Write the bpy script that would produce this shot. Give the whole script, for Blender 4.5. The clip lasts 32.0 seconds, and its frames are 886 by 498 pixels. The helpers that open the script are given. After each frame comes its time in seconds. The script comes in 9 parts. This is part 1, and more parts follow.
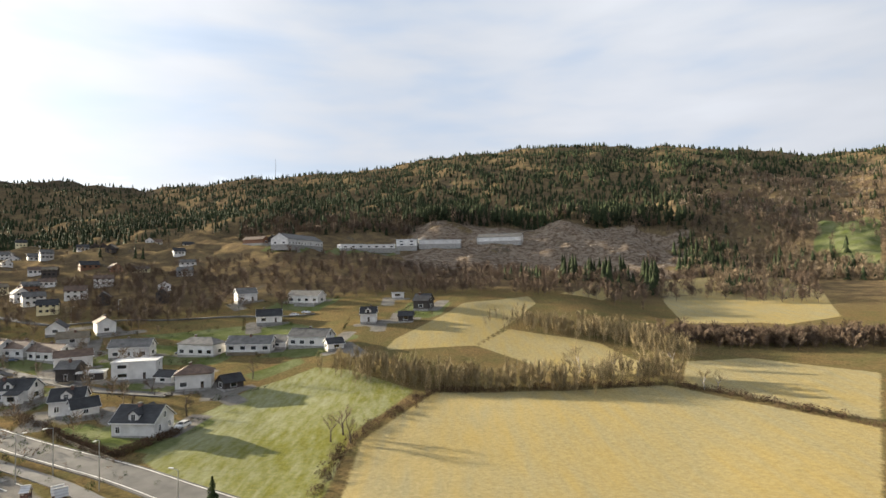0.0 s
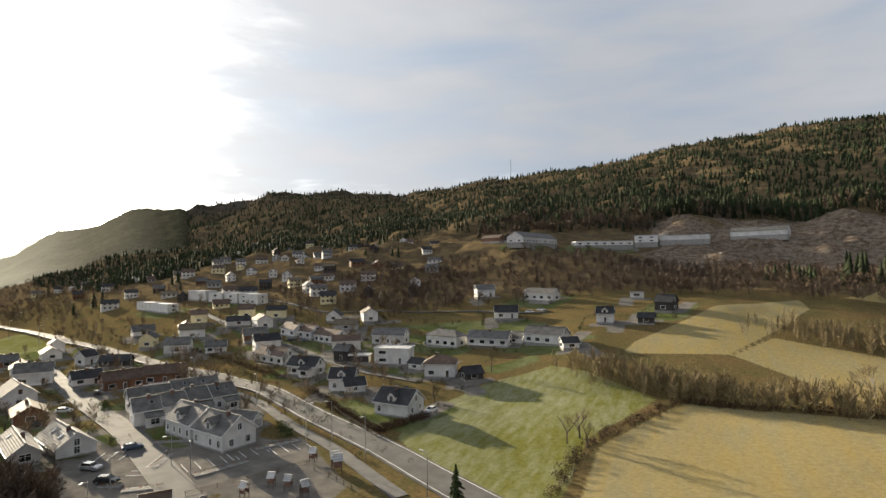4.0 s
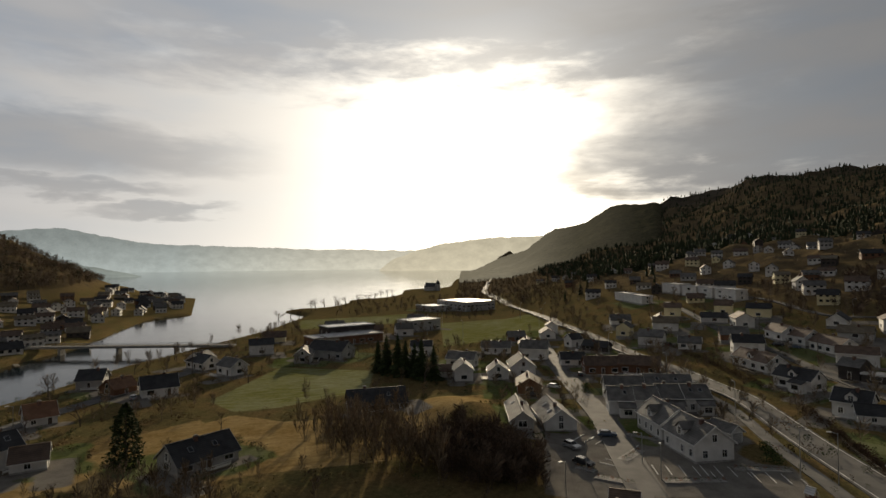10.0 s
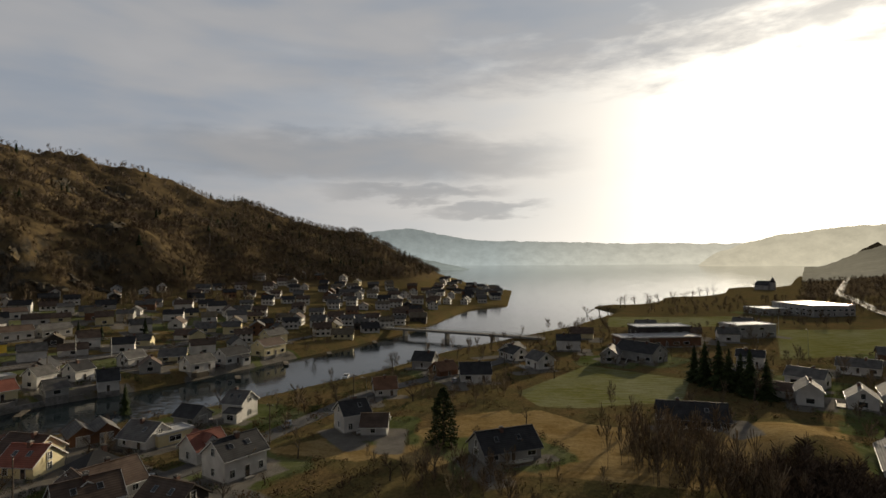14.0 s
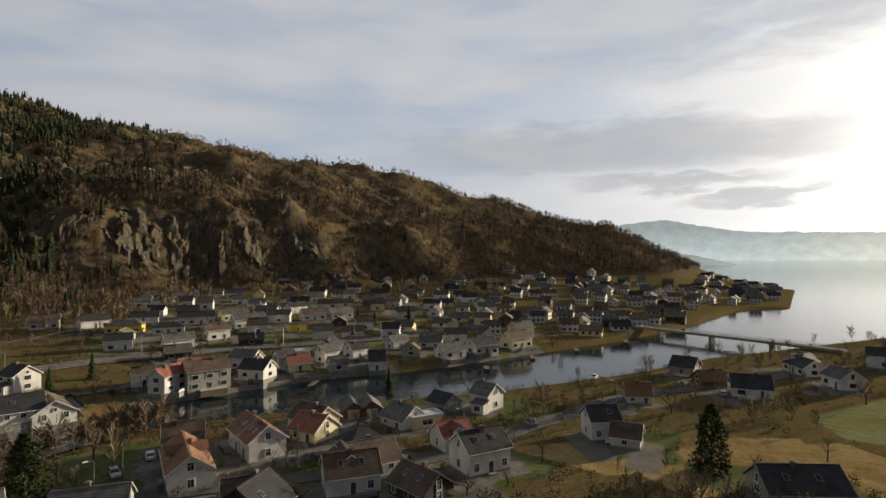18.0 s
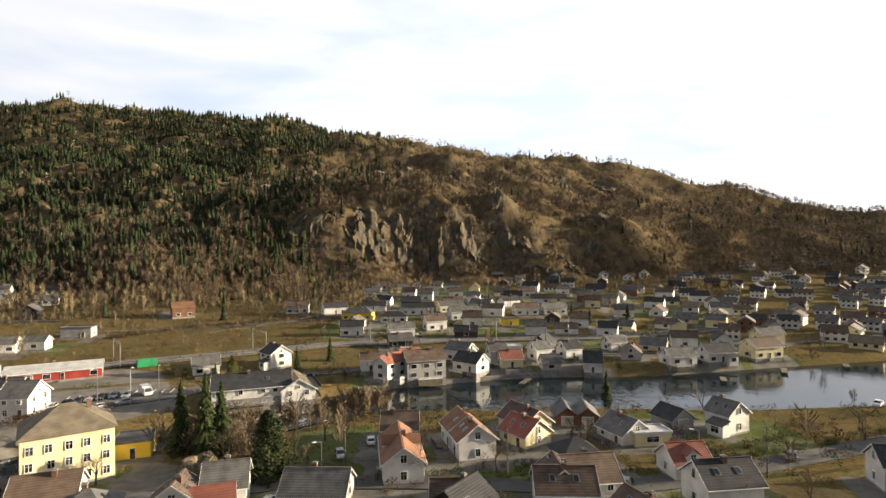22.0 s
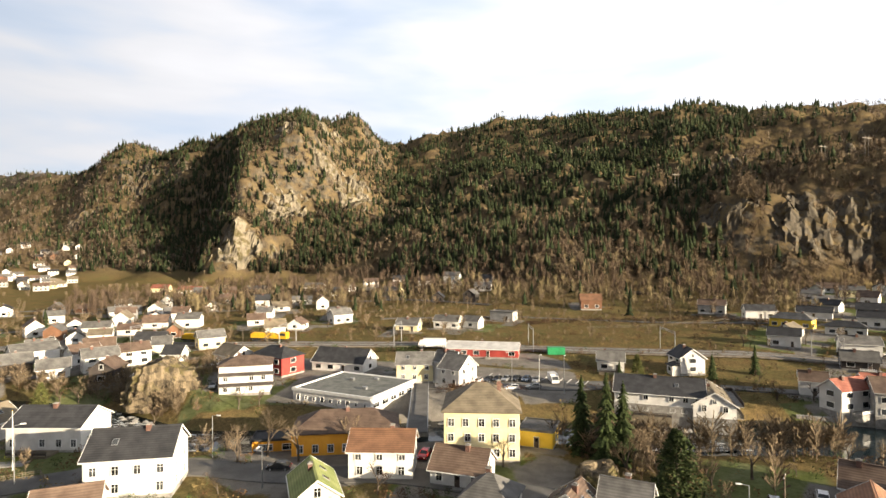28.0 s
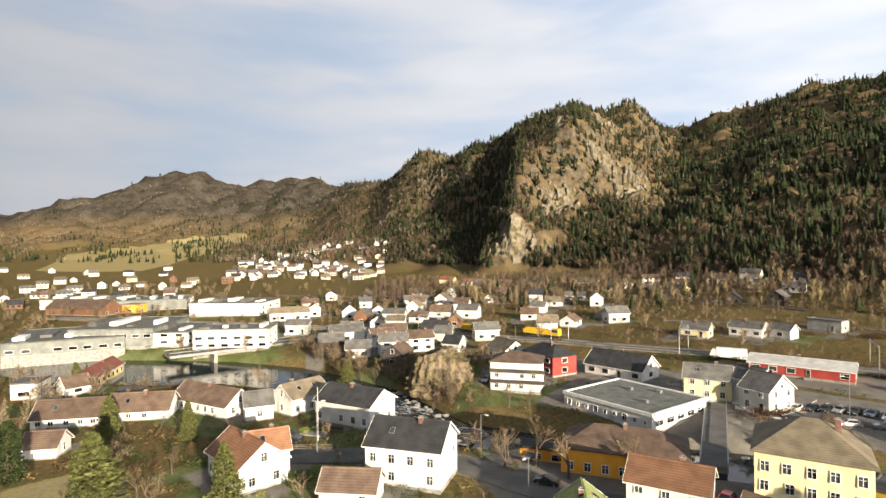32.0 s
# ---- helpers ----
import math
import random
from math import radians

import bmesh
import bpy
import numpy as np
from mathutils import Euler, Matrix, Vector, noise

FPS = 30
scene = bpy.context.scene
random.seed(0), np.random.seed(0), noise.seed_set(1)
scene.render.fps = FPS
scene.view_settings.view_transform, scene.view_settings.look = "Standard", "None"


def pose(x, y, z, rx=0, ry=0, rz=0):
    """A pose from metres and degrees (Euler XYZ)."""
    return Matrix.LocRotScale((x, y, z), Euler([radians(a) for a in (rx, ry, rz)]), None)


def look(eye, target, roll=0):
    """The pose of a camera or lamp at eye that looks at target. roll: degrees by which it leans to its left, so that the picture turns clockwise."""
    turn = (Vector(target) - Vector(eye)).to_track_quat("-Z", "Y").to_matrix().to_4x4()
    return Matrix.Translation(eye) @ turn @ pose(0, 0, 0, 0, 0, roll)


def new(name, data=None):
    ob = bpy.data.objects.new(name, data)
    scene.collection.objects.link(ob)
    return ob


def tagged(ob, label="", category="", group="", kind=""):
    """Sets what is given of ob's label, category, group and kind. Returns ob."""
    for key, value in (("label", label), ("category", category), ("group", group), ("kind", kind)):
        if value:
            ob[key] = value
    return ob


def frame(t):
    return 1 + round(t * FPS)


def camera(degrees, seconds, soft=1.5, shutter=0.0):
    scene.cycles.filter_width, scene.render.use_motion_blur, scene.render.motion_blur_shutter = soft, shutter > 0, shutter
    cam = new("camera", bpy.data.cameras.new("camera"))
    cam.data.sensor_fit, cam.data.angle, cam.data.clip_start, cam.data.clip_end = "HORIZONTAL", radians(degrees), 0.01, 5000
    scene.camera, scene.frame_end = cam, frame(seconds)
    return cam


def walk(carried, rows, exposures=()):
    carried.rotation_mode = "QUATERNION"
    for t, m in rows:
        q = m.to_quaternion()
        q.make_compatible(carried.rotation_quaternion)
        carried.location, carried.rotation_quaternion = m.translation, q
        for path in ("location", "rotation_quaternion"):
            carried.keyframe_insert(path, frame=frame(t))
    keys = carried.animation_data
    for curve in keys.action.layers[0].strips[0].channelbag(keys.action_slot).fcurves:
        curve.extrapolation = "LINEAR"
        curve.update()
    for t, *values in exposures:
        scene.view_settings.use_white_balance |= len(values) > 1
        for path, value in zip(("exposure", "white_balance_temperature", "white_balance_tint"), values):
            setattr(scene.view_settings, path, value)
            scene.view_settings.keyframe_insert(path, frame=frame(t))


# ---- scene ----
cam = camera(76.97, 32.0)
PATH = [
    (0, pose(0.00, 0.00, 42.00, 91.69, 0.96, 0.00)),
    (0.5, pose(0.00, -0.04, 42.16, 91.70, 0.93, 3.13)),
    (1, pose(0.02, -0.01, 42.29, 91.72, 0.88, 6.37)),
    (1.5, pose(0.10, 0.06, 42.30, 91.73, 0.85, 9.02)),
    (2, pose(0.11, 0.18, 42.37, 91.71, 0.79, 11.96)),
    (2.5, pose(0.06, 0.27, 42.40, 91.69, 0.75, 14.53)),
    (3, pose(-0.09, 0.53, 42.44, 91.69, 0.75, 17.37)),
    (3.5, pose(-0.25, 0.91, 42.52, 91.70, 0.76, 20.55)),
    (5.5, pose(-0.72, 2.50, 42.69, 91.74, 0.64, 33.62)),
    (6, pose(-1.03, 3.03, 42.70, 91.75, 0.58, 37.34)),
    (6.5, pose(-1.39, 3.61, 42.65, 91.74, 0.51, 41.49)),
    (7, pose(-1.74, 4.24, 42.63, 91.74, 0.47, 45.76)),
    (7.5, pose(-2.16, 4.89, 42.58, 91.72, 0.41, 49.74)),
    (8, pose(-2.68, 5.54, 42.61, 91.66, 0.39, 53.98)),
    (8.5, pose(-3.23, 6.22, 42.70, 91.60, 0.42, 57.76)),
    (9, pose(-3.93, 6.90, 42.77, 91.55, 0.47, 61.94)),
    (9.5, pose(-4.76, 7.56, 42.80, 91.49, 0.54, 65.70)),
    (10, pose(-5.61, 8.18, 42.94, 91.46, 0.60, 69.92)),
    (10.5, pose(-6.35, 8.80, 43.05, 91.43, 0.60, 73.86)),
    (11, pose(-7.16, 9.33, 43.13, 91.40, 0.59, 78.07)),
    (11.5, pose(-7.80, 9.80, 43.20, 91.36, 0.57, 81.92)),
    (12, pose(-8.40, 10.11, 43.26, 91.31, 0.55, 85.83)),
    (12.5, pose(-9.15, 10.40, 43.44, 91.29, 0.53, 89.32)),
    (13, pose(-10.00, 10.57, 43.64, 91.25, 0.50, 93.32)),
    (13.5, pose(-10.82, 10.72, 43.70, 91.21, 0.52, 97.15)),
    (14, pose(-11.67, 10.71, 43.65, 91.18, 0.52, 101.06)),
    (14.5, pose(-12.54, 10.56, 43.54, 91.15, 0.51, 104.78)),
    (16.5, pose(-16.57, 9.69, 43.35, 90.97, 0.50, 116.43)),
    (17, pose(-17.55, 9.20, 43.36, 90.91, 0.50, 119.79)),
    (17.5, pose(-18.58, 8.68, 43.32, 90.85, 0.49, 123.05)),
    (18, pose(-19.54, 8.07, 43.31, 90.80, 0.47, 126.13)),
    (18.5, pose(-20.43, 7.44, 43.30, 90.74, 0.45, 128.66)),
    (19, pose(-21.32, 6.79, 43.31, 90.67, 0.44, 131.13)),
    (19.5, pose(-22.20, 6.09, 43.28, 90.60, 0.44, 133.53)),
    (20, pose(-23.10, 5.25, 43.23, 90.55, 0.48, 136.39)),
    (20.5, pose(-23.98, 4.46, 43.23, 90.50, 0.51, 139.14)),
    (21, pose(-24.74, 3.58, 43.24, 90.47, 0.51, 142.05)),
    (21.5, pose(-25.42, 2.70, 43.29, 90.42, 0.50, 144.78)),
    (22, pose(-26.00, 1.77, 43.31, 90.37, 0.52, 147.81)),
    (22.5, pose(-26.53, 0.85, 43.26, 90.32, 0.51, 151.09)),
    (23, pose(-27.18, -0.29, 43.17, 90.31, 0.49, 154.45)),
    (23.5, pose(-27.86, -1.51, 43.07, 90.30, 0.51, 157.48)),
    (24, pose(-28.48, -2.70, 42.98, 90.28, 0.55, 160.61)),
    (24.5, pose(-28.97, -3.80, 42.86, 90.27, 0.59, 163.53)),
    (25, pose(-29.29, -5.03, 42.81, 90.25, 0.59, 166.76)),
    (25.5, pose(-29.56, -6.29, 42.68, 90.24, 0.57, 170.09)),
    (27.5, pose(-30.04, -11.46, 42.04, 90.24, 0.37, 184.41)),
    (28, pose(-29.98, -12.97, 41.91, 90.25, 0.35, 188.06)),
    (28.5, pose(-29.76, -14.58, 41.76, 90.18, 0.39, 191.31)),
    (29, pose(-29.44, -16.12, 41.72, 90.15, 0.37, 195.04)),
    (29.5, pose(-29.09, -17.56, 41.74, 90.10, 0.39, 198.66)),
    (30, pose(-28.71, -19.01, 41.80, 90.07, 0.41, 202.02)),
    (30.5, pose(-28.17, -20.40, 41.79, 90.01, 0.46, 205.00)),
    (31, pose(-27.55, -21.73, 41.80, 89.98, 0.50, 208.89)),
    (31.5, pose(-26.86, -23.01, 41.79, 89.93, 0.53, 212.54)),
    (32, pose(-26.16, -24.29, 41.79, 89.89, 0.58, 215.70)),
]

EXPOSURES = [(0, 1.94, 6500, 10), (2, 1.86, 6500, 10), (3.5, 1.56, 6600, 10), (6, 0.74, 6800, 10), (8, 0.04, 6950, 11), (10, -0.2, 7000, 11), (13, -0.24, 6950, 11), (14.5, -0.22, 6900, 11), (16.5, -0.05, 6800, 11),
             (19, 0.62, 6700, 11), (21, 1.22, 6800, 11), (23, 1.5, 6950, 12), (25, 1.6, 7000, 12), (28, 1.6, 6900, 12), (32, 1.38, 6650, 11)]
walk(cam, PATH, EXPOSURES)

SUN_BEARING, SUN_HEIGHT = 65.0, 11.5


def sun_way():
    a, e = radians(SUN_BEARING), radians(SUN_HEIGHT)
    return Vector((-math.sin(a) * math.cos(e), math.cos(a) * math.cos(e), math.sin(e)))


def make_sky():
    world = bpy.data.worlds.new("sky")
    scene.world = world
    world.use_nodes = True
    nt = world.node_tree
    nt.nodes.clear()
    n, link = nt.nodes.new, nt.links.new
    out, back = n("ShaderNodeOutputWorld"), n("ShaderNodeBackground")
    link(back.outputs[0], out.inputs[0])
    sky = n("ShaderNodeTexSky")
    sky.sky_type, sky.sun_disc = "NISHITA", False
    sky.sun_elevation, sky.sun_rotation = radians(SUN_HEIGHT), radians(-SUN_BEARING)
    sky.dust_density = 2.0
    where = n("ShaderNodeTexCoord")

    def math_node(op, a, b=None, clamp=False):
        m = n("ShaderNodeMath")
        m.operation, m.use_clamp = op, clamp
        for i, v in enumerate((a, b)):
            if v is None:
                continue
            if isinstance(v, (int, float)):
                m.inputs[i].default_value = v
            else:
                link(v, m.inputs[i])
        return m.outputs[0]

    split = n("ShaderNodeSeparateXYZ")
    link(where.outputs["Generated"], split.inputs[0])
    up = math_node("MAXIMUM", split.outputs[2], 0.0)
    height = math_node("MULTIPLY", math_node("ARCSINE", up), 57.296)
    bearing = math_node("MULTIPLY", math_node("ARCTAN2", math_node("MULTIPLY", split.outputs[0], -1.0), split.outputs[1]), 57.296)

    def cloud(scale, detail, rough, flat=3.4, shift=0.0):
        """Cloud noise drawn out along the horizon, about -0.5 to 0.5."""
        place = n("ShaderNodeMapping")
        place.inputs["Scale"].default_value, place.inputs["Location"].default_value = (1, 1, flat), (shift, shift * 0.7, 0)
        link(where.outputs["Generated"], place.inputs[0])
        t = n("ShaderNodeTexNoise")
        t.inputs["Scale"].default_value, t.inputs["Detail"].default_value = scale, detail
        t.inputs["Roughness"].default_value, t.inputs["Distortion"].default_value = rough, 0.25
        link(place.outputs[0], t.inputs["Vector"])
        return math_node("SUBTRACT", t.outputs["Fac"], 0.5)

    def step(v, low, high):
        m = n("ShaderNodeMapRange")
        m.interpolation_type = "SMOOTHSTEP"
        link(v, m.inputs[0])
        m.inputs[1].default_value, m.inputs[2].default_value = low, high
        return m.outputs[0]

    def ramp(v, stops):
        r = n("ShaderNodeValToRGB")
        for i, (p, c) in enumerate(stops):
            e = r.color_ramp.elements[i] if i < 2 else r.color_ramp.elements.new(p)
            e.position, e.color = p, (*c, 1)
        link(v, r.inputs[0])
        return r.outputs[0]

    def mix(kind, f, a, b):
        m = n("ShaderNodeMix")
        m.data_type, m.blend_type = "RGBA", kind
        for s, v in ((m.inputs["Factor"], f), (m.inputs[6], a), (m.inputs[7], b)):
            if isinstance(v, (int, float)):
                s.default_value = v
            elif isinstance(v, tuple):
                s.default_value = (*v, 1)
            else:
                link(v, s)
        return m.outputs[2]

    def grey(v):
        c = n("ShaderNodeCombineXYZ")
        for i in range(3):
            link(v, c.inputs[i])
        return c.outputs[0]

    broad, ragged, fine = cloud(2.6, 4, 0.5), cloud(5.5, 6, 0.55, 3.8, 4.0), cloud(12, 5, 0.6, 4.5, 9.0)
    torn = math_node("ADD", math_node("MULTIPLY", ragged, 1.0), math_node("MULTIPLY", fine, 0.45))
    # the deck overhead, which the sun cannot get through
    top = step(math_node("ADD", height, math_node("ADD", math_node("MULTIPLY", torn, 13.0), math_node("MULTIPLY", broad, 9.0))), 14.0, 21.0)
    # a dark bank to the east of the sun, hanging over the wooded ridge
    lean = math_node("MULTIPLY", math_node("MINIMUM", math_node("MAXIMUM", math_node("SUBTRACT", height, 9.5), 0.0), 4.0), 2.2)
    bank = step(math_node("ADD", math_node("SUBTRACT", math_node("SUBTRACT", 60.0, bearing), lean), math_node("MULTIPLY", torn, 22.0)), -16.0, 13.0)
    bank = math_node("MULTIPLY", bank, step(math_node("ADD", height, math_node("MULTIPLY", torn, 9.0)), 4.5, 8.5))
    bank = math_node("MULTIPLY", bank, step(bearing, -30.0, 12.0))

    def bar(b0, e0, wide, tall):
        """A long flat bar of cloud."""
        x = math_node("DIVIDE", math_node("SUBTRACT", bearing, b0), wide)
        y = math_node("DIVIDE", math_node("ADD", math_node("SUBTRACT", height, e0), math_node("MULTIPLY", torn, 5.0)), tall)
        r = math_node("ADD", math_node("MULTIPLY", x, x), math_node("MULTIPLY", y, y))
        return math_node("SUBTRACT", 1.0, step(r, 0.1, 1.7))

    bars = math_node("MAXIMUM", math_node("MAXIMUM", bar(110.0, 10.6, 20.0, 2.6), bar(104.0, 6.9, 9.0, 0.9)), bar(97.0, 4.9, 6.0, 0.7))
    veil = math_node("MAXIMUM", math_node("MULTIPLY", top, 0.8), math_node("MAXIMUM", math_node("MULTIPLY", bank, 0.88), math_node("MULTIPLY", bars, 0.66)))
    clear = math_node("SUBTRACT", 1.0, veil)

    soft = cloud(3.4, 3, 0.45, 4.2, 2.0)
    blue = mix("MULTIPLY", 1.0, sky.outputs[0], (0.055, 0.06, 0.066))
    thick = step(math_node("ADD", soft, math_node("MULTIPLY", ragged, 0.35)), -0.24, 0.14)
    # nearness to the sun: how strongly the thin cloud is lit from behind
    dot = n("ShaderNodeVectorMath")
    dot.operation = "DOT_PRODUCT"
    link(where.outputs["Generated"], dot.inputs[0])
    dot.inputs[1].default_value = sun_way()
    near = math_node("MAXIMUM", dot.outputs["Value"], 0.0)
    glow = math_node("ADD", math_node("MULTIPLY", math_node("POWER", near, 26), 2.0), math_node("MULTIPLY", math_node("POWER", near, 5), 0.95))
    # bright haze low over the lake
    haze = math_node("MULTIPLY", math_node("POWER", math_node("SUBTRACT", 1.0, up), 12), math_node("MULTIPLY", math_node("POWER", near, 3), 0.75))
    core = math_node("MULTIPLY", math_node("POWER", near, 130), 6.0)
    lit = math_node("ADD", math_node("MULTIPLY", math_node("ADD", glow, core), clear), math_node("MULTIPLY", haze, math_node("SUBTRACT", 1.0, math_node("MULTIPLY", bank, 0.8))))
    shade = ramp(math_node("ADD", math_node("ADD", math_node("MULTIPLY", soft, 0.9), math_node("MULTIPLY", ragged, 0.22)), math_node("ADD", math_node("MULTIPLY", fine, 0.08), 0.5)),
                 [(0.28, (0.575, 0.59, 0.615)), (0.50, (0.645, 0.66, 0.685)), (0.74, (0.72, 0.73, 0.75))])
    # the deck is thinner, and brighter, over the lake than over the eastern hills
    side = n("ShaderNodeVectorMath")
    side.operation = "DOT_PRODUCT"
    link(where.outputs["Generated"], side.inputs[0])
    side.inputs[1].default_value = (-math.sin(radians(118)), math.cos(radians(118)), 0)
    tilt = math_node("ADD", math_node("MULTIPLY", side.outputs["Value"], 0.34), 0.75)
    tilt = math_node("MULTIPLY", tilt, math_node("SUBTRACT", 1.0, math_node("MULTIPLY", math_node("MAXIMUM", bank, math_node("MULTIPLY", bars, 0.62)), 0.28)))
    # The unseen sky overhead is dimmed, added to deepen the shade below.
    tilt = math_node("MULTIPLY", tilt, math_node("SUBTRACT", 1.0, math_node("MULTIPLY", step(height, 24.0, 60.0), 0.62)))
    deck = mix("MULTIPLY", 1.0, mix("MULTIPLY", 1.0, shade, (0.92, 0.95, 1.0)), grey(tilt))
    base = mix("MIX", thick, mix("ADD", 0.16, mix("MULTIPLY", 1.0, deck, (0.80, 0.89, 1.0)), blue), deck)
    warm = n("ShaderNodeCombineXYZ")
    for i, c in enumerate((1.0, 0.935, 0.79)):
        link(math_node("MULTIPLY", lit, c), warm.inputs[i])
    link(mix("ADD", 1.0, base, warm.outputs[0]), back.inputs[0])
    back.inputs[1].default_value = 0.64


make_sky()
sun = new("sun", bpy.data.lights.new("sun", "SUN"))
sun.data.energy, sun.data.angle, sun.data.color = 5.0, radians(0.6), (1.0, 0.86, 0.64)
sun.matrix_world = look(sun_way() * 900, (0, 0, 0))

# Height of the land, by bearing: (distance, height) steps outward from the valley's middle.
SLOPE_LAND = (
    (-60, (109, 4.4), (196, 10.9), (327, 19.6), (458, 30.5), (610, 65.4), (981, 163.5), (1417, 261.6), (2725, 283.4)),
    (-35, (109, 4.4), (196, 10.9), (327, 19.6), (458, 30.5), (610, 65.4), (981, 163.5), (1417, 261.6), (2725, 283.4)),
    (-22, (109, 3.8), (185, 10.4), (327, 19.6), (458, 32.7), (610, 81.8), (981, 207.1), (1417, 309.6), (2725, 261.6)),
    (-12, (109, 3.8), (174, 8.7), (283, 24), (458, 39.2), (610, 87.2), (981, 218), (1417, 333.5), (2725, 261.6)),
    (-2, (109, 3.8), (164, 6.5), (262, 24), (458, 43.6), (610, 87.2), (981, 212.6), (1417, 318.3), (2725, 239.8)),
)
SCHOOL_SLOPE_LAND = (
    (8, (109, 3.8), (164, 6), (240, 18.5), (469, 54.5), (589, 82.8), (981, 185.3), (1417, 283.4), (2725, 218)),
    (18, (109, 3.3), (164, 4.4), (251, 14.2), (469, 54.5), (589, 80.7), (981, 163.5), (1417, 259.4), (2725, 207.1)),
    (28, (109, 3.3), (164, 4.4), (240, 9.3), (327, 21.8), (567, 65.4), (872, 103.6), (1526, 234.4), (2725, 196.2)),
    (38, (109, 3.3), (164, 4.4), (240, 7.6), (327, 18.5), (610, 58.9), (981, 98.1), (1635, 259.4), (2725, 218)),
    (46, (109, 3.3), (196, 4.4), (262, 7.6), (349, 16.4), (610, 43.6), (981, 70.9), (1744, 215.8), (2725, 185.3)),
)
SHORE_LAND = (
    (52, (109, 3.3), (218, 3.8), (283, 5.5), (371, 13.1), (610, 30.5), (981, 49.1), (1962, 222.4), (3052, 163.5)),
    (58, (109, 3.3), (262, 3.3), (349, 5.5), (523, 13.1), (763, 21.8), (1308, 45.8), (2398, 176.6), (3270, 109)),
    (63, (109, 3.3), (262, 3.3), (436, 3.3), (654, 5.5), (981, 8.7), (1635, 15.3), (2834, 71.9), (3924, 174.4)),
    (67, (109, 3.3), (262, 3.3), (436, 3.3), (654, 3.3), (981, 3.3), (1526, 1.6), (1744, -6.5), (4687, -6.5)),
    (72, (109, 3.3), (262, 3.3), (436, 3.3), (654, 3.3), (916, 2.2), (1046, -6.5), (4687, -6.5)),
    (77, (109, 3.3), (262, 3.3), (436, 2.7), (676, 2.2), (807, -6.5), (4687, -6.5)),
    (83, (109, 3.3), (262, 3.3), (436, 2.7), (545, 2.2), (643, -6.5), (4687, -6.5)),
)
LAKE_LAND = (
    (89, (109, 3.3), (262, 3.3), (382, 2.2), (436, 2.2), (501, -6.5), (4687, -6.5)),
    (91, (109, 3.3), (262, 3.3), (349, 2.2), (403, -6.5), (4687, -6.5)),
    (94, (109, 3.3), (251, 3.3), (305, 2.2), (360, 2.2), (403, -6.5), (480, -6.5), (518, 1.5), (807, 1.7), (861, -6.5), (4687, -6.5)),
    (96.5, (109, 3.3), (251, 3.3), (305, 2.2), (360, 2.2), (436, 2.2), (654, 2.7), (861, 3.8), (959, -6.5), (4687, -6.5)),
    (99, (109, 3.3), (218, 3.3), (283, 2.7), (436, 2.7), (698, 5.5), (959, 13.1), (1199, -6.5), (4687, -6.5)),
    (104, (109, 3.3), (218, 3.3), (283, 2.7), (414, 3.3), (610, 10.9), (741, 30.5), (927, 48), (1199, -6.5), (4687, -6.5)),
)
CAPE_LAND = (
    (109, (109, 3.3), (218, 3.3), (283, 2.7), (371, 3.3), (567, 14.2), (654, 24), (981, 91.6), (1635, -6.5), (4687, -6.5)),
    (115, (109, 3.3), (174, 3.3), (262, 2.7), (349, 4.4), (523, 15.3), (610, 24), (763, 65.4), (981, 112.3), (1962, 87.2), (4687, 218)),
    (121, (109, 3.3), (164, 3.3), (240, 2.7), (327, 4.4), (458, 14.2), (567, 24), (676, 67.6), (959, 139.5), (1962, 119.9), (4687, 218)),
    (130, (109, 3.3), (164, 3.3), (218, 2.7), (294, 5.5), (392, 13.1), (523, 20.7), (572, 71.9), (676, 100.3), (927, 178.8), (1962, 163.5), (4687, 218)),
)
CRAG_LAND = (
    (138, (109, 3.3), (153, 3.3), (207, 2.7), (272, 5.5), (360, 12), (491, 18.5), (534, 85), (654, 117.7), (927, 198.4), (1962, 185.3), (4687, 218)),
    (147, (109, 3.3), (147, 3.3), (196, 2.7), (251, 5.5), (349, 13.1), (469, 18.5), (512, 93.7), (610, 122.1), (708, 136.2), (752, 174.4), (828, 187.5), (981, 224.5), (1962, 196.2)),
    (155, (109, 3.3), (142, 3.3), (191, 2.7), (240, 6.5), (327, 12), (436, 18.5), (480, 80.7), (578, 113.4), (698, 141.7), (741, 182), (981, 247.4), (1962, 207.1)),
    (163, (109, 3.3), (142, 3.3), (191, 3.3), (234, 6.5), (294, 8.7), (382, 16.4), (523, 76.3), (763, 178.8), (1036, 280.1), (1962, 218)),
)
WOOD_LAND = (
    (170, (109, 3.3), (142, 3.3), (191, 3.8), (234, 6.5), (294, 8.7), (371, 18.5), (523, 76.3), (763, 165.7), (1090, 299.8), (1962, 239.8)),
    (181, (109, 3.3), (142, 3.3), (191, 4.4), (234, 6.5), (294, 8.7), (403, 18.5), (545, 70.9), (818, 165.7), (1144, 308.5), (1962, 250.7)),
    (187, (109, 3.3), (142, 3.3), (191, 4.4), (245, 6.5), (316, 9.8), (436, 18.5), (567, 65.4), (872, 157), (1199, 298.7), (1962, 250.7)),
    (191, (109, 3.3), (142, 3.3), (191, 4.4), (256, 6.5), (338, 9.8), (469, 18.5), (610, 63.2), (828, 130.8), (1046, 212.6), (1308, 299.8), (1962, 250.7)),
)
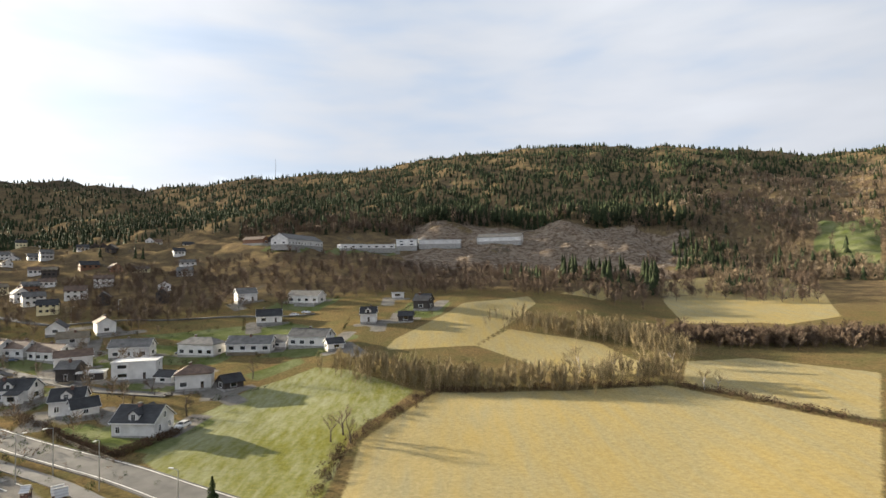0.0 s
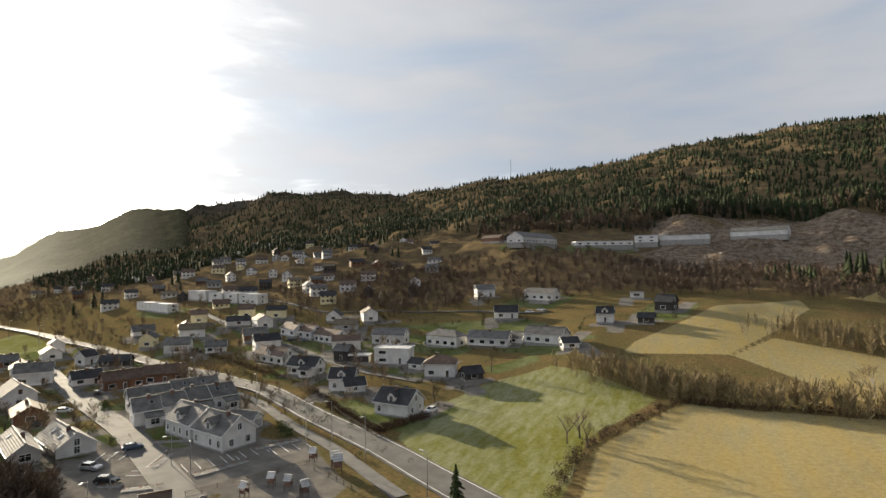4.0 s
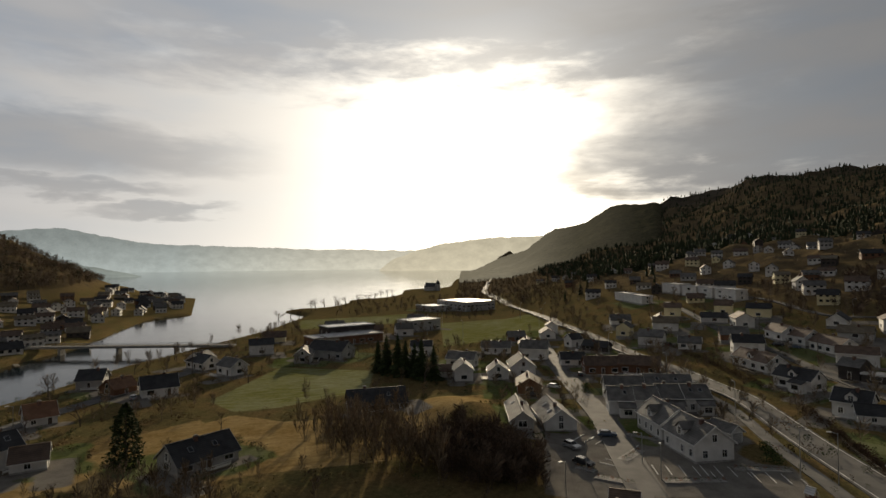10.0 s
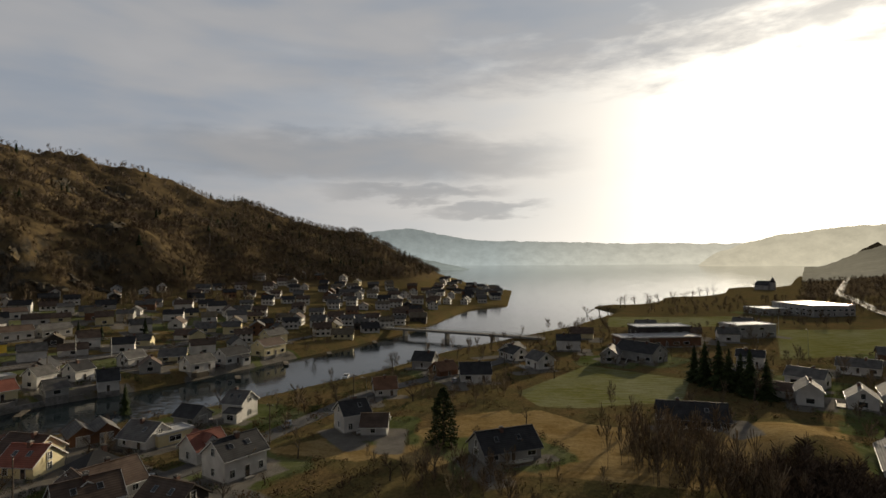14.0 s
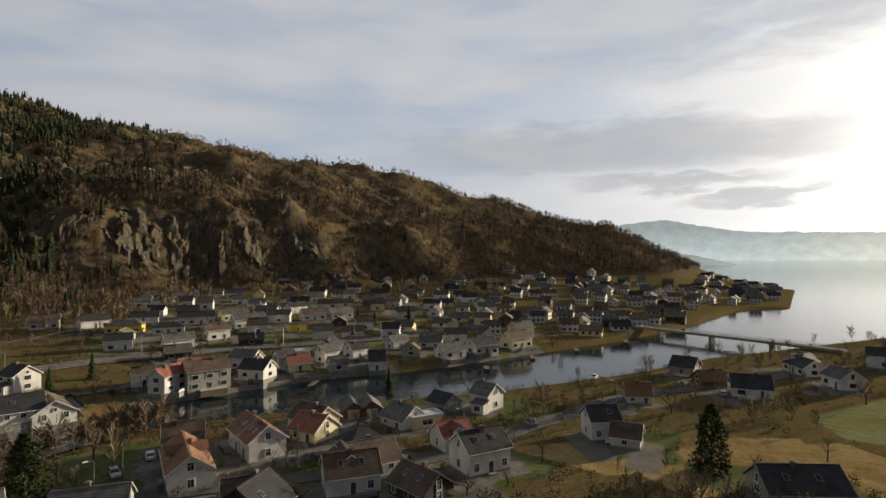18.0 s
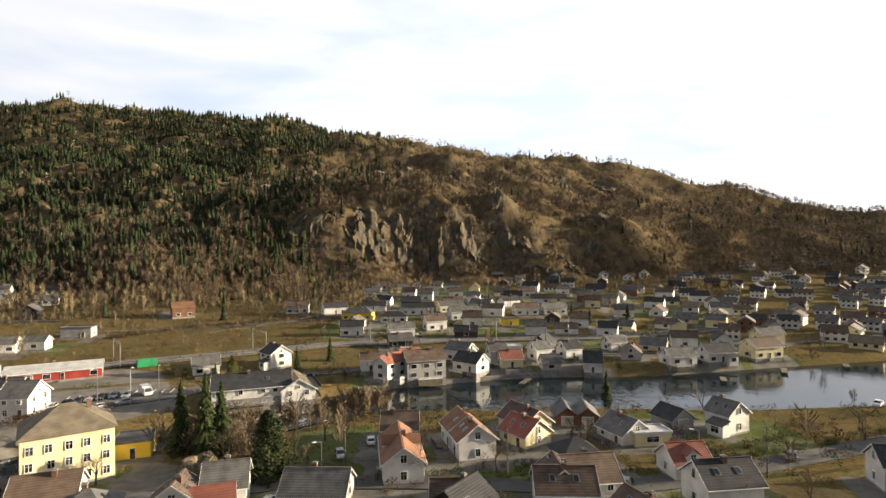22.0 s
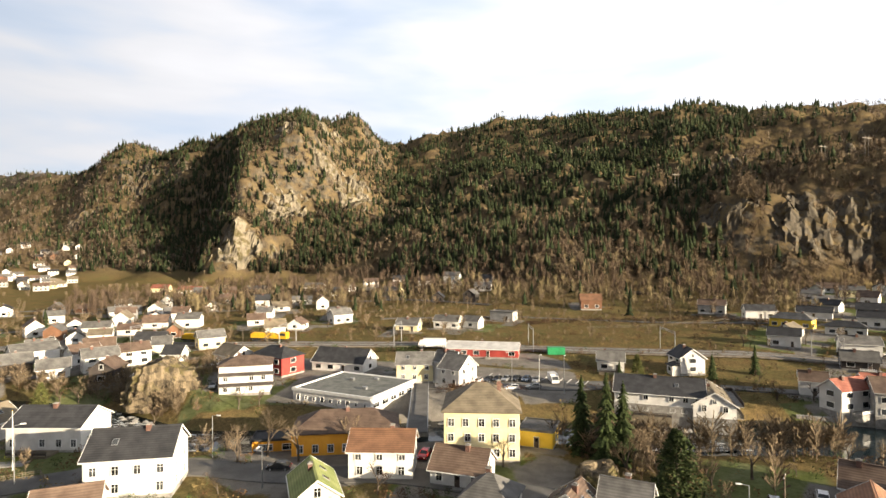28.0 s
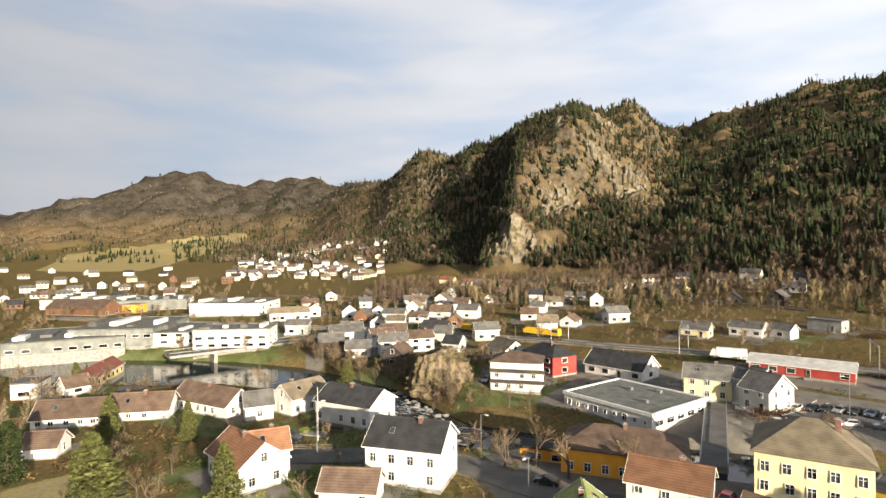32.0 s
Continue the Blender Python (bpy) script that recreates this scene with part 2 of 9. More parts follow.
SUMMIT_LAND = (
    (195, (109, 3.3), (142, 3.3), (191, 4.4), (262, 6.5), (360, 10.9), (501, 18.5), (632, 67.6), (807, 152.6), (1025, 284.5), (1962, 218)),
    (200, (109, 3.8), (153, 4.4), (196, 4.4), (272, 6.5), (382, 10.9), (534, 18.5), (627, 67.6), (708, 111.2), (761, 204.9), (948, 272.5), (1962, 218)),
    (205, (109, 3.8), (153, 4.4), (196, 4.4), (283, 6.5), (403, 10.9), (556, 16.4), (594, 71.9), (676, 98.1), (725, 152.6), (981, 254), (1962, 218)),
    (210, (109, 3.8), (153, 4.4), (196, 4.4), (294, 6.5), (436, 8.7), (600, 13.1), (763, 65.4), (1036, 227.8), (1962, 218)),
)
UPPER_LAND = (
    (216, (109, 3.8), (153, 3.3), (196, 3.3), (305, 5.5), (458, 7.6), (676, 13.1), (872, 65.4), (1199, 244.2), (2071, 239.8)),
    (222, (109, 3.8), (153, 3.3), (196, 3.3), (305, 5.5), (458, 6.5), (763, 13.1), (981, 65.4), (1526, 223.5), (2398, 283.4)),
    (228, (109, 3.8), (153, 3.3), (196, 3.3), (305, 5.5), (458, 6.5), (763, 19.6), (894, 34.9), (1308, 54.5), (2398, 327), (3052, 305.2)),
    (236, (109, 3.8), (153, 3.3), (196, 3.3), (305, 4.4), (458, 5.5), (708, 7.6), (981, 27.3), (1417, 56.7), (1853, 119.9), (2507, 313.9), (3270, 283.4)),
    (240, (109, 3.8), (153, 3.3), (196, 3.3), (305, 4.4), (458, 5.5), (708, 6.5), (981, 21.8), (1417, 56.7), (1853, 119.9), (2507, 366.2), (3270, 283.4)),
)
BACK_LAND = (
    (246, (109, 4.4), (153, 4.4), (196, 4.4), (305, 4.4), (458, 5.5), (708, 6.5), (981, 19.6), (1417, 49.1), (1853, 98.1), (2507, 261.6), (3270, 250.7)),
    (254, (109, 5.5), (153, 5.5), (196, 5.5), (305, 5.5), (458, 6.5), (708, 8.7), (981, 21.8), (1417, 43.6), (2180, 98.1), (3161, 196.2), (4687, 218)),
    (275, (109, 6.5), (218, 8.7), (458, 17.4), (981, 65.4), (2180, 163.5), (4687, 218)),
    (300, (109, 4.4), (196, 10.9), (327, 19.6), (610, 65.4), (1417, 261.6), (2725, 283.4)),
)
LAND = SLOPE_LAND + SCHOOL_SLOPE_LAND + SHORE_LAND + LAKE_LAND + CAPE_LAND + CRAG_LAND + WOOD_LAND + SUMMIT_LAND + UPPER_LAND + BACK_LAND

RINGS = np.concatenate([np.arange(0, 60, 10), np.arange(60, 340, 2.6), 340 * 1.0135 ** np.arange(0, 199)])
RINGS = RINGS[RINGS < 4700]
BEARINGS = np.array([row[0] for row in LAND], float)
TABLE = np.array([np.interp(RINGS, [p[0] for p in row[1:]], [p[1] for p in row[1:]]) for row in LAND])
RIVER = ((330, -60, 9), (262, -84, 9), (222, -98, 10), (180, -112, 20), (150, -128, 20), (128, -138, 15), (106, -140, 12), (86, -141, 8), (66, -134, 7), (48, -126, 7), (26, -129, 7), (4, -136, 7),
         (-24, -144, 8), (-62, -139.5, 9), (-88, -146, 12), (-112, -139, 16), (-146, -124, 20), (-180, -101, 22), (-225, -82, 26),
         (-270, -66, 26), (-330, -42, 34), (-390, -22, 46), (-480, -2, 60))


def smooth(a, b, v):
    s = np.clip((v - a) / (b - a), 0, 1)
    return s * s * (3 - 2 * s)


def near_line(x, y, line):
    """Distance to a polyline, and its own third value there."""
    best, width = np.full(np.shape(x), 1e9), np.zeros(np.shape(x))
    for (x0, y0, w0), (x1, y1, w1) in zip(line, line[1:]):
        ux, uy = x1 - x0, y1 - y0
        s = np.clip(((x - x0) * ux + (y - y0) * uy) / (ux * ux + uy * uy), 0, 1)
        d = np.hypot(x - x0 - s * ux, y - y0 - s * uy)
        width = np.where(d < best, w0 + s * (w1 - w0), width)
        best = np.minimum(best, d)
    return best, width


def waves(x, y, size):
    """A cheap fractal relief, about -1 to 1."""
    total = 0
    for i in range(5):
        a, k = 1.3 + 2.1 * i, 2 * math.pi / size * 1.87 ** i
        total = total + 0.55 ** i * (np.sin(k * (x * math.cos(a) + y * math.sin(a)) + 1.7 * i + 1.3 * np.sin(k * .7 * (y * math.cos(a) - x * math.sin(a)) + i)))
    return total / 1.7


def land_table(x, y):
    d = np.hypot(x, y)
    a = (np.degrees(np.arctan2(-x, y)) + 60) % 360 - 60
    a = np.where(a > 300, 300, a)
    i = np.clip(np.searchsorted(BEARINGS, a) - 1, 0, len(BEARINGS) - 2)
    s = (a - BEARINGS[i]) / (BEARINGS[i + 1] - BEARINGS[i])
    s = s * s * (3 - 2 * s) * .6 + s * .4
    r = np.interp(d, RINGS, np.arange(len(RINGS)))
    j = np.clip(r.astype(int), 0, len(RINGS) - 2)
    q = r - j
    low = TABLE[i, j] * (1 - q) + TABLE[i, j + 1] * q
    high = TABLE[i + 1, j] * (1 - q) + TABLE[i + 1, j + 1] * q
    return low * (1 - s) + high * s, d, a


def land(x, y):
    """The ground's height."""
    x, y = np.asarray(x, float), np.asarray(y, float)
    z, d, a = land_table(x, y)
    z = 3.6 + (z - 3.6) * smooth(12, 85, d)
    rough = smooth(14, 60, z)
    z = z + rough * ((7 + 16 * smooth(1300, 2000, d)) * waves(x, y, 260) + 3 * waves(y + 90, x, 71) + 14 * smooth(1500, 2200, d) * np.abs(waves(y, x, 480)))
    crag = smooth(118, 140, a) * (1 - smooth(214, 222, a)) * rough * smooth(380, 480, d)
    z = z + crag * (9 * np.abs(waves(x + 40, y, 130)) - 4 + 3.5 * waves(x, y, 33) + 2.4 * waves(y, x + 50, 16))
    z = z - 40 * smooth(47.5, 50, a) * (1 - smooth(66, 69, a)) * smooth(1090, 1230, d) * rough
    z = z + 3 * np.exp(-((x - 66) ** 2 + (y + 162) ** 2) / 200)
    z = z + 4.5 * np.exp(-((x + 136) ** 2 / 420 + (y - 61) ** 2 / 130))
    b, w = near_line(x, y, RIVER)
    return np.where(b < w + 9, np.minimum(z, -2.2 + 5.2 * smooth(w - 3, w + 7, b)), z)

# ---- materials ----
class Nodes:
    """A material's node tree with short calls."""

    def __init__(self, name, rough=0.8, metal=0.0, spec=0.4):
        self.m = bpy.data.materials.new(name)
        self.m.use_nodes = True
        self.t = self.m.node_tree
        self.b = self.t.nodes["Principled BSDF"]
        self.b.inputs["Roughness"].default_value = rough
        self.b.inputs["Metallic"].default_value = metal
        self.b.inputs["Specular IOR Level"].default_value = spec
        self.geo = self.t.nodes.new("ShaderNodeNewGeometry")

    def put(self, socket, v):
        if isinstance(v, (int, float)):
            socket.default_value = v
        elif isinstance(v, tuple):
            socket.default_value = (*v, 1) if len(v) == 3 and socket.type == "RGBA" else v
        else:
            self.t.links.new(v, socket)

    def noise(self, scale, detail=4, rough=0.55, stretch=None, kind="ShaderNodeTexNoise"):
        tex = self.t.nodes.new(kind)
        tex.inputs["Scale"].default_value = scale
        if kind == "ShaderNodeTexNoise":
            tex.inputs["Detail"].default_value, tex.inputs["Roughness"].default_value = detail, rough
        v = self.geo.outputs["Position"]
        if stretch:
            mp = self.t.nodes.new("ShaderNodeMapping")
            mp.inputs["Scale"].default_value = stretch[:3]
            if len(stretch) > 3:
                mp.inputs["Rotation"].default_value = (0, 0, radians(stretch[3]))
            self.t.links.new(v, mp.inputs[0])
            v = mp.outputs[0]
        self.t.links.new(v, tex.inputs["Vector"])
        return tex.outputs["Fac"] if kind == "ShaderNodeTexNoise" else tex.outputs["Distance"]

    def ramp(self, v, *stops):
        r = self.t.nodes.new("ShaderNodeValToRGB")
        for i, (p, c) in enumerate(stops):
            e = r.color_ramp.elements[i] if i < 2 else r.color_ramp.elements.new(p)
            c = (c, c, c) if isinstance(c, (int, float)) else c
            e.position, e.color = p, (*c, 1)
        self.t.links.new(v, r.inputs[0])
        return r.outputs[0]

    def mix(self, f, a, b, kind="MIX"):
        m = self.t.nodes.new("ShaderNodeMix")
        m.data_type, m.blend_type = "RGBA", kind
        for s, v in ((m.inputs["Factor"], f), (m.inputs[6], a), (m.inputs[7], b)):
            self.put(s, v)
        return m.outputs[2]

    def math(self, op, a, b=0.0, clamp=False):
        m = self.t.nodes.new("ShaderNodeMath")
        m.operation, m.use_clamp = op, clamp
        self.put(m.inputs[0], a)
        self.put(m.inputs[1], b)
        return m.outputs[0]

    def attr(self, name, part):
        a = self.t.nodes.new("ShaderNodeAttribute")
        a.attribute_name = name
        s = self.t.nodes.new("ShaderNodeSeparateColor")
        self.t.links.new(a.outputs["Color"], s.inputs[0])
        return s.outputs[part]

    def random(self):
        return self.t.nodes.new("ShaderNodeObjectInfo").outputs["Random"]

    def island(self):
        return self.geo.outputs["Random Per Island"]

    def colour(self, v):
        self.put(self.b.inputs["Base Color"], v)

    def rough(self, v):
        self.put(self.b.inputs["Roughness"], v)

    def bump(self, v, strength=0.3, distance=0.05):
        b = self.t.nodes.new("ShaderNodeBump")
        b.inputs["Strength"].default_value, b.inputs["Distance"].default_value = strength, distance
        self.t.links.new(v, b.inputs["Height"])
        self.t.links.new(b.outputs[0], self.b.inputs["Normal"])


def varied(name, dark, light, scale=3.0, rough=0.8, fine=25.0, bump=0.2, metal=0.0, spread=0.25, spec=0.4, island=False):
    """A surface of two tones with stains, fine grain and a little difference from piece to piece."""
    n = Nodes(name, rough, metal, spec)
    base = n.mix(n.ramp(n.noise(scale), (0.35, 0.0), (0.65, 1.0)), dark, light)
    grain = n.noise(fine, 3)
    base = n.mix(0.35, base, n.ramp(grain, (0.3, 0.35), (0.7, 0.75)), "OVERLAY")
    own = n.ramp(n.island() if island else n.random(), (0.0, 1 - spread), (1.0, 1.0))
    n.colour(n.mix(1.0, base, own, "MULTIPLY"))
    if bump:
        n.bump(grain, bump, 0.03)
    return n.m


def ground_material():
    n = Nodes("ground_cover", 1.0, 0, 0.0)
    big, mid, fine, hair = n.noise(0.018), n.noise(0.11, 5), n.noise(1.1, 5, 0.65), n.noise(6.0, 3, 0.7)
    tuft = n.mix(0.5, fine, hair)

    def tone(dark, light, v=None):
        return n.mix(n.ramp(v or tuft, (0.36, 0.0), (0.64, 1.0)), dark, light)

    rough_grass = n.mix(n.ramp(mid, (0.35, 0.0), (0.65, 1.0)), tone((0.075, 0.054, 0.026), (0.225, 0.158, 0.074)), tone((0.06, 0.055, 0.024), (0.165, 0.14, 0.062)))
    forest = n.mix(n.ramp(mid, (0.4, 0.0), (0.6, 1.0)), tone((0.055, 0.043, 0.026), (0.14, 0.102, 0.064)), tone((0.10, 0.077, 0.04), (0.21, 0.155, 0.085)))
    rows = n.noise(0.35, 3, 0.5, (1.0, 0.16, 1.0, 32))
    frost = n.noise(0.6, 4, 0.6, (1.0, 0.25, 1.0, 35))
    green = n.mix(n.ramp(n.mix(0.5, frost, big), (0.40, 0.0), (0.62, 1.0)), tone((0.10, 0.105, 0.026), (0.19, 0.185, 0.05)), tone((0.19, 0.195, 0.115), (0.29, 0.295, 0.185)))
    straw = n.mix(n.ramp(n.mix(0.5, rows, big), (0.38, 0.0), (0.62, 1.0)), tone((0.25, 0.19, 0.075), (0.37, 0.29, 0.125)), tone((0.20, 0.175, 0.095), (0.33, 0.29, 0.175)))
    west = n.t.nodes.new("ShaderNodeSeparateXYZ")
    n.put(west.inputs[0], n.geo.outputs["Position"])
    coarse = n.mix(n.ramp(n.mix(0.5, n.noise(0.5, 4, 0.6, (1.0, 0.3, 1.0, 60)), mid), (0.40, 0.0), (0.60, 1.0)), tone((0.15, 0.10, 0.04), (0.30, 0.205, 0.085)), tone((0.24, 0.17, 0.075), (0.40, 0.30, 0.15)))
    straw = n.mix(n.ramp(n.math("DIVIDE", n.math("ADD", west.outputs[0], 200.0), 200.0), (0.46, 1.0), (0.54, 0.0)), straw, coarse)
    lawn = n.mix(n.ramp(mid, (0.35, 0.0), (0.65, 1.0)), tone((0.055, 0.075, 0.022), (0.115, 0.13, 0.045)), tone((0.10, 0.11, 0.05), (0.19, 0.20, 0.11)))
    paved = n.mix(n.ramp(n.noise(0.3, 5), (0.35, 0.0), (0.65, 1.0)), tone((0.12, 0.112, 0.10), (0.17, 0.158, 0.142), hair), tone((0.17, 0.158, 0.14), (0.24, 0.224, 0.20), hair))
    felled = n.mix(n.ramp(n.noise(0.25, 6, 0.7), (0.42, 0.0), (0.58, 1.0)), tone((0.07, 0.05, 0.035), (0.14, 0.10, 0.07)), tone((0.17, 0.135, 0.10), (0.28, 0.23, 0.18)))
    split = n.t.nodes.new("ShaderNodeSeparateXYZ")
    n.put(split.inputs[0], n.geo.outputs["Normal"])
    crack = n.noise(0.22, 8, 0.72, (1.0, 1.0, 0.4))
    cliff = n.mix(n.ramp(crack, (0.46, 0.0), (0.60, 1.0)), tone((0.035, 0.031, 0.025), (0.085, 0.075, 0.06)), tone((0.10, 0.088, 0.068), (0.18, 0.157, 0.122)))
    cliff = n.mix(n.ramp(n.noise(0.09, 6, 0.7), (0.46, 0.0), (0.56, 1.0)), cliff, forest)

    def edge(v, soft=0.06):
        return n.ramp(n.math("ADD", v, n.math("MULTIPLY", n.math("SUBTRACT", fine, 0.5), 0.12)), (0.5 - soft, 0.0), (0.5 + soft, 1.0))

    c = rough_grass
    for name, part, what, soft in (("cover_b", 0, forest, 0.2), ("cover_b", 1, felled, 0.1), ("cover_a", 0, green, 0.03), ("cover_a", 1, straw, 0.03),
                                   ("cover_a", 2, lawn, 0.05), ("cover_b", 2, paved, 0.03)):
        c = n.mix(edge(n.attr(name, part), soft), c, what)
    steep = n.ramp(n.math("ADD", split.outputs[2], n.math("MULTIPLY", n.math("SUBTRACT", mid, 0.5), 0.25)), (0.60, 1.0), (0.72, 0.0))
    outcrop = n.math("MULTIPLY", n.ramp(n.noise(0.03, 8, 0.7), (0.60, 0.0), (0.66, 1.0)), edge(n.attr("cover_b", 0), 0.1))
    c = n.mix(outcrop, c, cliff)
    c = n.mix(steep, c, cliff)
    high = n.t.nodes.new("ShaderNodeSeparateXYZ")
    n.put(high.inputs[0], n.geo.outputs["Position"])
    heath = n.mix(n.ramp(n.noise(0.02, 8, 0.72), (0.42, 0.0), (0.58, 1.0)), tone((0.016, 0.016, 0.015), (0.038, 0.035, 0.03)), tone((0.05, 0.046, 0.042), (0.088, 0.08, 0.072)))
    alpine = n.ramp(n.math("DIVIDE", n.math("ADD", high.outputs[2], n.math("MULTIPLY", mid, 60)), 400), (0.32, 0.0), (0.50, 0.85))
    reach = n.t.nodes.new("ShaderNodeVectorMath")
    reach.operation = "LENGTH"
    n.put(reach.inputs[0], n.geo.outputs["Position"])
    remote = n.ramp(n.math("DIVIDE", reach.outputs["Value"], 4000), (0.34, 0.0), (0.44, 1.0))
    c = n.mix(n.math("MULTIPLY", n.math("MULTIPLY", alpine, remote), n.math("SUBTRACT", 1.0, steep)), c, heath)
    n.colour(c)
    n.bump(n.mix(0.5, tuft, crack), 0.8, 0.6)
    return n.m


def water_material():
    n = Nodes("lake_water", 0.06, 0, 0.5)
    n.colour((0.012, 0.02, 0.024))
    n.b.inputs["IOR"].default_value = 1.33
    n.bump(n.mix(0.5, n.noise(0.55, 3, 0.5, (1, 0.45, 1, 30)), n.noise(0.05, 2)), 0.3, 0.35)
    return n.m


GROUND, WATER = ground_material(), water_material()

# ---- land and water ----
def part(name, bm, material, parent=None, label="", smooth_shade=False):
    """Links a bmesh as one mesh object, under its thing."""
    me = bpy.data.meshes.new(name)
    bm.to_mesh(me)
    bm.free()
    for m in material if isinstance(material, (tuple, list)) else (material,):
        me.materials.append(m)
    if smooth_shade:
        me.shade_smooth()
    ob = new(name, me)
    ob.parent = parent
    return tagged(ob, label) if label else ob


def sheet(name, verts, faces, material, smooth_shade=True):
    me = bpy.data.meshes.new(name)
    me.from_pydata(verts, [], faces)
    me.materials.append(material)
    if smooth_shade:
        me.shade_smooth()
    return new(name, me)


def inside(x, y, corners):
    """Signed distance to a polygon: positive inside."""
    best, odd = np.full(np.shape(x), 1e9), np.zeros(np.shape(x), bool)
    for (x0, y0), (x1, y1) in zip(corners, corners[1:] + corners[:1]):
        ux, uy = x1 - x0, y1 - y0
        s = np.clip(((x - x0) * ux + (y - y0) * uy) / (ux * ux + uy * uy + 1e-9), 0, 1)
        best = np.minimum(best, np.hypot(x - x0 - s * ux, y - y0 - s * uy))
        cross = ((y0 > y) != (y1 > y)) & (x < (x1 - x0) * (y - y0) / (y1 - y0 + 1e-12) + x0)
        odd ^= cross
    return np.where(odd, best, -best)


def cover(x, y, shapes):
    v = np.full(np.shape(x), -99.0)
    for s in shapes:
        v = np.maximum(v, inside(x, y, s))
    return np.clip(0.5 + v / 12, 0, 1)


GREEN_FIELDS = [
    [(-61.6, 113.7), (-64.9, 140.6), (-58.8, 167.6), (-42.7, 186.1), (-30.5, 180.5), (-8.7, 162.4), (-15.5, 141.9), (-21.4, 125.8), (-20.5, 94.4), (-31.8, 85.3)],
    [(-353, 133), (-363, 204), (-286, 177), (-254, 99)],
    [(-421, 50), (-430, 138), (-369, 119), (-359, 42)],
    [(-183.2, -0.3), (-230.4, 23.1), (-209.8, 55.1), (-178.9, 46.2), (-174.6, 33.1), (-167.8, 19.2), (-167.7, 6.7)],
]
STRAW_FIELDS = [
    [(-2.9, 159.3), (32.5, 152.7), (60.1, 152.2), (89.5, 115.6), (53.5, 69.5), (-17.1, 73.3), (-18.3, 122)],
    [(75.5, 175.1), (96.3, 176), (119, 153), (92.3, 119.2), (72.5, 143.6), (65.2, 153.4)],
    [(-18.6, 212.6), (9, 259.5), (42.9, 283.4), (44.6, 268.3), (26.2, 228.1), (10.8, 200.7), (-21.6, 199.6)],
    [(145.6, 373.5), (229.4, 368.4), (205.5, 301.1), (170.7, 240), (138.6, 227.3), (115.5, 257.5)],
    [(-129.5, -35), (-146.5, -13.7), (-164.6, 6.7), (-153.2, 18.3), (-148.2, 38.1), (-154.6, 58.5), (-159.7, 77.4), (-145.1, 72.5), (-123.8, 45.5), (-115.6, 35.9), (-118.3, 11.7), (-114.6, -8.4)],
    [(12, 200), (26, 222), (45, 210), (56, 202), (64, 166), (40, 163), (22, 188)],
    [(152, 385), (242, 386), (145, 232), (103, 240), (123, 314)],
    [(60, 290), (70, 300), (94, 350), (104, 330), (80, 282)],
    [(-121.4, -51.2), (-143.1, -30.5), (-163.4, -1), (-146.1, 0.3), (-119.3, -27.9)],
    [(844.1, -307), (1123.8, -450.6), (1320.5, -745.4), (1258.4, -909.4), (1153.8, -852.9), (753.7, -402)],
    [(83, -54.8), (80.5, -70.6), (63.6, -65.7), (60.5, -48.5)],
]
LAWNS = [
    [(-133.2, 241.2), (-70.9, 253.5), (-56.7, 241.4), (-51.6, 227.4), (-108.4, 232)],
    [(383.2, 561.5), (414.3, 525), (302.3, 384.7), (299.4, 450.2)],
    [(-153.5, -68.9), (-157.7, -65.4), (-150.7, -53), (-133.9, -56.7)],
    [(-62.3, -122.5), (-81.1, -117.2), (-80.3, -112.6), (-62.4, -115.4)],
    [(-61.3, -118.3), (-80.7, -114.3), (-69.9, -91.6), (-54.5, -94.7)],
    [(-177, -376.1), (-297.3, -349.4), (-271.3, -309.2), (-168.6, -336.5)],
    [(-144.5, -228.3), (-178.8, -223.4), (-220.9, -163), (-201.8, -146.9), (-159, -203.2)],
    [(-89.1, 139.5), (-72.2, 127.7), (-64, 133.3), (-71, 120.1), (-93.4, 132.9)],
    [(-65.5, 182.2), (-52.3, 198.7), (-47.4, 192.8), (-59.5, 175.2)],
    [(34.5, -109.1), (29.7, -113.4), (25.4, -106.5), (29.4, -103.6)],
    [(65.8, -94.9), (57.5, -103.8), (41.7, -93.9), (44.4, -83.8)],
    [(142.3, -71.6), (140.4, -78.1), (116.2, -70.2), (109, -62.2)],
    [(-140.9, -244.6), (-177.5, -231.6), (-164.7, -202.7), (-139.3, -218.2)],
    [(-80.6, 125.5), (-70.1, 125.9), (-69.2, 118.4), (-77.9, 119.4)],
]
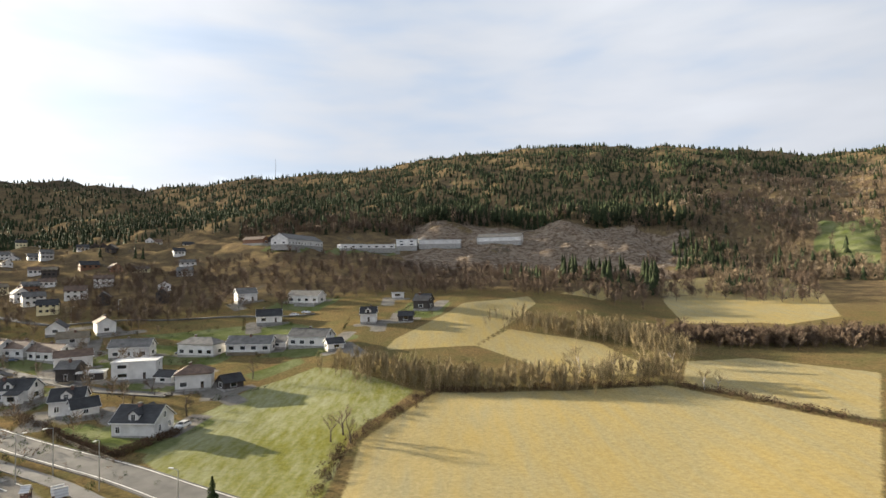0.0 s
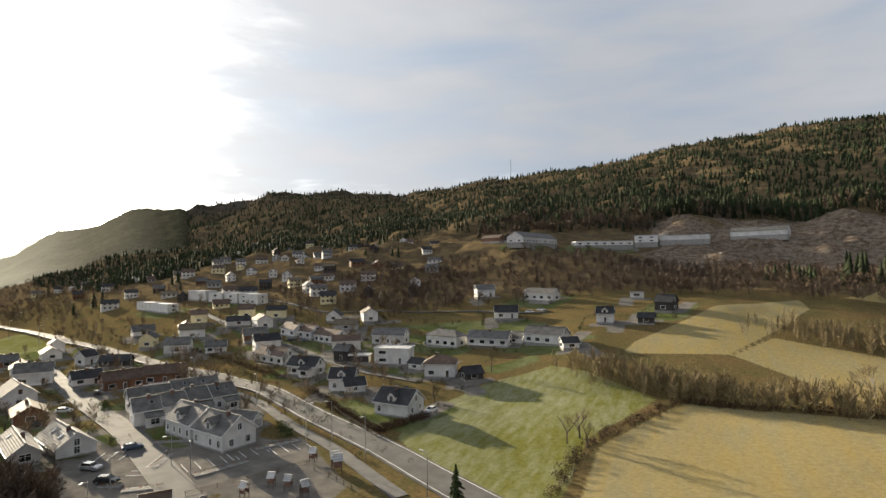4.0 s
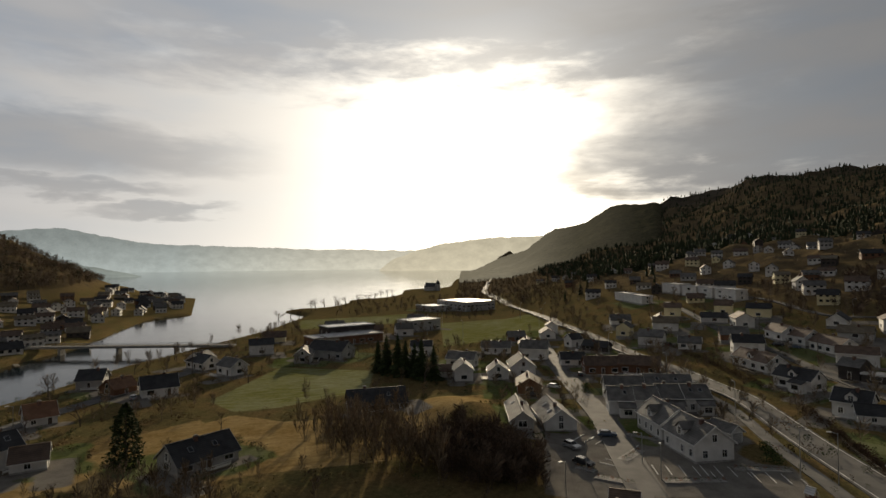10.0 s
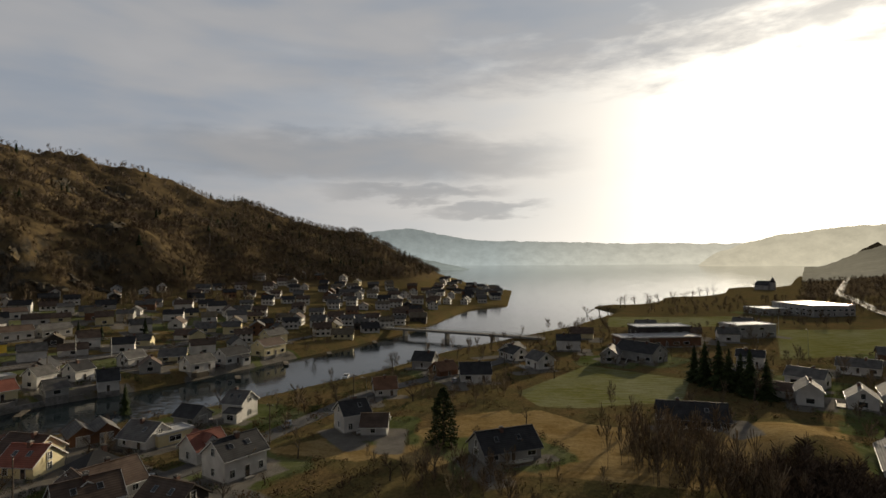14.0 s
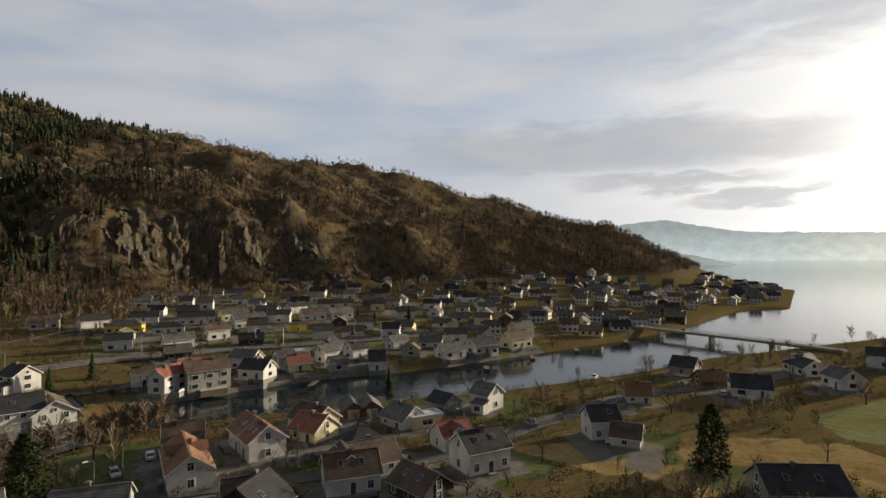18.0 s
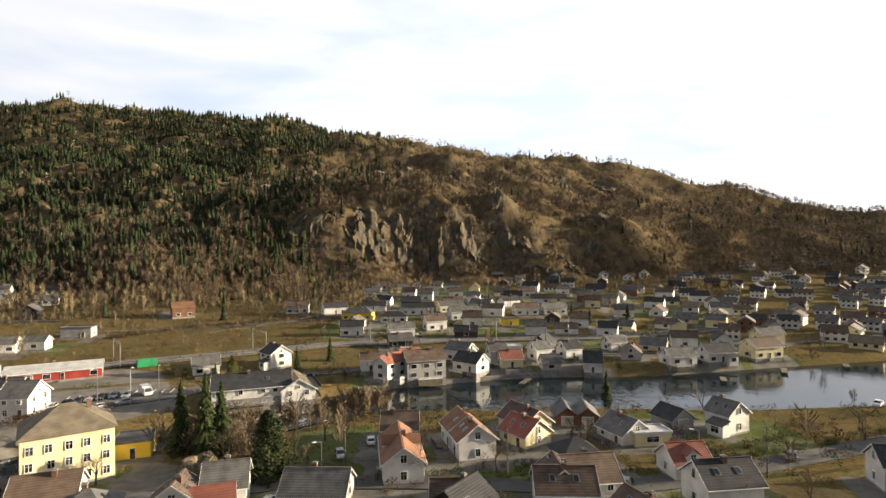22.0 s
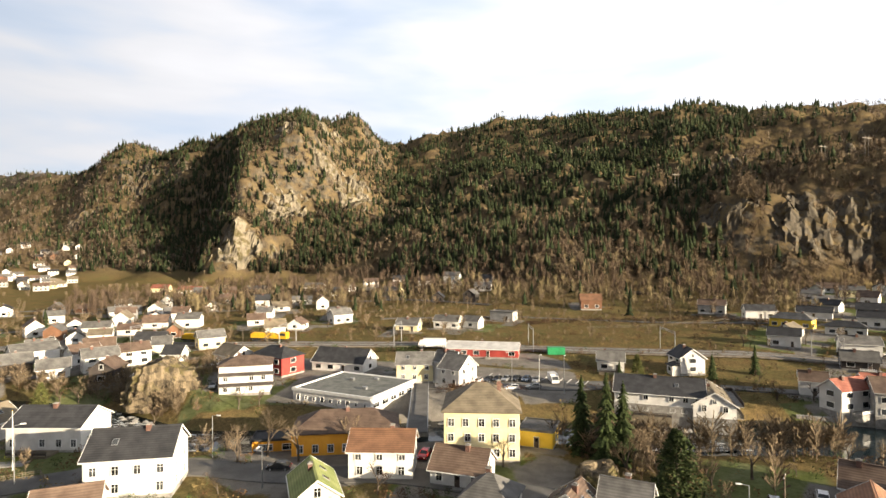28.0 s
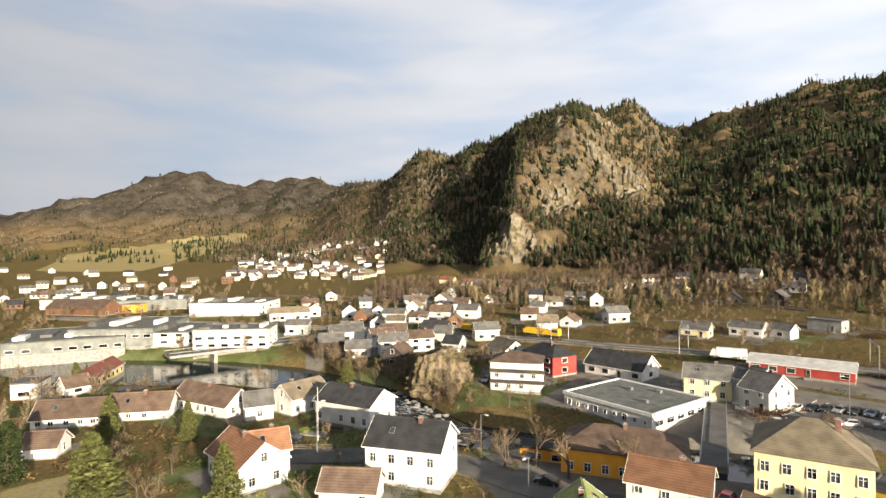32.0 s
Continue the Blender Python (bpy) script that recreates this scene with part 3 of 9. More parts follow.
PAVED = [
    [(36, -148), (36, -172), (56, -184), (52, -200), (-4, -196), (-46, -190), (-46, -166), (-30, -162), (-20, -164), (-6, -150), (2, -147)],
    [(12, -108), (30, -112), (30, -121), (-12, -127), (-14, -110)],
    [(-30, -102), (-40, -98), (-44, -112), (-34, -120), (-28, -112)],
    [(-90.1, 57.4), (-112.7, 69.9), (-116.4, 80.7), (-120.2, 95), (-104.7, 89.4), (-88.6, 99.1), (-82.8, 106.5), (-71.8, 98.2), (-76.5, 76.5), (-78.3, 67.4)],
    [(2.9, -191.6), (-45.5, -191.7), (-45, -159.2), (-30.4, -157), (-28.9, -165.4), (-8.7, -168.1), (-0.3, -164.6)],
    [(1.1, -164.5), (-9.9, -168.8), (-13.8, -134.1), (-8.5, -118.8), (-3.9, -120.8), (-0.2, -151.7)],
    [(-86.5, 96.7), (-71.8, 98.2), (-57.3, 87.1), (-55.9, 76.7), (-70.8, 65.8)],
    [(-34, -214), (-44.3, -203), (-45.6, -193.1), (4.4, -200.4), (8, -214)],
    [(49.3, -101.8), (30.6, -110.9), (21.4, -109.3), (-1.8, -111.8), (-4.2, -103), (14.2, -96.4), (25.7, -103.4), (40.9, -94.5)],
]

def make_ground():
    bearings = np.radians(np.arange(0, 360, 0.5))
    d, a = np.meshgrid(RINGS[1:], bearings, indexing="ij")
    x, y = -np.sin(a) * d, np.cos(a) * d
    z = land(x, y)
    nr, na = x.shape
    verts = np.concatenate([[(0, 0, float(land(0, 0)))], np.stack([x, y, z], -1).reshape(-1, 3)])
    i, j = np.meshgrid(np.arange(nr - 1), np.arange(na), indexing="ij")
    k = (j + 1) % na
    quads = np.stack([1 + i * na + j, 1 + (i + 1) * na + j, 1 + (i + 1) * na + k, 1 + i * na + k], -1).reshape(-1, 4)
    fan = [(0, 1 + j, 1 + (j + 1) % na) for j in range(na)]
    ob = sheet("ground", verts.tolist(), quads.tolist() + fan, GROUND)
    tagged(ob, "winter valley floor and hillsides of grass, fields and leaf litter", "ground", kind="structure")
    vx, vy, vz = verts[:, 0], verts[:, 1], verts[:, 2]
    _, dist, bearing = land_table(vx, vy)
    wild = np.clip(0.5 + (vz - 20) / 22, 0, 1) * smooth(270, 330, dist)
    wild = np.where((bearing > 232) & (dist < 1500), 0, wild)
    wild = np.maximum(wild, np.where((bearing > 54) & (bearing < 68), smooth(620, 760, dist), 0))
    felled = np.clip(0.5 + np.minimum(np.minimum((dist - 425) / 60, (575 - dist) / 60), np.minimum((bearing + 23) / 3, (4 - bearing) / 3)) + 0.55 * waves(vx, vy, 55), 0, 1)
    yards, drives = cover(vx, vy, LAWNS), cover(vx, vy, PAVED)
    for k, (hx, hy, turn, l, w) in enumerate(SITES):
        c, s = math.cos(radians(turn)), math.sin(radians(turn))
        near = np.nonzero((np.abs(vx - hx) < 30) & (np.abs(vy - hy) < 30))[0]
        lx, ly = (vx[near] - hx) * c + (vy[near] - hy) * s, (vy[near] - hy) * c - (vx[near] - hx) * s
        side = 1 if k % 2 else -1
        q = np.minimum(3.2 - np.abs(lx - side * (l / 2 + 1.5)), 9 - np.abs(ly + 6))
        q = np.maximum(q, np.minimum(2.2 - np.abs(ly + w / 2 + 1), l / 2 + 3 - np.abs(lx)))
        drives[near] = np.maximum(drives[near], np.clip(0.5 + q / 12, 0, 1))
        if k % 3 == 0:
            q = np.minimum(l / 2 + 7 - np.abs(lx), w / 2 + 8 - np.abs(ly - 2)) + 1.5 * waves(vx[near], vy[near], 14)
            yards[near] = np.maximum(yards[near], np.clip(0.5 + q / 12, 0, 1))
    for name, sets in (("cover_a", (cover(vx, vy, GREEN_FIELDS), cover(vx, vy, STRAW_FIELDS), yards)), ("cover_b", (wild, felled, drives))):
        layer = ob.data.color_attributes.new(name, "FLOAT_COLOR", "POINT")
        layer.data.foreach_set("color", np.stack([*sets, np.ones(len(vx))], -1).astype(np.float32).ravel())


bm = bmesh.new()
bmesh.ops.create_grid(bm, x_segments=2, y_segments=2, size=2400, matrix=Matrix.Translation((-1960, 0, 0)))
tagged(part("water", bm, WATER), "calm lake and slow river reflecting the sky", "water", kind="structure")


def painted_haze_material(name, stops, low, high):
    """Distant land with haze painted as emission: paler towards the sun and towards the water."""
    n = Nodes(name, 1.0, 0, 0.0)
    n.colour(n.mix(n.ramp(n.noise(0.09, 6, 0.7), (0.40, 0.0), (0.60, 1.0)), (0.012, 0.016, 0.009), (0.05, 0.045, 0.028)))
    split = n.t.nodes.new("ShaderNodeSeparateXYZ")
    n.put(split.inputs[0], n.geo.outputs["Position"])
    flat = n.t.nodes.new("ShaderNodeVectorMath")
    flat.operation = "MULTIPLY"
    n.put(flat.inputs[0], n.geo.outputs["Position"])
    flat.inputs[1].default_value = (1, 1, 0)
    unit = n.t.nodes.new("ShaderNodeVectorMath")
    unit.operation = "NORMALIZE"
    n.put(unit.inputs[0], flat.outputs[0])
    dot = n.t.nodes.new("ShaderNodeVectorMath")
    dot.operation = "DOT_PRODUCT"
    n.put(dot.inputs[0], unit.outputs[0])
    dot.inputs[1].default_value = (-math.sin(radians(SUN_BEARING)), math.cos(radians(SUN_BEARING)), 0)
    # Haze put into the emission colour: brightest near the sun and low down.
    haze_tint = n.ramp(dot.outputs["Value"], *stops)
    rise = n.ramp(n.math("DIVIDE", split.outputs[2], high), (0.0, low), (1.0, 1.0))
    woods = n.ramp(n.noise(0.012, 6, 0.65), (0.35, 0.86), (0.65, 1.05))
    n.put(n.b.inputs["Emission Color"], n.mix(1.0, n.mix(1.0, haze_tint, rise, "MULTIPLY"), woods, "MULTIPLY"))
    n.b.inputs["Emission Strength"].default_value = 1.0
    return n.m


def backdrop_hills():
    """The far shores of the lake: ridges near the horizon, hazy by their own emission."""
    far_blue = painted_haze_material("far_shore_haze", ((0.55, (0.22, 0.265, 0.28)), (0.86, (0.27, 0.31, 0.31)), (0.99, (0.46, 0.45, 0.38))), 1.75, 260)
    west_cape = painted_haze_material("hazy_cape", ((0.9, (0.34, 0.34, 0.29)), (0.97, (0.52, 0.49, 0.39)), (1.0, (0.60, 0.56, 0.43))), 1.25, 170)
    near_blue = painted_haze_material("near_shore_haze", ((0.55, (0.13, 0.165, 0.17)), (0.86, (0.19, 0.22, 0.21))), 1.6, 70)
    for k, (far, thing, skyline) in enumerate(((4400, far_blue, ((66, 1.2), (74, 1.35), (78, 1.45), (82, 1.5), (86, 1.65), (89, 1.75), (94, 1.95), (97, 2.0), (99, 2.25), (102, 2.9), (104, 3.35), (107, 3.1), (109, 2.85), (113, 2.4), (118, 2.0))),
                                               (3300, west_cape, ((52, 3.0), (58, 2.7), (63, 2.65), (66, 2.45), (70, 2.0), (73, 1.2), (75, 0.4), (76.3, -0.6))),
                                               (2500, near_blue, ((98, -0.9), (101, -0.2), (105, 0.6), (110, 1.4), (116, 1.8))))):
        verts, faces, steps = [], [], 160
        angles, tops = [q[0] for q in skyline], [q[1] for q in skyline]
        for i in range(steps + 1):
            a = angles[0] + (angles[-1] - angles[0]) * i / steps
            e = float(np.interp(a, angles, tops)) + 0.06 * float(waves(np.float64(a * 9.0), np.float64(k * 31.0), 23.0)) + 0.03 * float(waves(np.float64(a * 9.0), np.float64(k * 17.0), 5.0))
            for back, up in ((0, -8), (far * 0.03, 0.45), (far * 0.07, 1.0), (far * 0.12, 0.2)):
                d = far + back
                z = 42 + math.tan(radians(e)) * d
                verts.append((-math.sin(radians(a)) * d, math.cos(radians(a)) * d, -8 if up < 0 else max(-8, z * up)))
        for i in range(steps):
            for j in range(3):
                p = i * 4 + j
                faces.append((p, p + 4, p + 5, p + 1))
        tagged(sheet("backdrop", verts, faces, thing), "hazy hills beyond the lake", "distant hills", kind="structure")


def hazy_ridge():
    """A sheet added over the wooded slope east of the lake, far off towards the sun, its haze painted as emission."""
    thing = painted_haze_material("hazy_wooded_ridge", ((0.950, (0.0, 0.0, 0.0)), (0.968, (0.014, 0.013, 0.009)), (0.990, (0.062, 0.056, 0.040)), (1.0, (0.17, 0.155, 0.115))), 1.3, 60)
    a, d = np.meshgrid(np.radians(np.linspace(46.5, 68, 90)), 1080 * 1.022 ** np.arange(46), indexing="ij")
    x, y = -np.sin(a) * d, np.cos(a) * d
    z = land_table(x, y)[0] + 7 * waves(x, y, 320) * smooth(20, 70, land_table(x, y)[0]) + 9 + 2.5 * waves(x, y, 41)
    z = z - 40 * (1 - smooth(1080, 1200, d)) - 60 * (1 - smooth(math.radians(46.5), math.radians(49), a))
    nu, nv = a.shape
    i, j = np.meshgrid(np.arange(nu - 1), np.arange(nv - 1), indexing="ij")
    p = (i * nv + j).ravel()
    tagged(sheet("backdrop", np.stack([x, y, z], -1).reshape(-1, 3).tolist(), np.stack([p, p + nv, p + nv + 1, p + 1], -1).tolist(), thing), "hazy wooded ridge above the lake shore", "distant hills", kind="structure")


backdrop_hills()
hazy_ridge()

# ---- more materials ----
def roof_material(name, dark, light, rough=0.75):
    n = Nodes(name, rough, 0, 0.35)
    spot = n.t.nodes.new("ShaderNodeTexCoord")
    wave = n.t.nodes.new("ShaderNodeTexWave")
    wave.bands_direction = "Y"
    wave.inputs["Scale"].default_value, wave.inputs["Distortion"].default_value = 0.85, 0.6
    n.put(wave.inputs["Vector"], spot.outputs["Object"])
    rows = wave.outputs["Fac"]
    stain = n.noise(0.5, 4)
    base = n.mix(n.ramp(stain, (0.35, 0.0), (0.65, 1.0)), dark, light)
    base = n.mix(0.30, base, n.ramp(rows, (0.0, 0.25), (0.7, 0.7)), "OVERLAY")
    own = n.ramp(n.random(), (0.0, 0.72), (1.0, 1.05))
    n.colour(n.mix(1.0, base, own, "MULTIPLY"))
    n.bump(rows, 0.5, 0.06)
    return n.m


def wall_material(name, dark, light):
    n = Nodes(name, 0.75, 0, 0.3)
    spot = n.t.nodes.new("ShaderNodeTexCoord")
    wave = n.t.nodes.new("ShaderNodeTexWave")
    wave.bands_direction = "Z"
    wave.inputs["Scale"].default_value, wave.inputs["Distortion"].default_value = 1.7, 0.1
    n.put(wave.inputs["Vector"], spot.outputs["Object"])
    base = n.mix(n.ramp(n.noise(0.35, 5), (0.35, 0.0), (0.65, 1.0)), dark, light)
    base = n.mix(0.15, base, n.ramp(wave.outputs["Fac"], (0.0, 0.2), (0.25, 0.6)), "OVERLAY")
    own = n.ramp(n.random(), (0.0, 0.86), (1.0, 1.0))
    n.colour(n.mix(1.0, base, own, "MULTIPLY"))
    n.bump(wave.outputs["Fac"], 0.25, 0.03)
    return n.m


WALLS = {
    "white": wall_material("white_painted_boards", (0.52, 0.51, 0.49), (0.70, 0.69, 0.665)),
    "cream": wall_material("cream_painted_boards", (0.62, 0.54, 0.32), (0.74, 0.66, 0.42)),
    "yellow": wall_material("yellow_painted_boards", (0.68, 0.46, 0.05), (0.80, 0.57, 0.09)),
    "orange": wall_material("orange_painted_boards", (0.66, 0.30, 0.03), (0.76, 0.38, 0.05)),
    "red": wall_material("red_painted_boards", (0.26, 0.035, 0.03), (0.36, 0.055, 0.045)),
    "steel": wall_material("grey_green_steel_sheet", (0.13, 0.14, 0.135), (0.21, 0.22, 0.21)),
    "grey": wall_material("grey_boards", (0.30, 0.30, 0.29), (0.44, 0.43, 0.41)),
    "dark": wall_material("dark_stained_boards", (0.035, 0.03, 0.028), (0.065, 0.055, 0.05)),
    "brown": wall_material("brown_stained_boards", (0.13, 0.065, 0.035), (0.20, 0.10, 0.06)),
}
ROOFS = {
    "slate": roof_material("black_roof_tiles", (0.022, 0.023, 0.026), (0.045, 0.046, 0.05)),
    "grey": roof_material("grey_roof_tiles", (0.085, 0.083, 0.08), (0.16, 0.155, 0.148)),
    "brown": roof_material("brown_roof_tiles", (0.085, 0.056, 0.042), (0.15, 0.105, 0.078)),
    "red": roof_material("red_roof_tiles", (0.19, 0.062, 0.042), (0.27, 0.10, 0.07)),
    "orange": roof_material("orange_clay_tiles", (0.20, 0.098, 0.055), (0.29, 0.15, 0.088)),
    "tan": roof_material("tan_roof_tiles", (0.13, 0.108, 0.075), (0.21, 0.175, 0.125)),
    "metal": roof_material("pale_sheet_metal", (0.50, 0.50, 0.50), (0.66, 0.66, 0.66), 0.3),
    "light": roof_material("pale_roofing", (0.42, 0.42, 0.42), (0.60, 0.60, 0.60)),
    "green": roof_material("mossy_roof_tiles", (0.18, 0.22, 0.07), (0.30, 0.33, 0.13)),
    "felt": roof_material("grey_roofing_felt", (0.085, 0.09, 0.082), (0.16, 0.165, 0.15)),
    "rust": roof_material("rusty_roof_tiles", (0.13, 0.066, 0.038), (0.20, 0.105, 0.06)),
}
TRIM = varied("white_trim", (0.66, 0.66, 0.64), (0.80, 0.80, 0.78), 1.0, 0.5, 20, 0.05)
STONE = varied("grey_masonry", (0.20, 0.19, 0.18), (0.34, 0.33, 0.31), 1.2, 0.9, 12, 0.4)
BRICK = varied("chimney_brick", (0.10, 0.055, 0.045), (0.20, 0.11, 0.085), 3.0, 0.9, 20, 0.3)
ASPHALT = varied("worn_asphalt", (0.075, 0.073, 0.07), (0.125, 0.12, 0.115), 0.25, 0.9, 9, 0.3)
GRAVEL = varied("railway_ballast", (0.11, 0.095, 0.08), (0.20, 0.175, 0.15), 0.8, 0.95, 5, 0.6)
STEEL = varied("galvanised_steel", (0.30, 0.31, 0.32), (0.44, 0.45, 0.46), 2.0, 0.4, 20, 0.05, 0.7)
PAINT = varied("road_paint", (0.55, 0.55, 0.53), (0.72, 0.72, 0.70), 2.0, 0.7, 15, 0.1)
DOORWOOD = varied("dark_door_wood", (0.06, 0.045, 0.035), (0.11, 0.08, 0.06), 2.0, 0.5, 20, 0.1)
CAR_WHITE = varied("white_car_paint", (0.62, 0.62, 0.62), (0.74, 0.74, 0.74), 1.0, 0.25, 5, 0, 0.0, 0.1, 0.6)
CAR_DARK = varied("dark_car_paint", (0.02, 0.022, 0.026), (0.035, 0.038, 0.044), 1.0, 0.22, 5, 0, 0.2, 0.1, 0.6)
CAR_BLUE = varied("blue_grey_car_paint", (0.05, 0.075, 0.12), (0.08, 0.11, 0.16), 1.0, 0.25, 5, 0, 0.2, 0.1, 0.6)
CAR_SILVER = varied("silver_car_paint", (0.34, 0.35, 0.36), (0.44, 0.45, 0.46), 1.0, 0.25, 5, 0, 0.5, 0.1, 0.6)
CAR_RED = varied("red_car_paint", (0.28, 0.02, 0.02), (0.36, 0.03, 0.03), 1.0, 0.25, 5, 0, 0.1, 0.1, 0.6)
RUBBER = varied("black_rubber", (0.015, 0.015, 0.015), (0.03, 0.03, 0.03), 3.0, 0.85, 20, 0.1)
MACHINE = varied("yellow_machine_paint", (0.62, 0.36, 0.02), (0.74, 0.45, 0.03), 0.8, 0.5, 8, 0.1)
GREENBOX = varied("green_container_paint", (0.02, 0.26, 0.10), (0.03, 0.34, 0.14), 0.8, 0.5, 8, 0.15)


def glass_material():
    n = Nodes("window_glass", 0.06, 0, 0.6)
    n.colour(n.mix(n.ramp(n.random(), (0.35, 0.0), (0.8, 1.0)), (0.012, 0.014, 0.016), (0.05, 0.055, 0.06)))
    return n.m


GLASS = glass_material()


def bark_material(name, dark, light, rough=0.95, spread=0.6, stand=0.0):
    """Twigs, bark or needles: grain, a difference from piece to piece and, in a wood, from stand to stand."""
    n = Nodes(name, rough, 0, 0.15)
    base = n.mix(n.ramp(n.noise(2.2, 4), (0.35, 0.0), (0.65, 1.0)), dark, light)
    base = n.mix(1.0, base, n.ramp(n.island(), (0.0, 1.15 - spread), (1.0, 1.15)), "MULTIPLY")
    if stand:
        base = n.mix(1.0, base, n.ramp(n.noise(0.014, 5, 0.6), (0.36, 1 - stand), (0.64, 1 + stand)), "MULTIPLY")
    n.colour(base)
    return n.m


NEEDLES = bark_material("spruce_needles", (0.011, 0.018, 0.009), (0.036, 0.046, 0.018), 0.95, 0.45, 0.35)
NEEDLES_PINE = bark_material("pine_needles", (0.020, 0.029, 0.011), (0.060, 0.070, 0.024), 0.95, 0.45, 0.35)
NEEDLES_FRESH = bark_material("yellow_green_needles", (0.06, 0.070, 0.022), (0.145, 0.15, 0.05))
TWIGS = bark_material("bare_birch_twigs", (0.10, 0.076, 0.050), (0.25, 0.19, 0.126), 0.95, 0.6, 0.25)
# Birch twigs in lighter tones: sunlight on the far slopes put into the colour.
TWIGS_FAR_LIT = bark_material("sunlit_far_birch_twigs", (0.135, 0.106, 0.08), (0.31, 0.245, 0.18), 0.95, 0.6, 0.25)
TWIGS_RED = bark_material("reddish_bare_twigs", (0.07, 0.05, 0.036), (0.155, 0.112, 0.08))
TWIGS_PALE = bark_material("straw_coloured_twigs", (0.15, 0.115, 0.062), (0.29, 0.235, 0.135))
BARK = bark_material("grey_brown_bark", (0.07, 0.055, 0.045), (0.16, 0.13, 0.10))
BARK_PALE = bark_material("pale_birch_bark", (0.26, 0.23, 0.20), (0.42, 0.38, 0.33))
HEDGE = bark_material("brown_hedge_twigs", (0.055, 0.035, 0.022), (0.12, 0.075, 0.045))
EVERGREEN = bark_material("evergreen_leaves", (0.025, 0.045, 0.015), (0.07, 0.10, 0.03))


# ---- shapes ----
def box(bm, x0, y0, z0, x1, y1, z1, mat=0):
    v = [bm.verts.new(p) for p in ((x0, y0, z0), (x1, y0, z0), (x1, y1, z0), (x0, y1, z0), (x0, y0, z1), (x1, y0, z1), (x1, y1, z1), (x0, y1, z1))]
    for f in ((0, 3, 2, 1), (4, 5, 6, 7), (0, 1, 5, 4), (1, 2, 6, 5), (2, 3, 7, 6), (3, 0, 4, 7)):
        bm.faces.new([v[i] for i in f]).material_index = mat


def solid(bm, points, faces, mat=0):
    v = [bm.verts.new(p) for p in points]
    for f in faces:
        bm.faces.new([v[i] for i in f]).material_index = mat


def tube(bm, a, b, r0, r1, sides=6, mat=0):
    a, b = Vector(a), Vector(b)
    u = (b - a).normalized()
    s = u.orthogonal().normalized()
    w = u.cross(s)
    rings = []
    for p, r in ((a, r0), (b, r1)):
        rings.append([bm.verts.new(p + (s * math.cos(2 * math.pi * i / sides) + w * math.sin(2 * math.pi * i / sides)) * r) for i in range(sides)])
    for i in range(sides):
        j = (i + 1) % sides
        bm.faces.new((rings[0][i], rings[0][j], rings[1][j], rings[1][i])).material_index = mat
    if sides > 3:
        bm.faces.new(rings[1]).material_index = mat
        bm.faces.new(rings[0][::-1]).material_index = mat


def mesh_of(name, build, materials):
    bm = bmesh.new()
    build(bm)
    me = bpy.data.meshes.new(name)
    bm.to_mesh(me)
    bm.free()
    for m in materials:
        me.materials.append(m)
    return me


def child(name, me, parent, m=None, label=""):
    ob = new(name, me)
    ob.parent = parent
    if m is not None:
        ob.matrix_basis = m
    return tagged(ob, label) if label else ob


# ---- windows and doors, shared by the houses ----
def frame_shape(w, h):
    """A frame ring with a sill lip, one closed piece."""
    def build(bm):
        t = 0.11
        outer = [(-w / 2 - t, -h / 2 - t), (w / 2 + t, -h / 2 - t), (w / 2 + t, h / 2 + t), (-w / 2 - t, h / 2 + t)]
        inner = [(-w / 2, -h / 2), (w / 2, -h / 2), (w / 2, h / 2), (-w / 2, h / 2)]
        rings = [[bm.verts.new((x, y if i > 1 or y > 0 else y - 0.07, z)) for i, (x, z) in enumerate(loop)] for loop, y in ((outer, 0.06), (outer, -0.10), (inner, -0.10), (inner, 0.06))]
        for a, b in zip(rings, rings[1:] + rings[:1]):
            for i in range(4):
                j = (i + 1) % 4
                bm.faces.new((a[i], a[j], b[j], b[i]))
        bmesh.ops.recalc_face_normals(bm, faces=bm.faces)
    return build


def pane_shape(w, h):
    """Glass in one piece, with glazing bars raised from it."""
    def build(bm):
        xs, zs = (-w / 2, -0.035, 0.035, w / 2), (-h / 2, h * 0.14, h * 0.14 + 0.05, h / 2)
        grid = [[bm.verts.new((x, -0.02, z)) for x in xs] for z in zs]
        for i in range(3):
            for j in range(3):
                bm.faces.new((grid[i][j], grid[i][j + 1], grid[i + 1][j + 1], grid[i + 1][j])).material_index = 1 if i == 1 or j == 1 else 0
    return build


def both_shape(w, h):
    """A small far window: frame and glass in one closed piece."""
    def build(bm):
        t = 0.11
        loops = [[bm.verts.new((sx * (w / 2 + o), y, sz * (h / 2 + o))) for sx, sz in ((-1, -1), (1, -1), (1, 1), (-1, 1))] for o, y in ((t, 0.05), (t, -0.08), (0, -0.08), (0, -0.02))]
        for a, b in zip(loops, loops[1:]):
            for i in range(4):
                j = (i + 1) % 4
                bm.faces.new((a[i], a[j], b[j], b[i]))
        bm.faces.new(loops[3]).material_index = 1
        bm.faces.new(loops[0][::-1])
        bmesh.ops.recalc_face_normals(bm, faces=bm.faces)
    return build


SIZES = {"tall": (1.0, 1.35), "wide": (1.9, 1.3), "small": (0.7, 0.8), "strip": (2.6, 1.1)}
FRAMES = {k: mesh_of("window_frame", frame_shape(*s), (TRIM,)) for k, s in SIZES.items()}
PANES = {k: mesh_of("pane", pane_shape(*s), (GLASS, TRIM)) for k, s in SIZES.items()}
WHOLE = {k: mesh_of("window", both_shape(*s), (TRIM, GLASS)) for k, s in SIZES.items()}


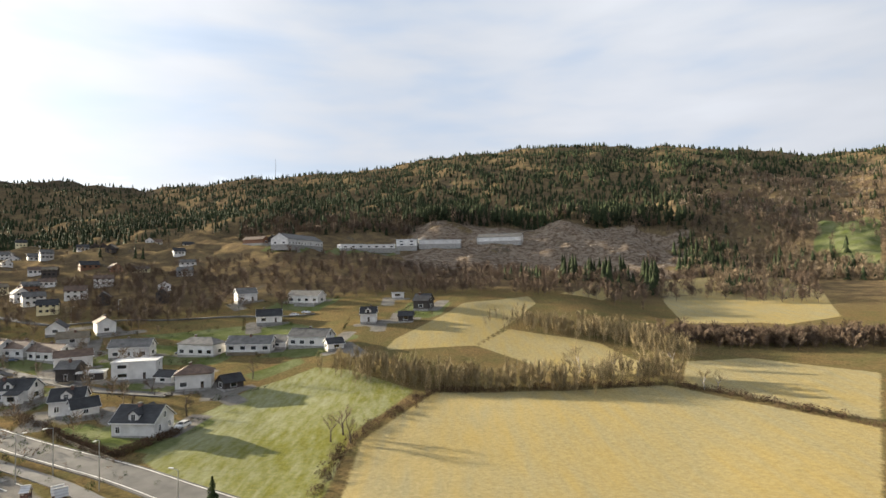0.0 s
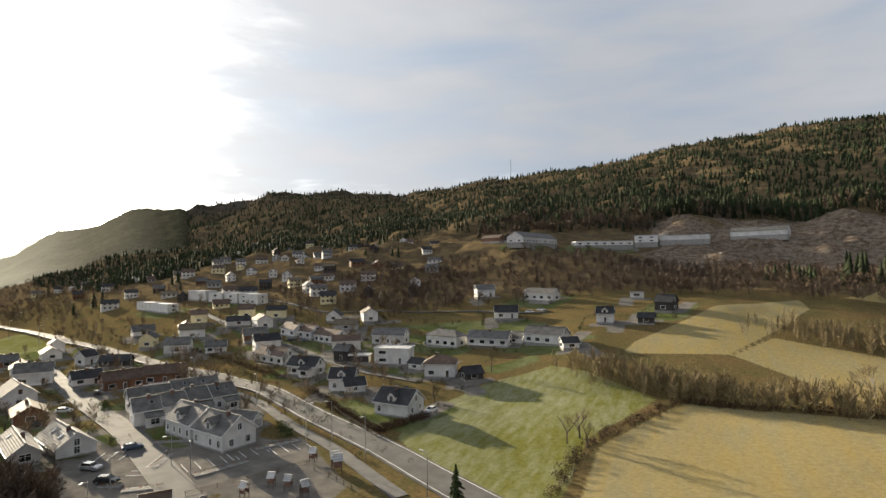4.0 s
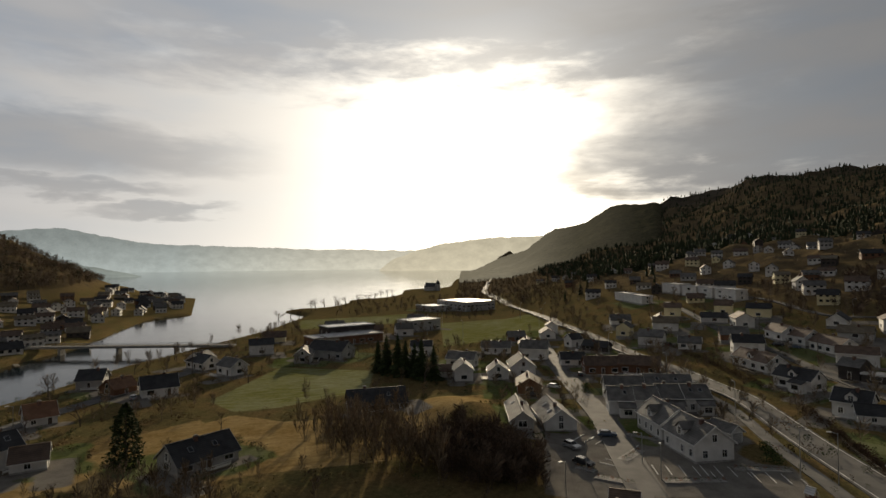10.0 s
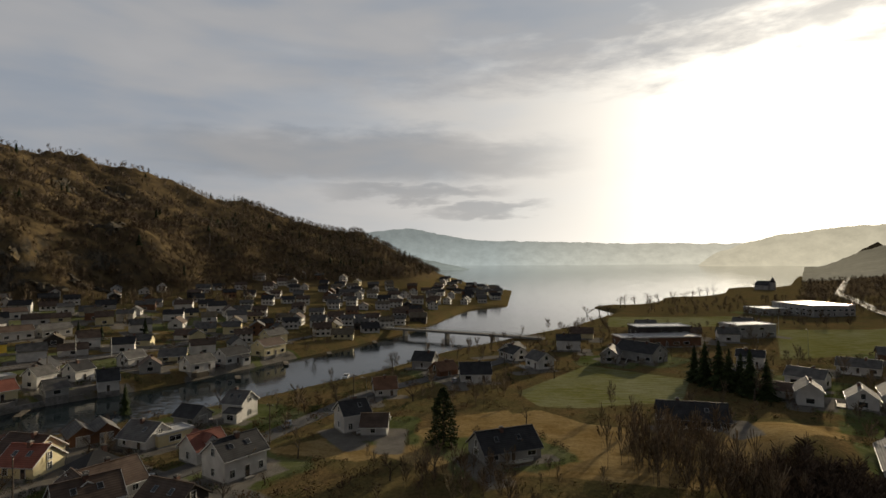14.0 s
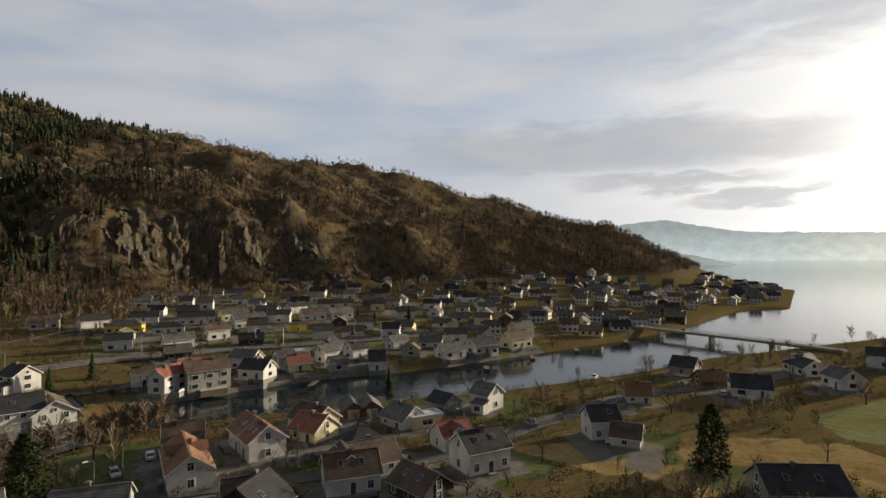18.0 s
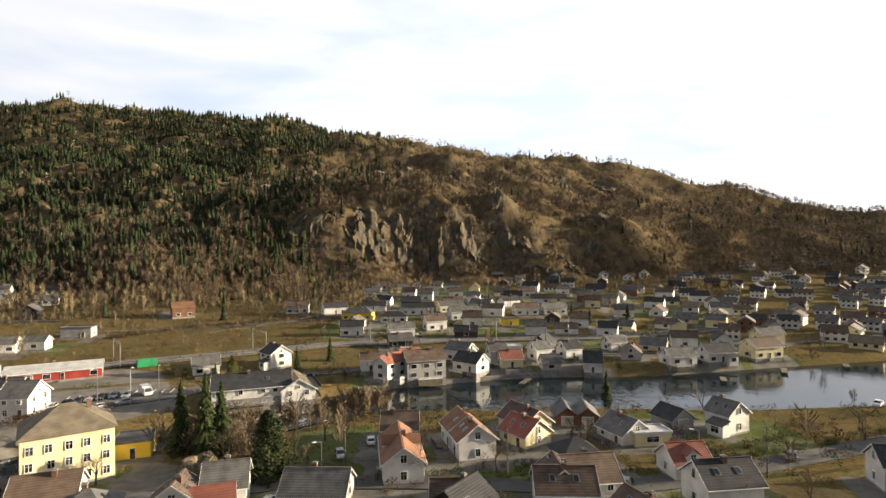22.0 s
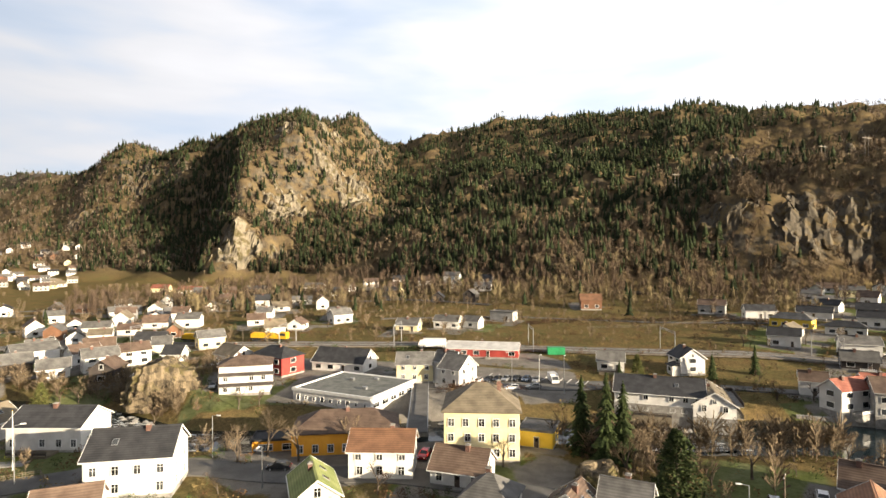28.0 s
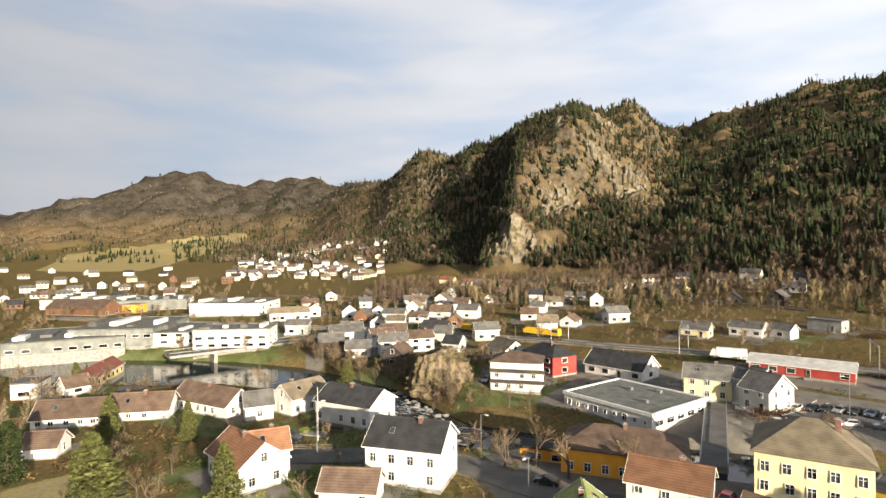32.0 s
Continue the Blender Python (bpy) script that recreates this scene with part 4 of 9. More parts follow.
def door_shape(bm):
    box(bm, -0.55, -0.10, 0, 0.55, 0.05, 2.15, 1)
    box(bm, -0.45, -0.13, 0.02, 0.45, -0.08, 2.05, 0)
    box(bm, -0.28, -0.145, 1.2, 0.28, -0.12, 1.8, 2)
    box(bm, -0.9, -1.0, -0.9, 0.9, 0, -0.02, 3)


DOOR = mesh_of("door", door_shape, (DOORWOOD, TRIM, GLASS, STONE))


def garage_door_shape(bm):
    box(bm, -1.35, -0.09, 0, 1.35, 0.05, 2.3, 1)


DOOR_PANEL = mesh_of("panel", lambda bm: box(bm, -1.22, -0.13, 0.0, 1.22, -0.085, 0.39), (WALLS["grey"],))
GARAGE_DOOR = mesh_of("garage_door", garage_door_shape, (WALLS["grey"], TRIM))


def chimney_shape(bm):
    box(bm, -0.35, -0.35, -1.6, 0.35, 0.35, 1.0)
    box(bm, -0.43, -0.43, 0.86, 0.43, 0.43, 1.0, 1)
    box(bm, -0.2, -0.2, 1.0, 0.2, 0.2, 1.12, 1)


def skylight_shape(bm):
    box(bm, -0.46, -0.62, -0.04, 0.46, 0.62, 0.08, 0)
    box(bm, -0.37, -0.53, 0.08, 0.37, 0.53, 0.10, 1)


SKYLIGHT = mesh_of("skylight", skylight_shape, (STEEL, GLASS))
CHIMNEY = mesh_of("chimney", chimney_shape, (BRICK, STONE))


def gable_body(l, w, e, r):
    a, b, z = l / 2, w / 2, -1.5
    return (((-a, -b, z), (a, -b, z), (a, b, z), (-a, b, z), (-a, -b, e), (a, -b, e), (a, b, e), (-a, b, e), (-a, 0, e + r), (a, 0, e + r)),
            ((0, 1, 5, 4), (2, 3, 7, 6), (1, 2, 6, 9, 5), (3, 0, 4, 8, 7), (4, 5, 9, 8), (6, 7, 8, 9)))


def gable_roof(bm, l, w, e, r, over=0.5, t=0.16, mat=0):
    a, b = l / 2 + over * 0.8, w / 2
    slope = r / b
    drop = e - over * slope
    for s in (-1, 1):
        y = s * (b + over)
        p = [(-a, 0, e + r + 0.03), (a, 0, e + r + 0.03), (a, y, drop + 0.03), (-a, y, drop + 0.03)]
        p += [(x, q, z + t * 1.15) for x, q, z in p]
        solid(bm, p, ((0, 1, 2, 3), (7, 6, 5, 4), (0, 4, 5, 1), (1, 5, 6, 2), (2, 6, 7, 3), (3, 7, 4, 0)) if s < 0 else
              ((3, 2, 1, 0), (4, 5, 6, 7), (1, 5, 4, 0), (2, 6, 5, 1), (3, 7, 6, 2), (0, 4, 7, 3)), mat)
    box(bm, -a, -0.16, e + r + 0.12, a, 0.16, e + r + 0.3, mat)


def hip_roof(bm, l, w, e, r, over=0.5, mat=0):
    a, b = l / 2 + over, w / 2 + over
    k = max(0.4, l / 2 - w / 2 * 0.9)
    p = [(-a, -b, e), (a, -b, e), (a, b, e), (-a, b, e), (-a, -b, e + 0.18), (a, -b, e + 0.18), (a, b, e + 0.18), (-a, b, e + 0.18), (-k, 0, e + r + 0.2), (k, 0, e + r + 0.2)]
    solid(bm, p, ((0, 3, 2, 1), (0, 1, 5, 4), (1, 2, 6, 5), (2, 3, 7, 6), (3, 0, 4, 7), (4, 5, 9, 8), (6, 7, 8, 9), (5, 6, 9), (7, 4, 8)), mat)


def barge_boards(bm, l, w, e, r, over=0.5):
    a = l / 2 + over * 0.8
    slope = r / (w / 2)
    for x in (-a, a):
        for s in (-1, 1):
            y = s * (w / 2 + over)
            d = 0.05 if x > 0 else -0.05
            p = [(x, 0, e + r - 0.02), (x, y, e - over * slope - 0.02), (x, y, e - over * slope + 0.26), (x, 0, e + r + 0.26)]
            p += [(q + d, yy, z) for q, yy, z in p]
            solid(bm, p, ((0, 1, 2, 3), (7, 6, 5, 4), (0, 4, 5, 1), (1, 5, 6, 2), (2, 6, 7, 3), (3, 7, 4, 0)))
    for s in (-1, 1):
        y = s * (w / 2 + over)
        box(bm, -a, min(y, y + 0.06 * s), e - over * slope - 0.06, a, max(y, y + 0.06 * s), e - over * slope + 0.14)


COUNT = {"house": 0}
SITES = []
ROOF_WORDS = {"slate": "black tile", "grey": "grey tile", "brown": "brown tile", "red": "red tile", "orange": "orange clay tile", "tan": "tan tile", "light": "pale flat", "metal": "pale sheet metal",
              "green": "mossy green tile", "rust": "rust-brown tile", "felt": "grey felt"}


def add_window(parent, size, x, y, z, turn, detail):
    m = pose(x, y, z, 0, 0, turn)
    whole = parent.matrix_basis @ m
    if detail < 2 and (whole.to_3x3() @ Vector((0, -1, 0))).dot(Vector((-15, -5, 0)) - whole.translation) < 0:
        return  # the backs of the farther houses carry no windows
    if detail >= 2:
        ob = child("window", FRAMES[size], parent, m)
        child("pane", PANES[size], ob)
    else:
        child("window", WHOLE[size], parent, m)


def far_house(store, x, y, turn, l, w, e, r, wall, roof):
    """Adds a distant house to a shared store: walls, roof, chimney and windows as real geometry."""
    m = pose(x, y, float(land(x, y)), 0, 0, turn)
    bm = bmesh.new()
    first, glass = len(WALL_LIST) + ROOF_LIST.index(roof), len(WALL_LIST) + len(ROOF_LIST) + 1
    far_walls(bm, l, w, e, r, WALL_LIST.index(wall), glass)
    gable_roof(bm, l, w, e, r, 0.5, 0.16, first)
    box(bm, l * 0.15 - 0.35, 0.1, e + r * 0.6, l * 0.15 + 0.35, 0.8, e + r + 0.9, glass - 1)
    base = len(store[0])
    bm.verts.index_update()
    store[0].extend(tuple(m @ v.co) for v in bm.verts)
    for q in bm.faces:
        store[1].append(tuple(base + v.index for v in q.verts))
        store[2].append(q.material_index)
    bm.free()


WALL_LIST, ROOF_LIST = list(WALLS), list(ROOFS)


def finish_far_houses(store):
    me = bpy.data.meshes.new("distant_houses")
    me.from_pydata(store[0], [], store[1])
    for m in [WALLS[n] for n in WALL_LIST] + [ROOFS[n] for n in ROOF_LIST] + [BRICK, GLASS]:
        me.materials.append(m)
    me.polygons.foreach_set("material_index", store[2])
    tagged(new("distant_houses", me), "distant white wooden houses with tiled roofs on far slopes", "houses", kind="stuff")


def far_walls(bm, l, w, e, r, wall, glass):
    solid(bm, *gable_body(l, w, e, r), wall)
    for f in range(1 if e < 4 else 2):
        for i in range(3):
            for s in (-1, 1):
                px, y0 = (i - 1) * l * 0.3, s * w / 2
                box(bm, px - 0.7, min(y0, y0 + 0.05 * s), 1.0 + f * 2.6, px + 0.7, max(y0, y0 + 0.05 * s), 2.2 + f * 2.6, glass)
        for s in (-1, 1):
            x0 = s * l / 2
            box(bm, min(x0, x0 + 0.05 * s), -w * 0.28 - 0.5, 1.0 + f * 2.6, max(x0, x0 + 0.05 * s), -w * 0.28 + 0.5, 2.2 + f * 2.6, glass)
            box(bm, min(x0, x0 + 0.05 * s), w * 0.22 - 0.5, 1.0 + f * 2.6, max(x0, x0 + 0.05 * s), w * 0.22 + 0.5, 2.2 + f * 2.6, glass)


def house(x, y, turn, l, w, e, r, kind, wall, roof, detail, extra=""):
    """A building: its long side along turn, l by w, eaves at e, roof rise r; its parts are children of an Empty at its base."""
    COUNT["house"] += 1
    rnd = random.Random(COUNT["house"] * 7 + 3)
    z = float(land(x, y))
    z = max(z, 1.2)
    SITES.append((x, y, turn, l, w))
    small = l * w < 48 and e < 3.6
    word = "sports_hall" if "hall" in extra else "school_building" if "school" in extra else "station_building" if "station" in extra else "supermarket" if "shop" in extra else "factory_building" if "works" in extra else "garage" if small else "house"
    top = new(word)
    top.matrix_basis = pose(x, y, z, 0, 0, turn)
    surface = "pale flat" if kind == "flat" and roof in ("light", "metal") else "flat grey" if kind == "flat" else ROOF_WORDS[roof]
    storeys = "low" if e < 3.7 else "two-storey" if e < 7.4 else "three-storey"
    tagged(top, f"{storeys} {'grey-green steel' if wall == 'steel' else wall + ' wooden'} {word.replace('_', ' ')} with a {surface} {'hip ' if kind == 'hip' else ''}roof", word.replace("_", " "),
           "houses of the village" if word == "house" else "")
    bm = bmesh.new()
    if kind == "gable":
        solid(bm, *gable_body(l, w, e, r))
    else:
        box(bm, -l / 2, -w / 2, -1.5, l / 2, w / 2, e)
    part("wall", bm, WALLS[wall], top)
    bm = bmesh.new()
    box(bm, -l / 2 - 0.04, -w / 2 - 0.04, -4.0, l / 2 + 0.04, w / 2 + 0.04, 0.35)
    part("foundation", bm, STONE, top)
    bm = bmesh.new()
    if kind == "gable":
        gable_roof(bm, l, w, e, r)
    elif kind == "hip":
        hip_roof(bm, l, w, e, r)
    else:
        a, b = l / 2 + 0.25, w / 2 + 0.25
        box(bm, -a, -b, e, a, b, e + 0.18)
        for q in ((-a, -b, a, -b + 0.2), (-a, b - 0.2, a, b), (-a, -b + 0.2, -a + 0.2, b - 0.2), (a - 0.2, -b + 0.2, a, b - 0.2)):
            box(bm, q[0], q[1], e + 0.18, q[2], q[3], e + 0.45)
    part("roof", bm, ROOFS[roof], top)
    if kind == "gable" and detail:
        bm = bmesh.new()
        barge_boards(bm, l, w, e, r)
        part("trim", bm, TRIM if wall in ("white", "cream", "red", "orange", "yellow") else WALLS[wall], top)
    if kind != "flat" and not small:
        child("chimney", CHIMNEY, top, pose(rnd.uniform(-0.25, 0.25) * l, rnd.choice((-0.5, 0.5)), e + r * 0.93))
    if "works" in extra:
        for i in range(max(2, int(l / 7))):
            bx = -l / 2 + (i + 0.5) * l / max(2, int(l / 7))
            bm = bmesh.new()
            s = rnd.uniform(0.8, 2.2)
            box(bm, bx - s, rnd.uniform(-0.3, 0.1) * w, e + 0.18, bx + s, rnd.uniform(0.15, 0.35) * w, e + rnd.uniform(0.8, 2.0))
            part("roof_vent", bm, ROOFS["grey"] if i % 2 else TRIM, top)
    # windows, storey by storey
    floors = max(1, int((e + 0.4) / 2.7))
    size = "tall" if "town" in extra or detail >= 2 and wall != "grey" else "wide"
    if kind == "flat" or "shop" in extra:
        size = "strip"
    step = {"tall": 2.5, "wide": 3.4, "strip": 4.2}[size] * (1 if detail else 1.5)
    for f in range(floors):
        zc = 1.65 + f * 2.75
        if zc + 0.8 > e:
            zc = e - 0.85
        n = max(1, int((l - 1.2) / step))
        for side in (-1, 1):
            if detail == 0 and (f or side > 0) and n > 2:
                continue
            for i in range(n):
                px = -l / 2 + (i + 0.5) * l / n + rnd.uniform(-0.2, 0.2)
                if f == 0 and i == n // 2 and side < 0 and not small and detail:
                    child("door", DOOR, top, pose(px, side * w / 2, 0.3, 0, 0, 0))
                    continue
                if rnd.random() < 0.12 or (small and i):
                    continue
                add_window(top, size, px, side * (w / 2 + 0.02), zc, 0 if side < 0 else 180, detail)
        n = max(1, int((w - 2) / (step * 1.15)))
        for side in (-1, 1):
            if detail == 0 and side > 0:
                continue
            if small and side > 0 and f == 0:
                ob = child("garage_door", GARAGE_DOOR, top, pose(l / 2, 0, 0.1, 0, 0, 90))
                for i in range(5):
                    child("panel", DOOR_PANEL, ob, pose(0, 0, 0.03 + i * 0.43))
                continue
            for i in range(n):
                py = -w / 2 + (i + 0.5) * w / n
                add_window(top, "tall" if size == "strip" and w < 14 else size, side * (l / 2 + 0.02), py, zc, 90 if side > 0 else -90, detail)
    if kind == "gable" and r > 2.2 and not small and detail:
        for side in (-1, 1):
            add_window(top, "small" if e > 4.5 else "tall", side * (l / 2 + 0.02), 0, e + r * 0.28, 90 if side > 0 else -90, detail)
    if "dormer" in extra:
        for side in (-1, 1):
            bm = bmesh.new()
            dw, de = 2.4, e + r * 0.52
            y0 = side * w * 0.47
            pts = [(-dw / 2, y0, e - 0.3), (dw / 2, y0, e - 0.3), (dw / 2, y0, de), (0, y0, de + 1.1), (-dw / 2, y0, de), (0, side * 0.25, de + 1.1), (dw / 2, side * w * 0.16, de), (-dw / 2, side * w * 0.16, de)]
            solid(bm, pts, ((0, 1, 2, 3, 4), (1, 6, 2), (0, 4, 7), (2, 6, 5, 3), (3, 5, 7, 4)) if side < 0 else ((4, 3, 2, 1, 0), (2, 6, 1), (7, 4, 0), (3, 5, 6, 2), (4, 7, 5, 3)))
            d = part("dormer", bm, WALLS[wall], top)
            bm = bmesh.new()
            for s in (-1, 1):
                q = [(0, y0 + side * 0.35, de + 1.16), (s * (dw / 2 + 0.3), y0 + side * 0.35, de - 0.12), (s * (dw / 2 + 0.3), side * w * 0.13, de - 0.12), (0, side * 0.2, de + 1.16)]
                q += [(a, b, c + 0.14) for a, b, c in q]
                solid(bm, q, ((0, 1, 2, 3), (7, 6, 5, 4), (0, 4, 5, 1), (1, 5, 6, 2), (2, 6, 7, 3), (3, 7, 4, 0)))
            part("dormer_roof", bm, ROOFS[roof], d)
            add_window(top, "tall", 0, y0 + side * 0.03, de - 0.55, 0 if side < 0 else 180, detail)
    if "porch" in extra:
        bm = bmesh.new()
        y0 = -w / 2 - 2.3
        px = l * 0.22
        box(bm, px - 1.9, y0, -0.8, px + 1.9, -w / 2, 2.5)
        d = part("porch", bm, WALLS[wall], top)
        bm = bmesh.new()
        p = [(px - 2.2, y0 - 0.4, 2.45), (px + 2.2, y0 - 0.4, 2.45), (px + 2.2, -w / 2, 3.3), (px - 2.2, -w / 2, 3.3)]
        p += [(a, b, c + 0.15) for a, b, c in p]
        solid(bm, p, ((3, 2, 1, 0), (4, 5, 6, 7), (0, 1, 5, 4), (1, 2, 6, 5), (2, 3, 7, 6), (3, 0, 4, 7)))
        part("porch_roof", bm, ROOFS[roof], d)
        add_window(top, "wide", px, y0 - 0.02, 1.4, 0, detail)
    near = math.hypot(x, y)
    if detail and kind == "gable" and not small and word == "house" and "porch" not in extra and rnd.random() < 0.55 and near < 330:
        s = 1 if math.sin(radians(turn)) * x - math.cos(radians(turn)) * y > 0 else -1
        dl, dd = l * rnd.uniform(0.4, 0.7), rnd.uniform(2.2, 3.4)
        x0 = rnd.uniform(-l / 2, l / 2 - dl)
        y0, y1 = sorted((s * (w / 2 + 0.06), s * (w / 2 + dd)))
        bm = bmesh.new()
        box(bm, x0, y0, -1.5, x0 + dl, y1, 0.3)
        d = part("deck", bm, ROOFS["tan"] if rnd.random() < 0.6 else STONE, top)
        bm = bmesh.new()
        ye = y1 if s > 0 else y0
        for px in (x0 + 0.05, x0 + dl / 2, x0 + dl - 0.05):
            box(bm, px - 0.05, ye - 0.05, 0.3, px + 0.05, ye + 0.05, 1.25)
        box(bm, x0, ye - 0.03, 1.1, x0 + dl, ye + 0.03, 1.22)
        box(bm, x0, ye - 0.02, 0.5, x0 + dl, ye + 0.02, 0.95)
        part("railing", bm, TRIM if rnd.random() < 0.7 else WALLS["dark"], d)
    if "balcony" in extra:
        for f in range(1, floors + 1):
            bm = bmesh.new()
            zf = f * 2.75 - 0.35
            box(bm, -l / 2 - 1.1, w / 2, zf, l / 2, w / 2 + 1.5, zf + 0.15)
            slab = part("balcony", bm, STONE, top)
            for q in ((-l / 2 - 1.1, w / 2 + 1.42, l / 2, w / 2 + 1.5), (-l / 2 - 1.1, w / 2, -l / 2 - 1.02, w / 2 + 1.42)):
                bm = bmesh.new()
                box(bm, q[0], q[1], zf + 0.15, q[2], q[3], zf + 1.05)
                part("railing", bm, WALLS["dark"], slab)
    if detail >= 2 and kind == "gable" and not small and r > 1.7:
        own = random.Random(int(x * 31 + y * 17))
        angle = math.degrees(math.atan2(r, w / 2))
        for s in (-1, 1):
            y0, z0 = s * (w / 2 + 0.56), e - 0.5 * r / (w / 2) + 0.06
            bm = bmesh.new()
            tube(bm, (-l / 2 - 0.4, y0, z0), (l / 2 + 0.4, y0, z0), 0.075, 0.075, 6)
            part("gutter", bm, STEEL if wall != "white" else TRIM, top)
            if "dormer" not in extra and own.random() < 0.6:
                for q in ((0.2,) if own.random() < 0.5 else (-0.22, 0.18)):
                    child("skylight", SKYLIGHT, top, pose(q * l, s * w * 0.25, e + r * 0.5 + 0.24, -s * angle))
    if "town" in extra:
        bm = bmesh.new()
        for s in (-1, 1):
            tube(bm, (s * (l / 2 - 0.15), -w / 2 - 0.09, 0.1), (s * (l / 2 - 0.15), -w / 2 - 0.09, e), 0.06, 0.06)
        part("downpipe", bm, STEEL, top)
    return top

# ---- the village: houses one by one ----
house(-70.8, 131.7, 175, 10.3, 7.8, 3.5, 2.8, "gable", "white", "slate", 2, "dormer porch")
house(-93.8, 145.6, 45, 6.1, 4.9, 2.4, 1.8, "gable", "white", "slate", 2)
house(-98.7, 147.5, 20, 7.6, 6.6, 3.9, 2.4, "gable", "white", "slate", 2, "dormer")
house(-121.6, 159.0, 3, 11.1, 6.6, 3.5, 2.4, "gable", "white", "slate", 1, "dormer porch")
house(-144.9, 170.6, 166, 17.7, 6.6, 3.5, 2.4, "gable", "white", "brown", 1, "dormer")
house(-99.9, 182.3, 14, 13.0, 8.2, 5.5, 0.0, "flat", "white", "light", 1)
house(-87.1, 176.3, 163, 6.4, 4.1, 2.3, 1.5, "gable", "white", "slate", 1)
house(-76.0, 170.7, 15, 9.9, 7.4, 4.5, 2.2, "hip", "white", "brown", 1)
house(-64.8, 169.3, 47, 6.0, 4.9, 2.3, 1.8, "gable", "dark", "slate", 1)
house(-117.8, 211.7, 9, 14.2, 7.4, 4.2, 2.4, "gable", "white", "grey", 1)
house(-168.5, 210.8, 159, 11.9, 6.6, 3.5, 2.4, "gable", "white", "brown", 1)
house(-158.4, 209.8, 164, 10.1, 6.6, 3.5, 2.4, "gable", "white", "brown", 1)
house(-145.0, 206.5, 161, 15.7, 6.6, 3.5, 2.4, "gable", "white", "brown", 1)
house(-120.3, 180.3, 3, 6.0, 5.7, 4.2, 1.9, "gable", "dark", "grey", 1)
house(-113.4, 180.3, 16, 7.4, 4.9, 2.5, 0.0, "flat", "dark", "light", 1)
house(-91.3, 210.8, 166, 15.2, 7.4, 4.2, 2.2, "hip", "white", "grey", 1)
house(-72.7, 211.5, 178, 16.6, 7.4, 3.2, 2.4, "gable", "white", "grey", 1)
house(-62.8, 215.4, 161, 7.9, 5.7, 2.3, 2.1, "gable", "white", "grey", 1)
house(-50.4, 212.7, 166, 15.4, 7.4, 3.8, 2.4, "gable", "white", "grey", 1, "porch")
house(-40.3, 204.5, 31, 6.0, 4.5, 2.3, 1.6, "gable", "white", "slate", 1)
house(-103.5, 292.1, 36, 10.0, 6.6, 4.4, 2.4, "gable", "white", "grey", 1)
house(-69.6, 284.6, 157, 18.1, 6.6, 3.8, 2.2, "gable", "white", "grey", 1)
house(-79.6, 254.7, 19, 10.8, 7.4, 3.2, 2.7, "gable", "white", "slate", 1)
house(-31.9, 237.9, 2, 6.5, 6.6, 3.9, 2.4, "gable", "white", "slate", 1, "dormer")
house(-9.2, 256.2, 162, 7.2, 7.4, 4.1, 2.7, "gable", "dark", "slate", 1)
house(-16.0, 237.1, 177, 6.0, 4.9, 2.5, 1.6, "gable", "dark", "slate", 1)
house(-23.0, 281.8, 2, 6.0, 3.3, 2.5, 0.0, "flat", "white", "light", 1)
house(-67.6, 494.0, 26, 49.1, 14, 3.4, 0.0, "flat", "white", "light", 0)
house(-31.5, 501.2, 172, 18.5, 9.8, 5.9, 0.0, "flat", "white", "light", 0)
house(-2.1, 501.5, 174, 36.9, 14, 3.8, 0.0, "flat", "white", "light", 0)
house(-116.4, 449.6, 79, 64.2, 14, 4.6, 4.2, "gable", "white", "grey", 0)
house(53.3, 516.1, 158, 41.4, 9.8, 4.2, 3.2, "gable", "white", "grey", 0)
house(-152.2, 453.6, 155, 21.1, 7.4, 3.4, 2.4, "gable", "brown", "brown", 0)
house(-133.0, 471.4, 77, 43.0, 8.2, 3.4, 2.7, "gable", "dark", "grey", 0)
house(-298.9, 278.9, 164, 24.1, 7.4, 5.9, 0.0, "flat", "white", "light", 0)
house(-279.9, 275.5, 174, 12.9, 7.4, 5.9, 0.0, "flat", "white", "light", 0)
house(-265.5, 274.3, 171, 12.8, 7.4, 5.9, 0.0, "flat", "white", "light", 0)
house(-247.5, 270.8, 165, 19.8, 7.4, 5.9, 0.0, "flat", "white", "light", 0)
house(-319.8, 255.4, 166, 21.1, 6.6, 5.0, 0.0, "flat", "white", "light", 0)
house(-298.6, 249.6, 163, 22.5, 6.6, 5.0, 0.0, "flat", "white", "light", 0)
house(-171.5, 127.6, 68, 12.1, 6.6, 3.5, 2.4, "gable", "brown", "brown", 1)
house(-164.4, 138.2, 47, 13.0, 6.6, 3.5, 2.4, "gable", "brown", "brown", 1)
house(-139.2, 111.6, 62, 10.5, 6.6, 3.9, 2.4, "gable", "white", "grey", 2)
house(-134.7, 123.0, 60, 12.5, 6.6, 3.9, 2.4, "gable", "white", "grey", 2)
house(-127.9, 101.6, 61, 6.0, 7, 4.0, 2.5, "gable", "white", "grey", 2, "porch")
house(-125.5, 107.3, 66, 6.0, 7, 4.0, 2.5, "gable", "white", "grey", 2, "porch")
house(-123.7, 113.6, 60, 6.0, 7, 4.0, 2.5, "gable", "white", "grey", 2, "porch")
house(-120.7, 119.2, 69, 6.3, 7, 4.0, 2.5, "gable", "white", "grey", 2, "porch")
house(-108.6, 99.6, 166, 11.5, 8.2, 3.8, 3.0, "gable", "white", "grey", 2, "dormer porch")
house(-95.8, 96.2, 168, 11.2, 8.2, 3.8, 3.0, "gable", "white", "grey", 2, "dormer porch")
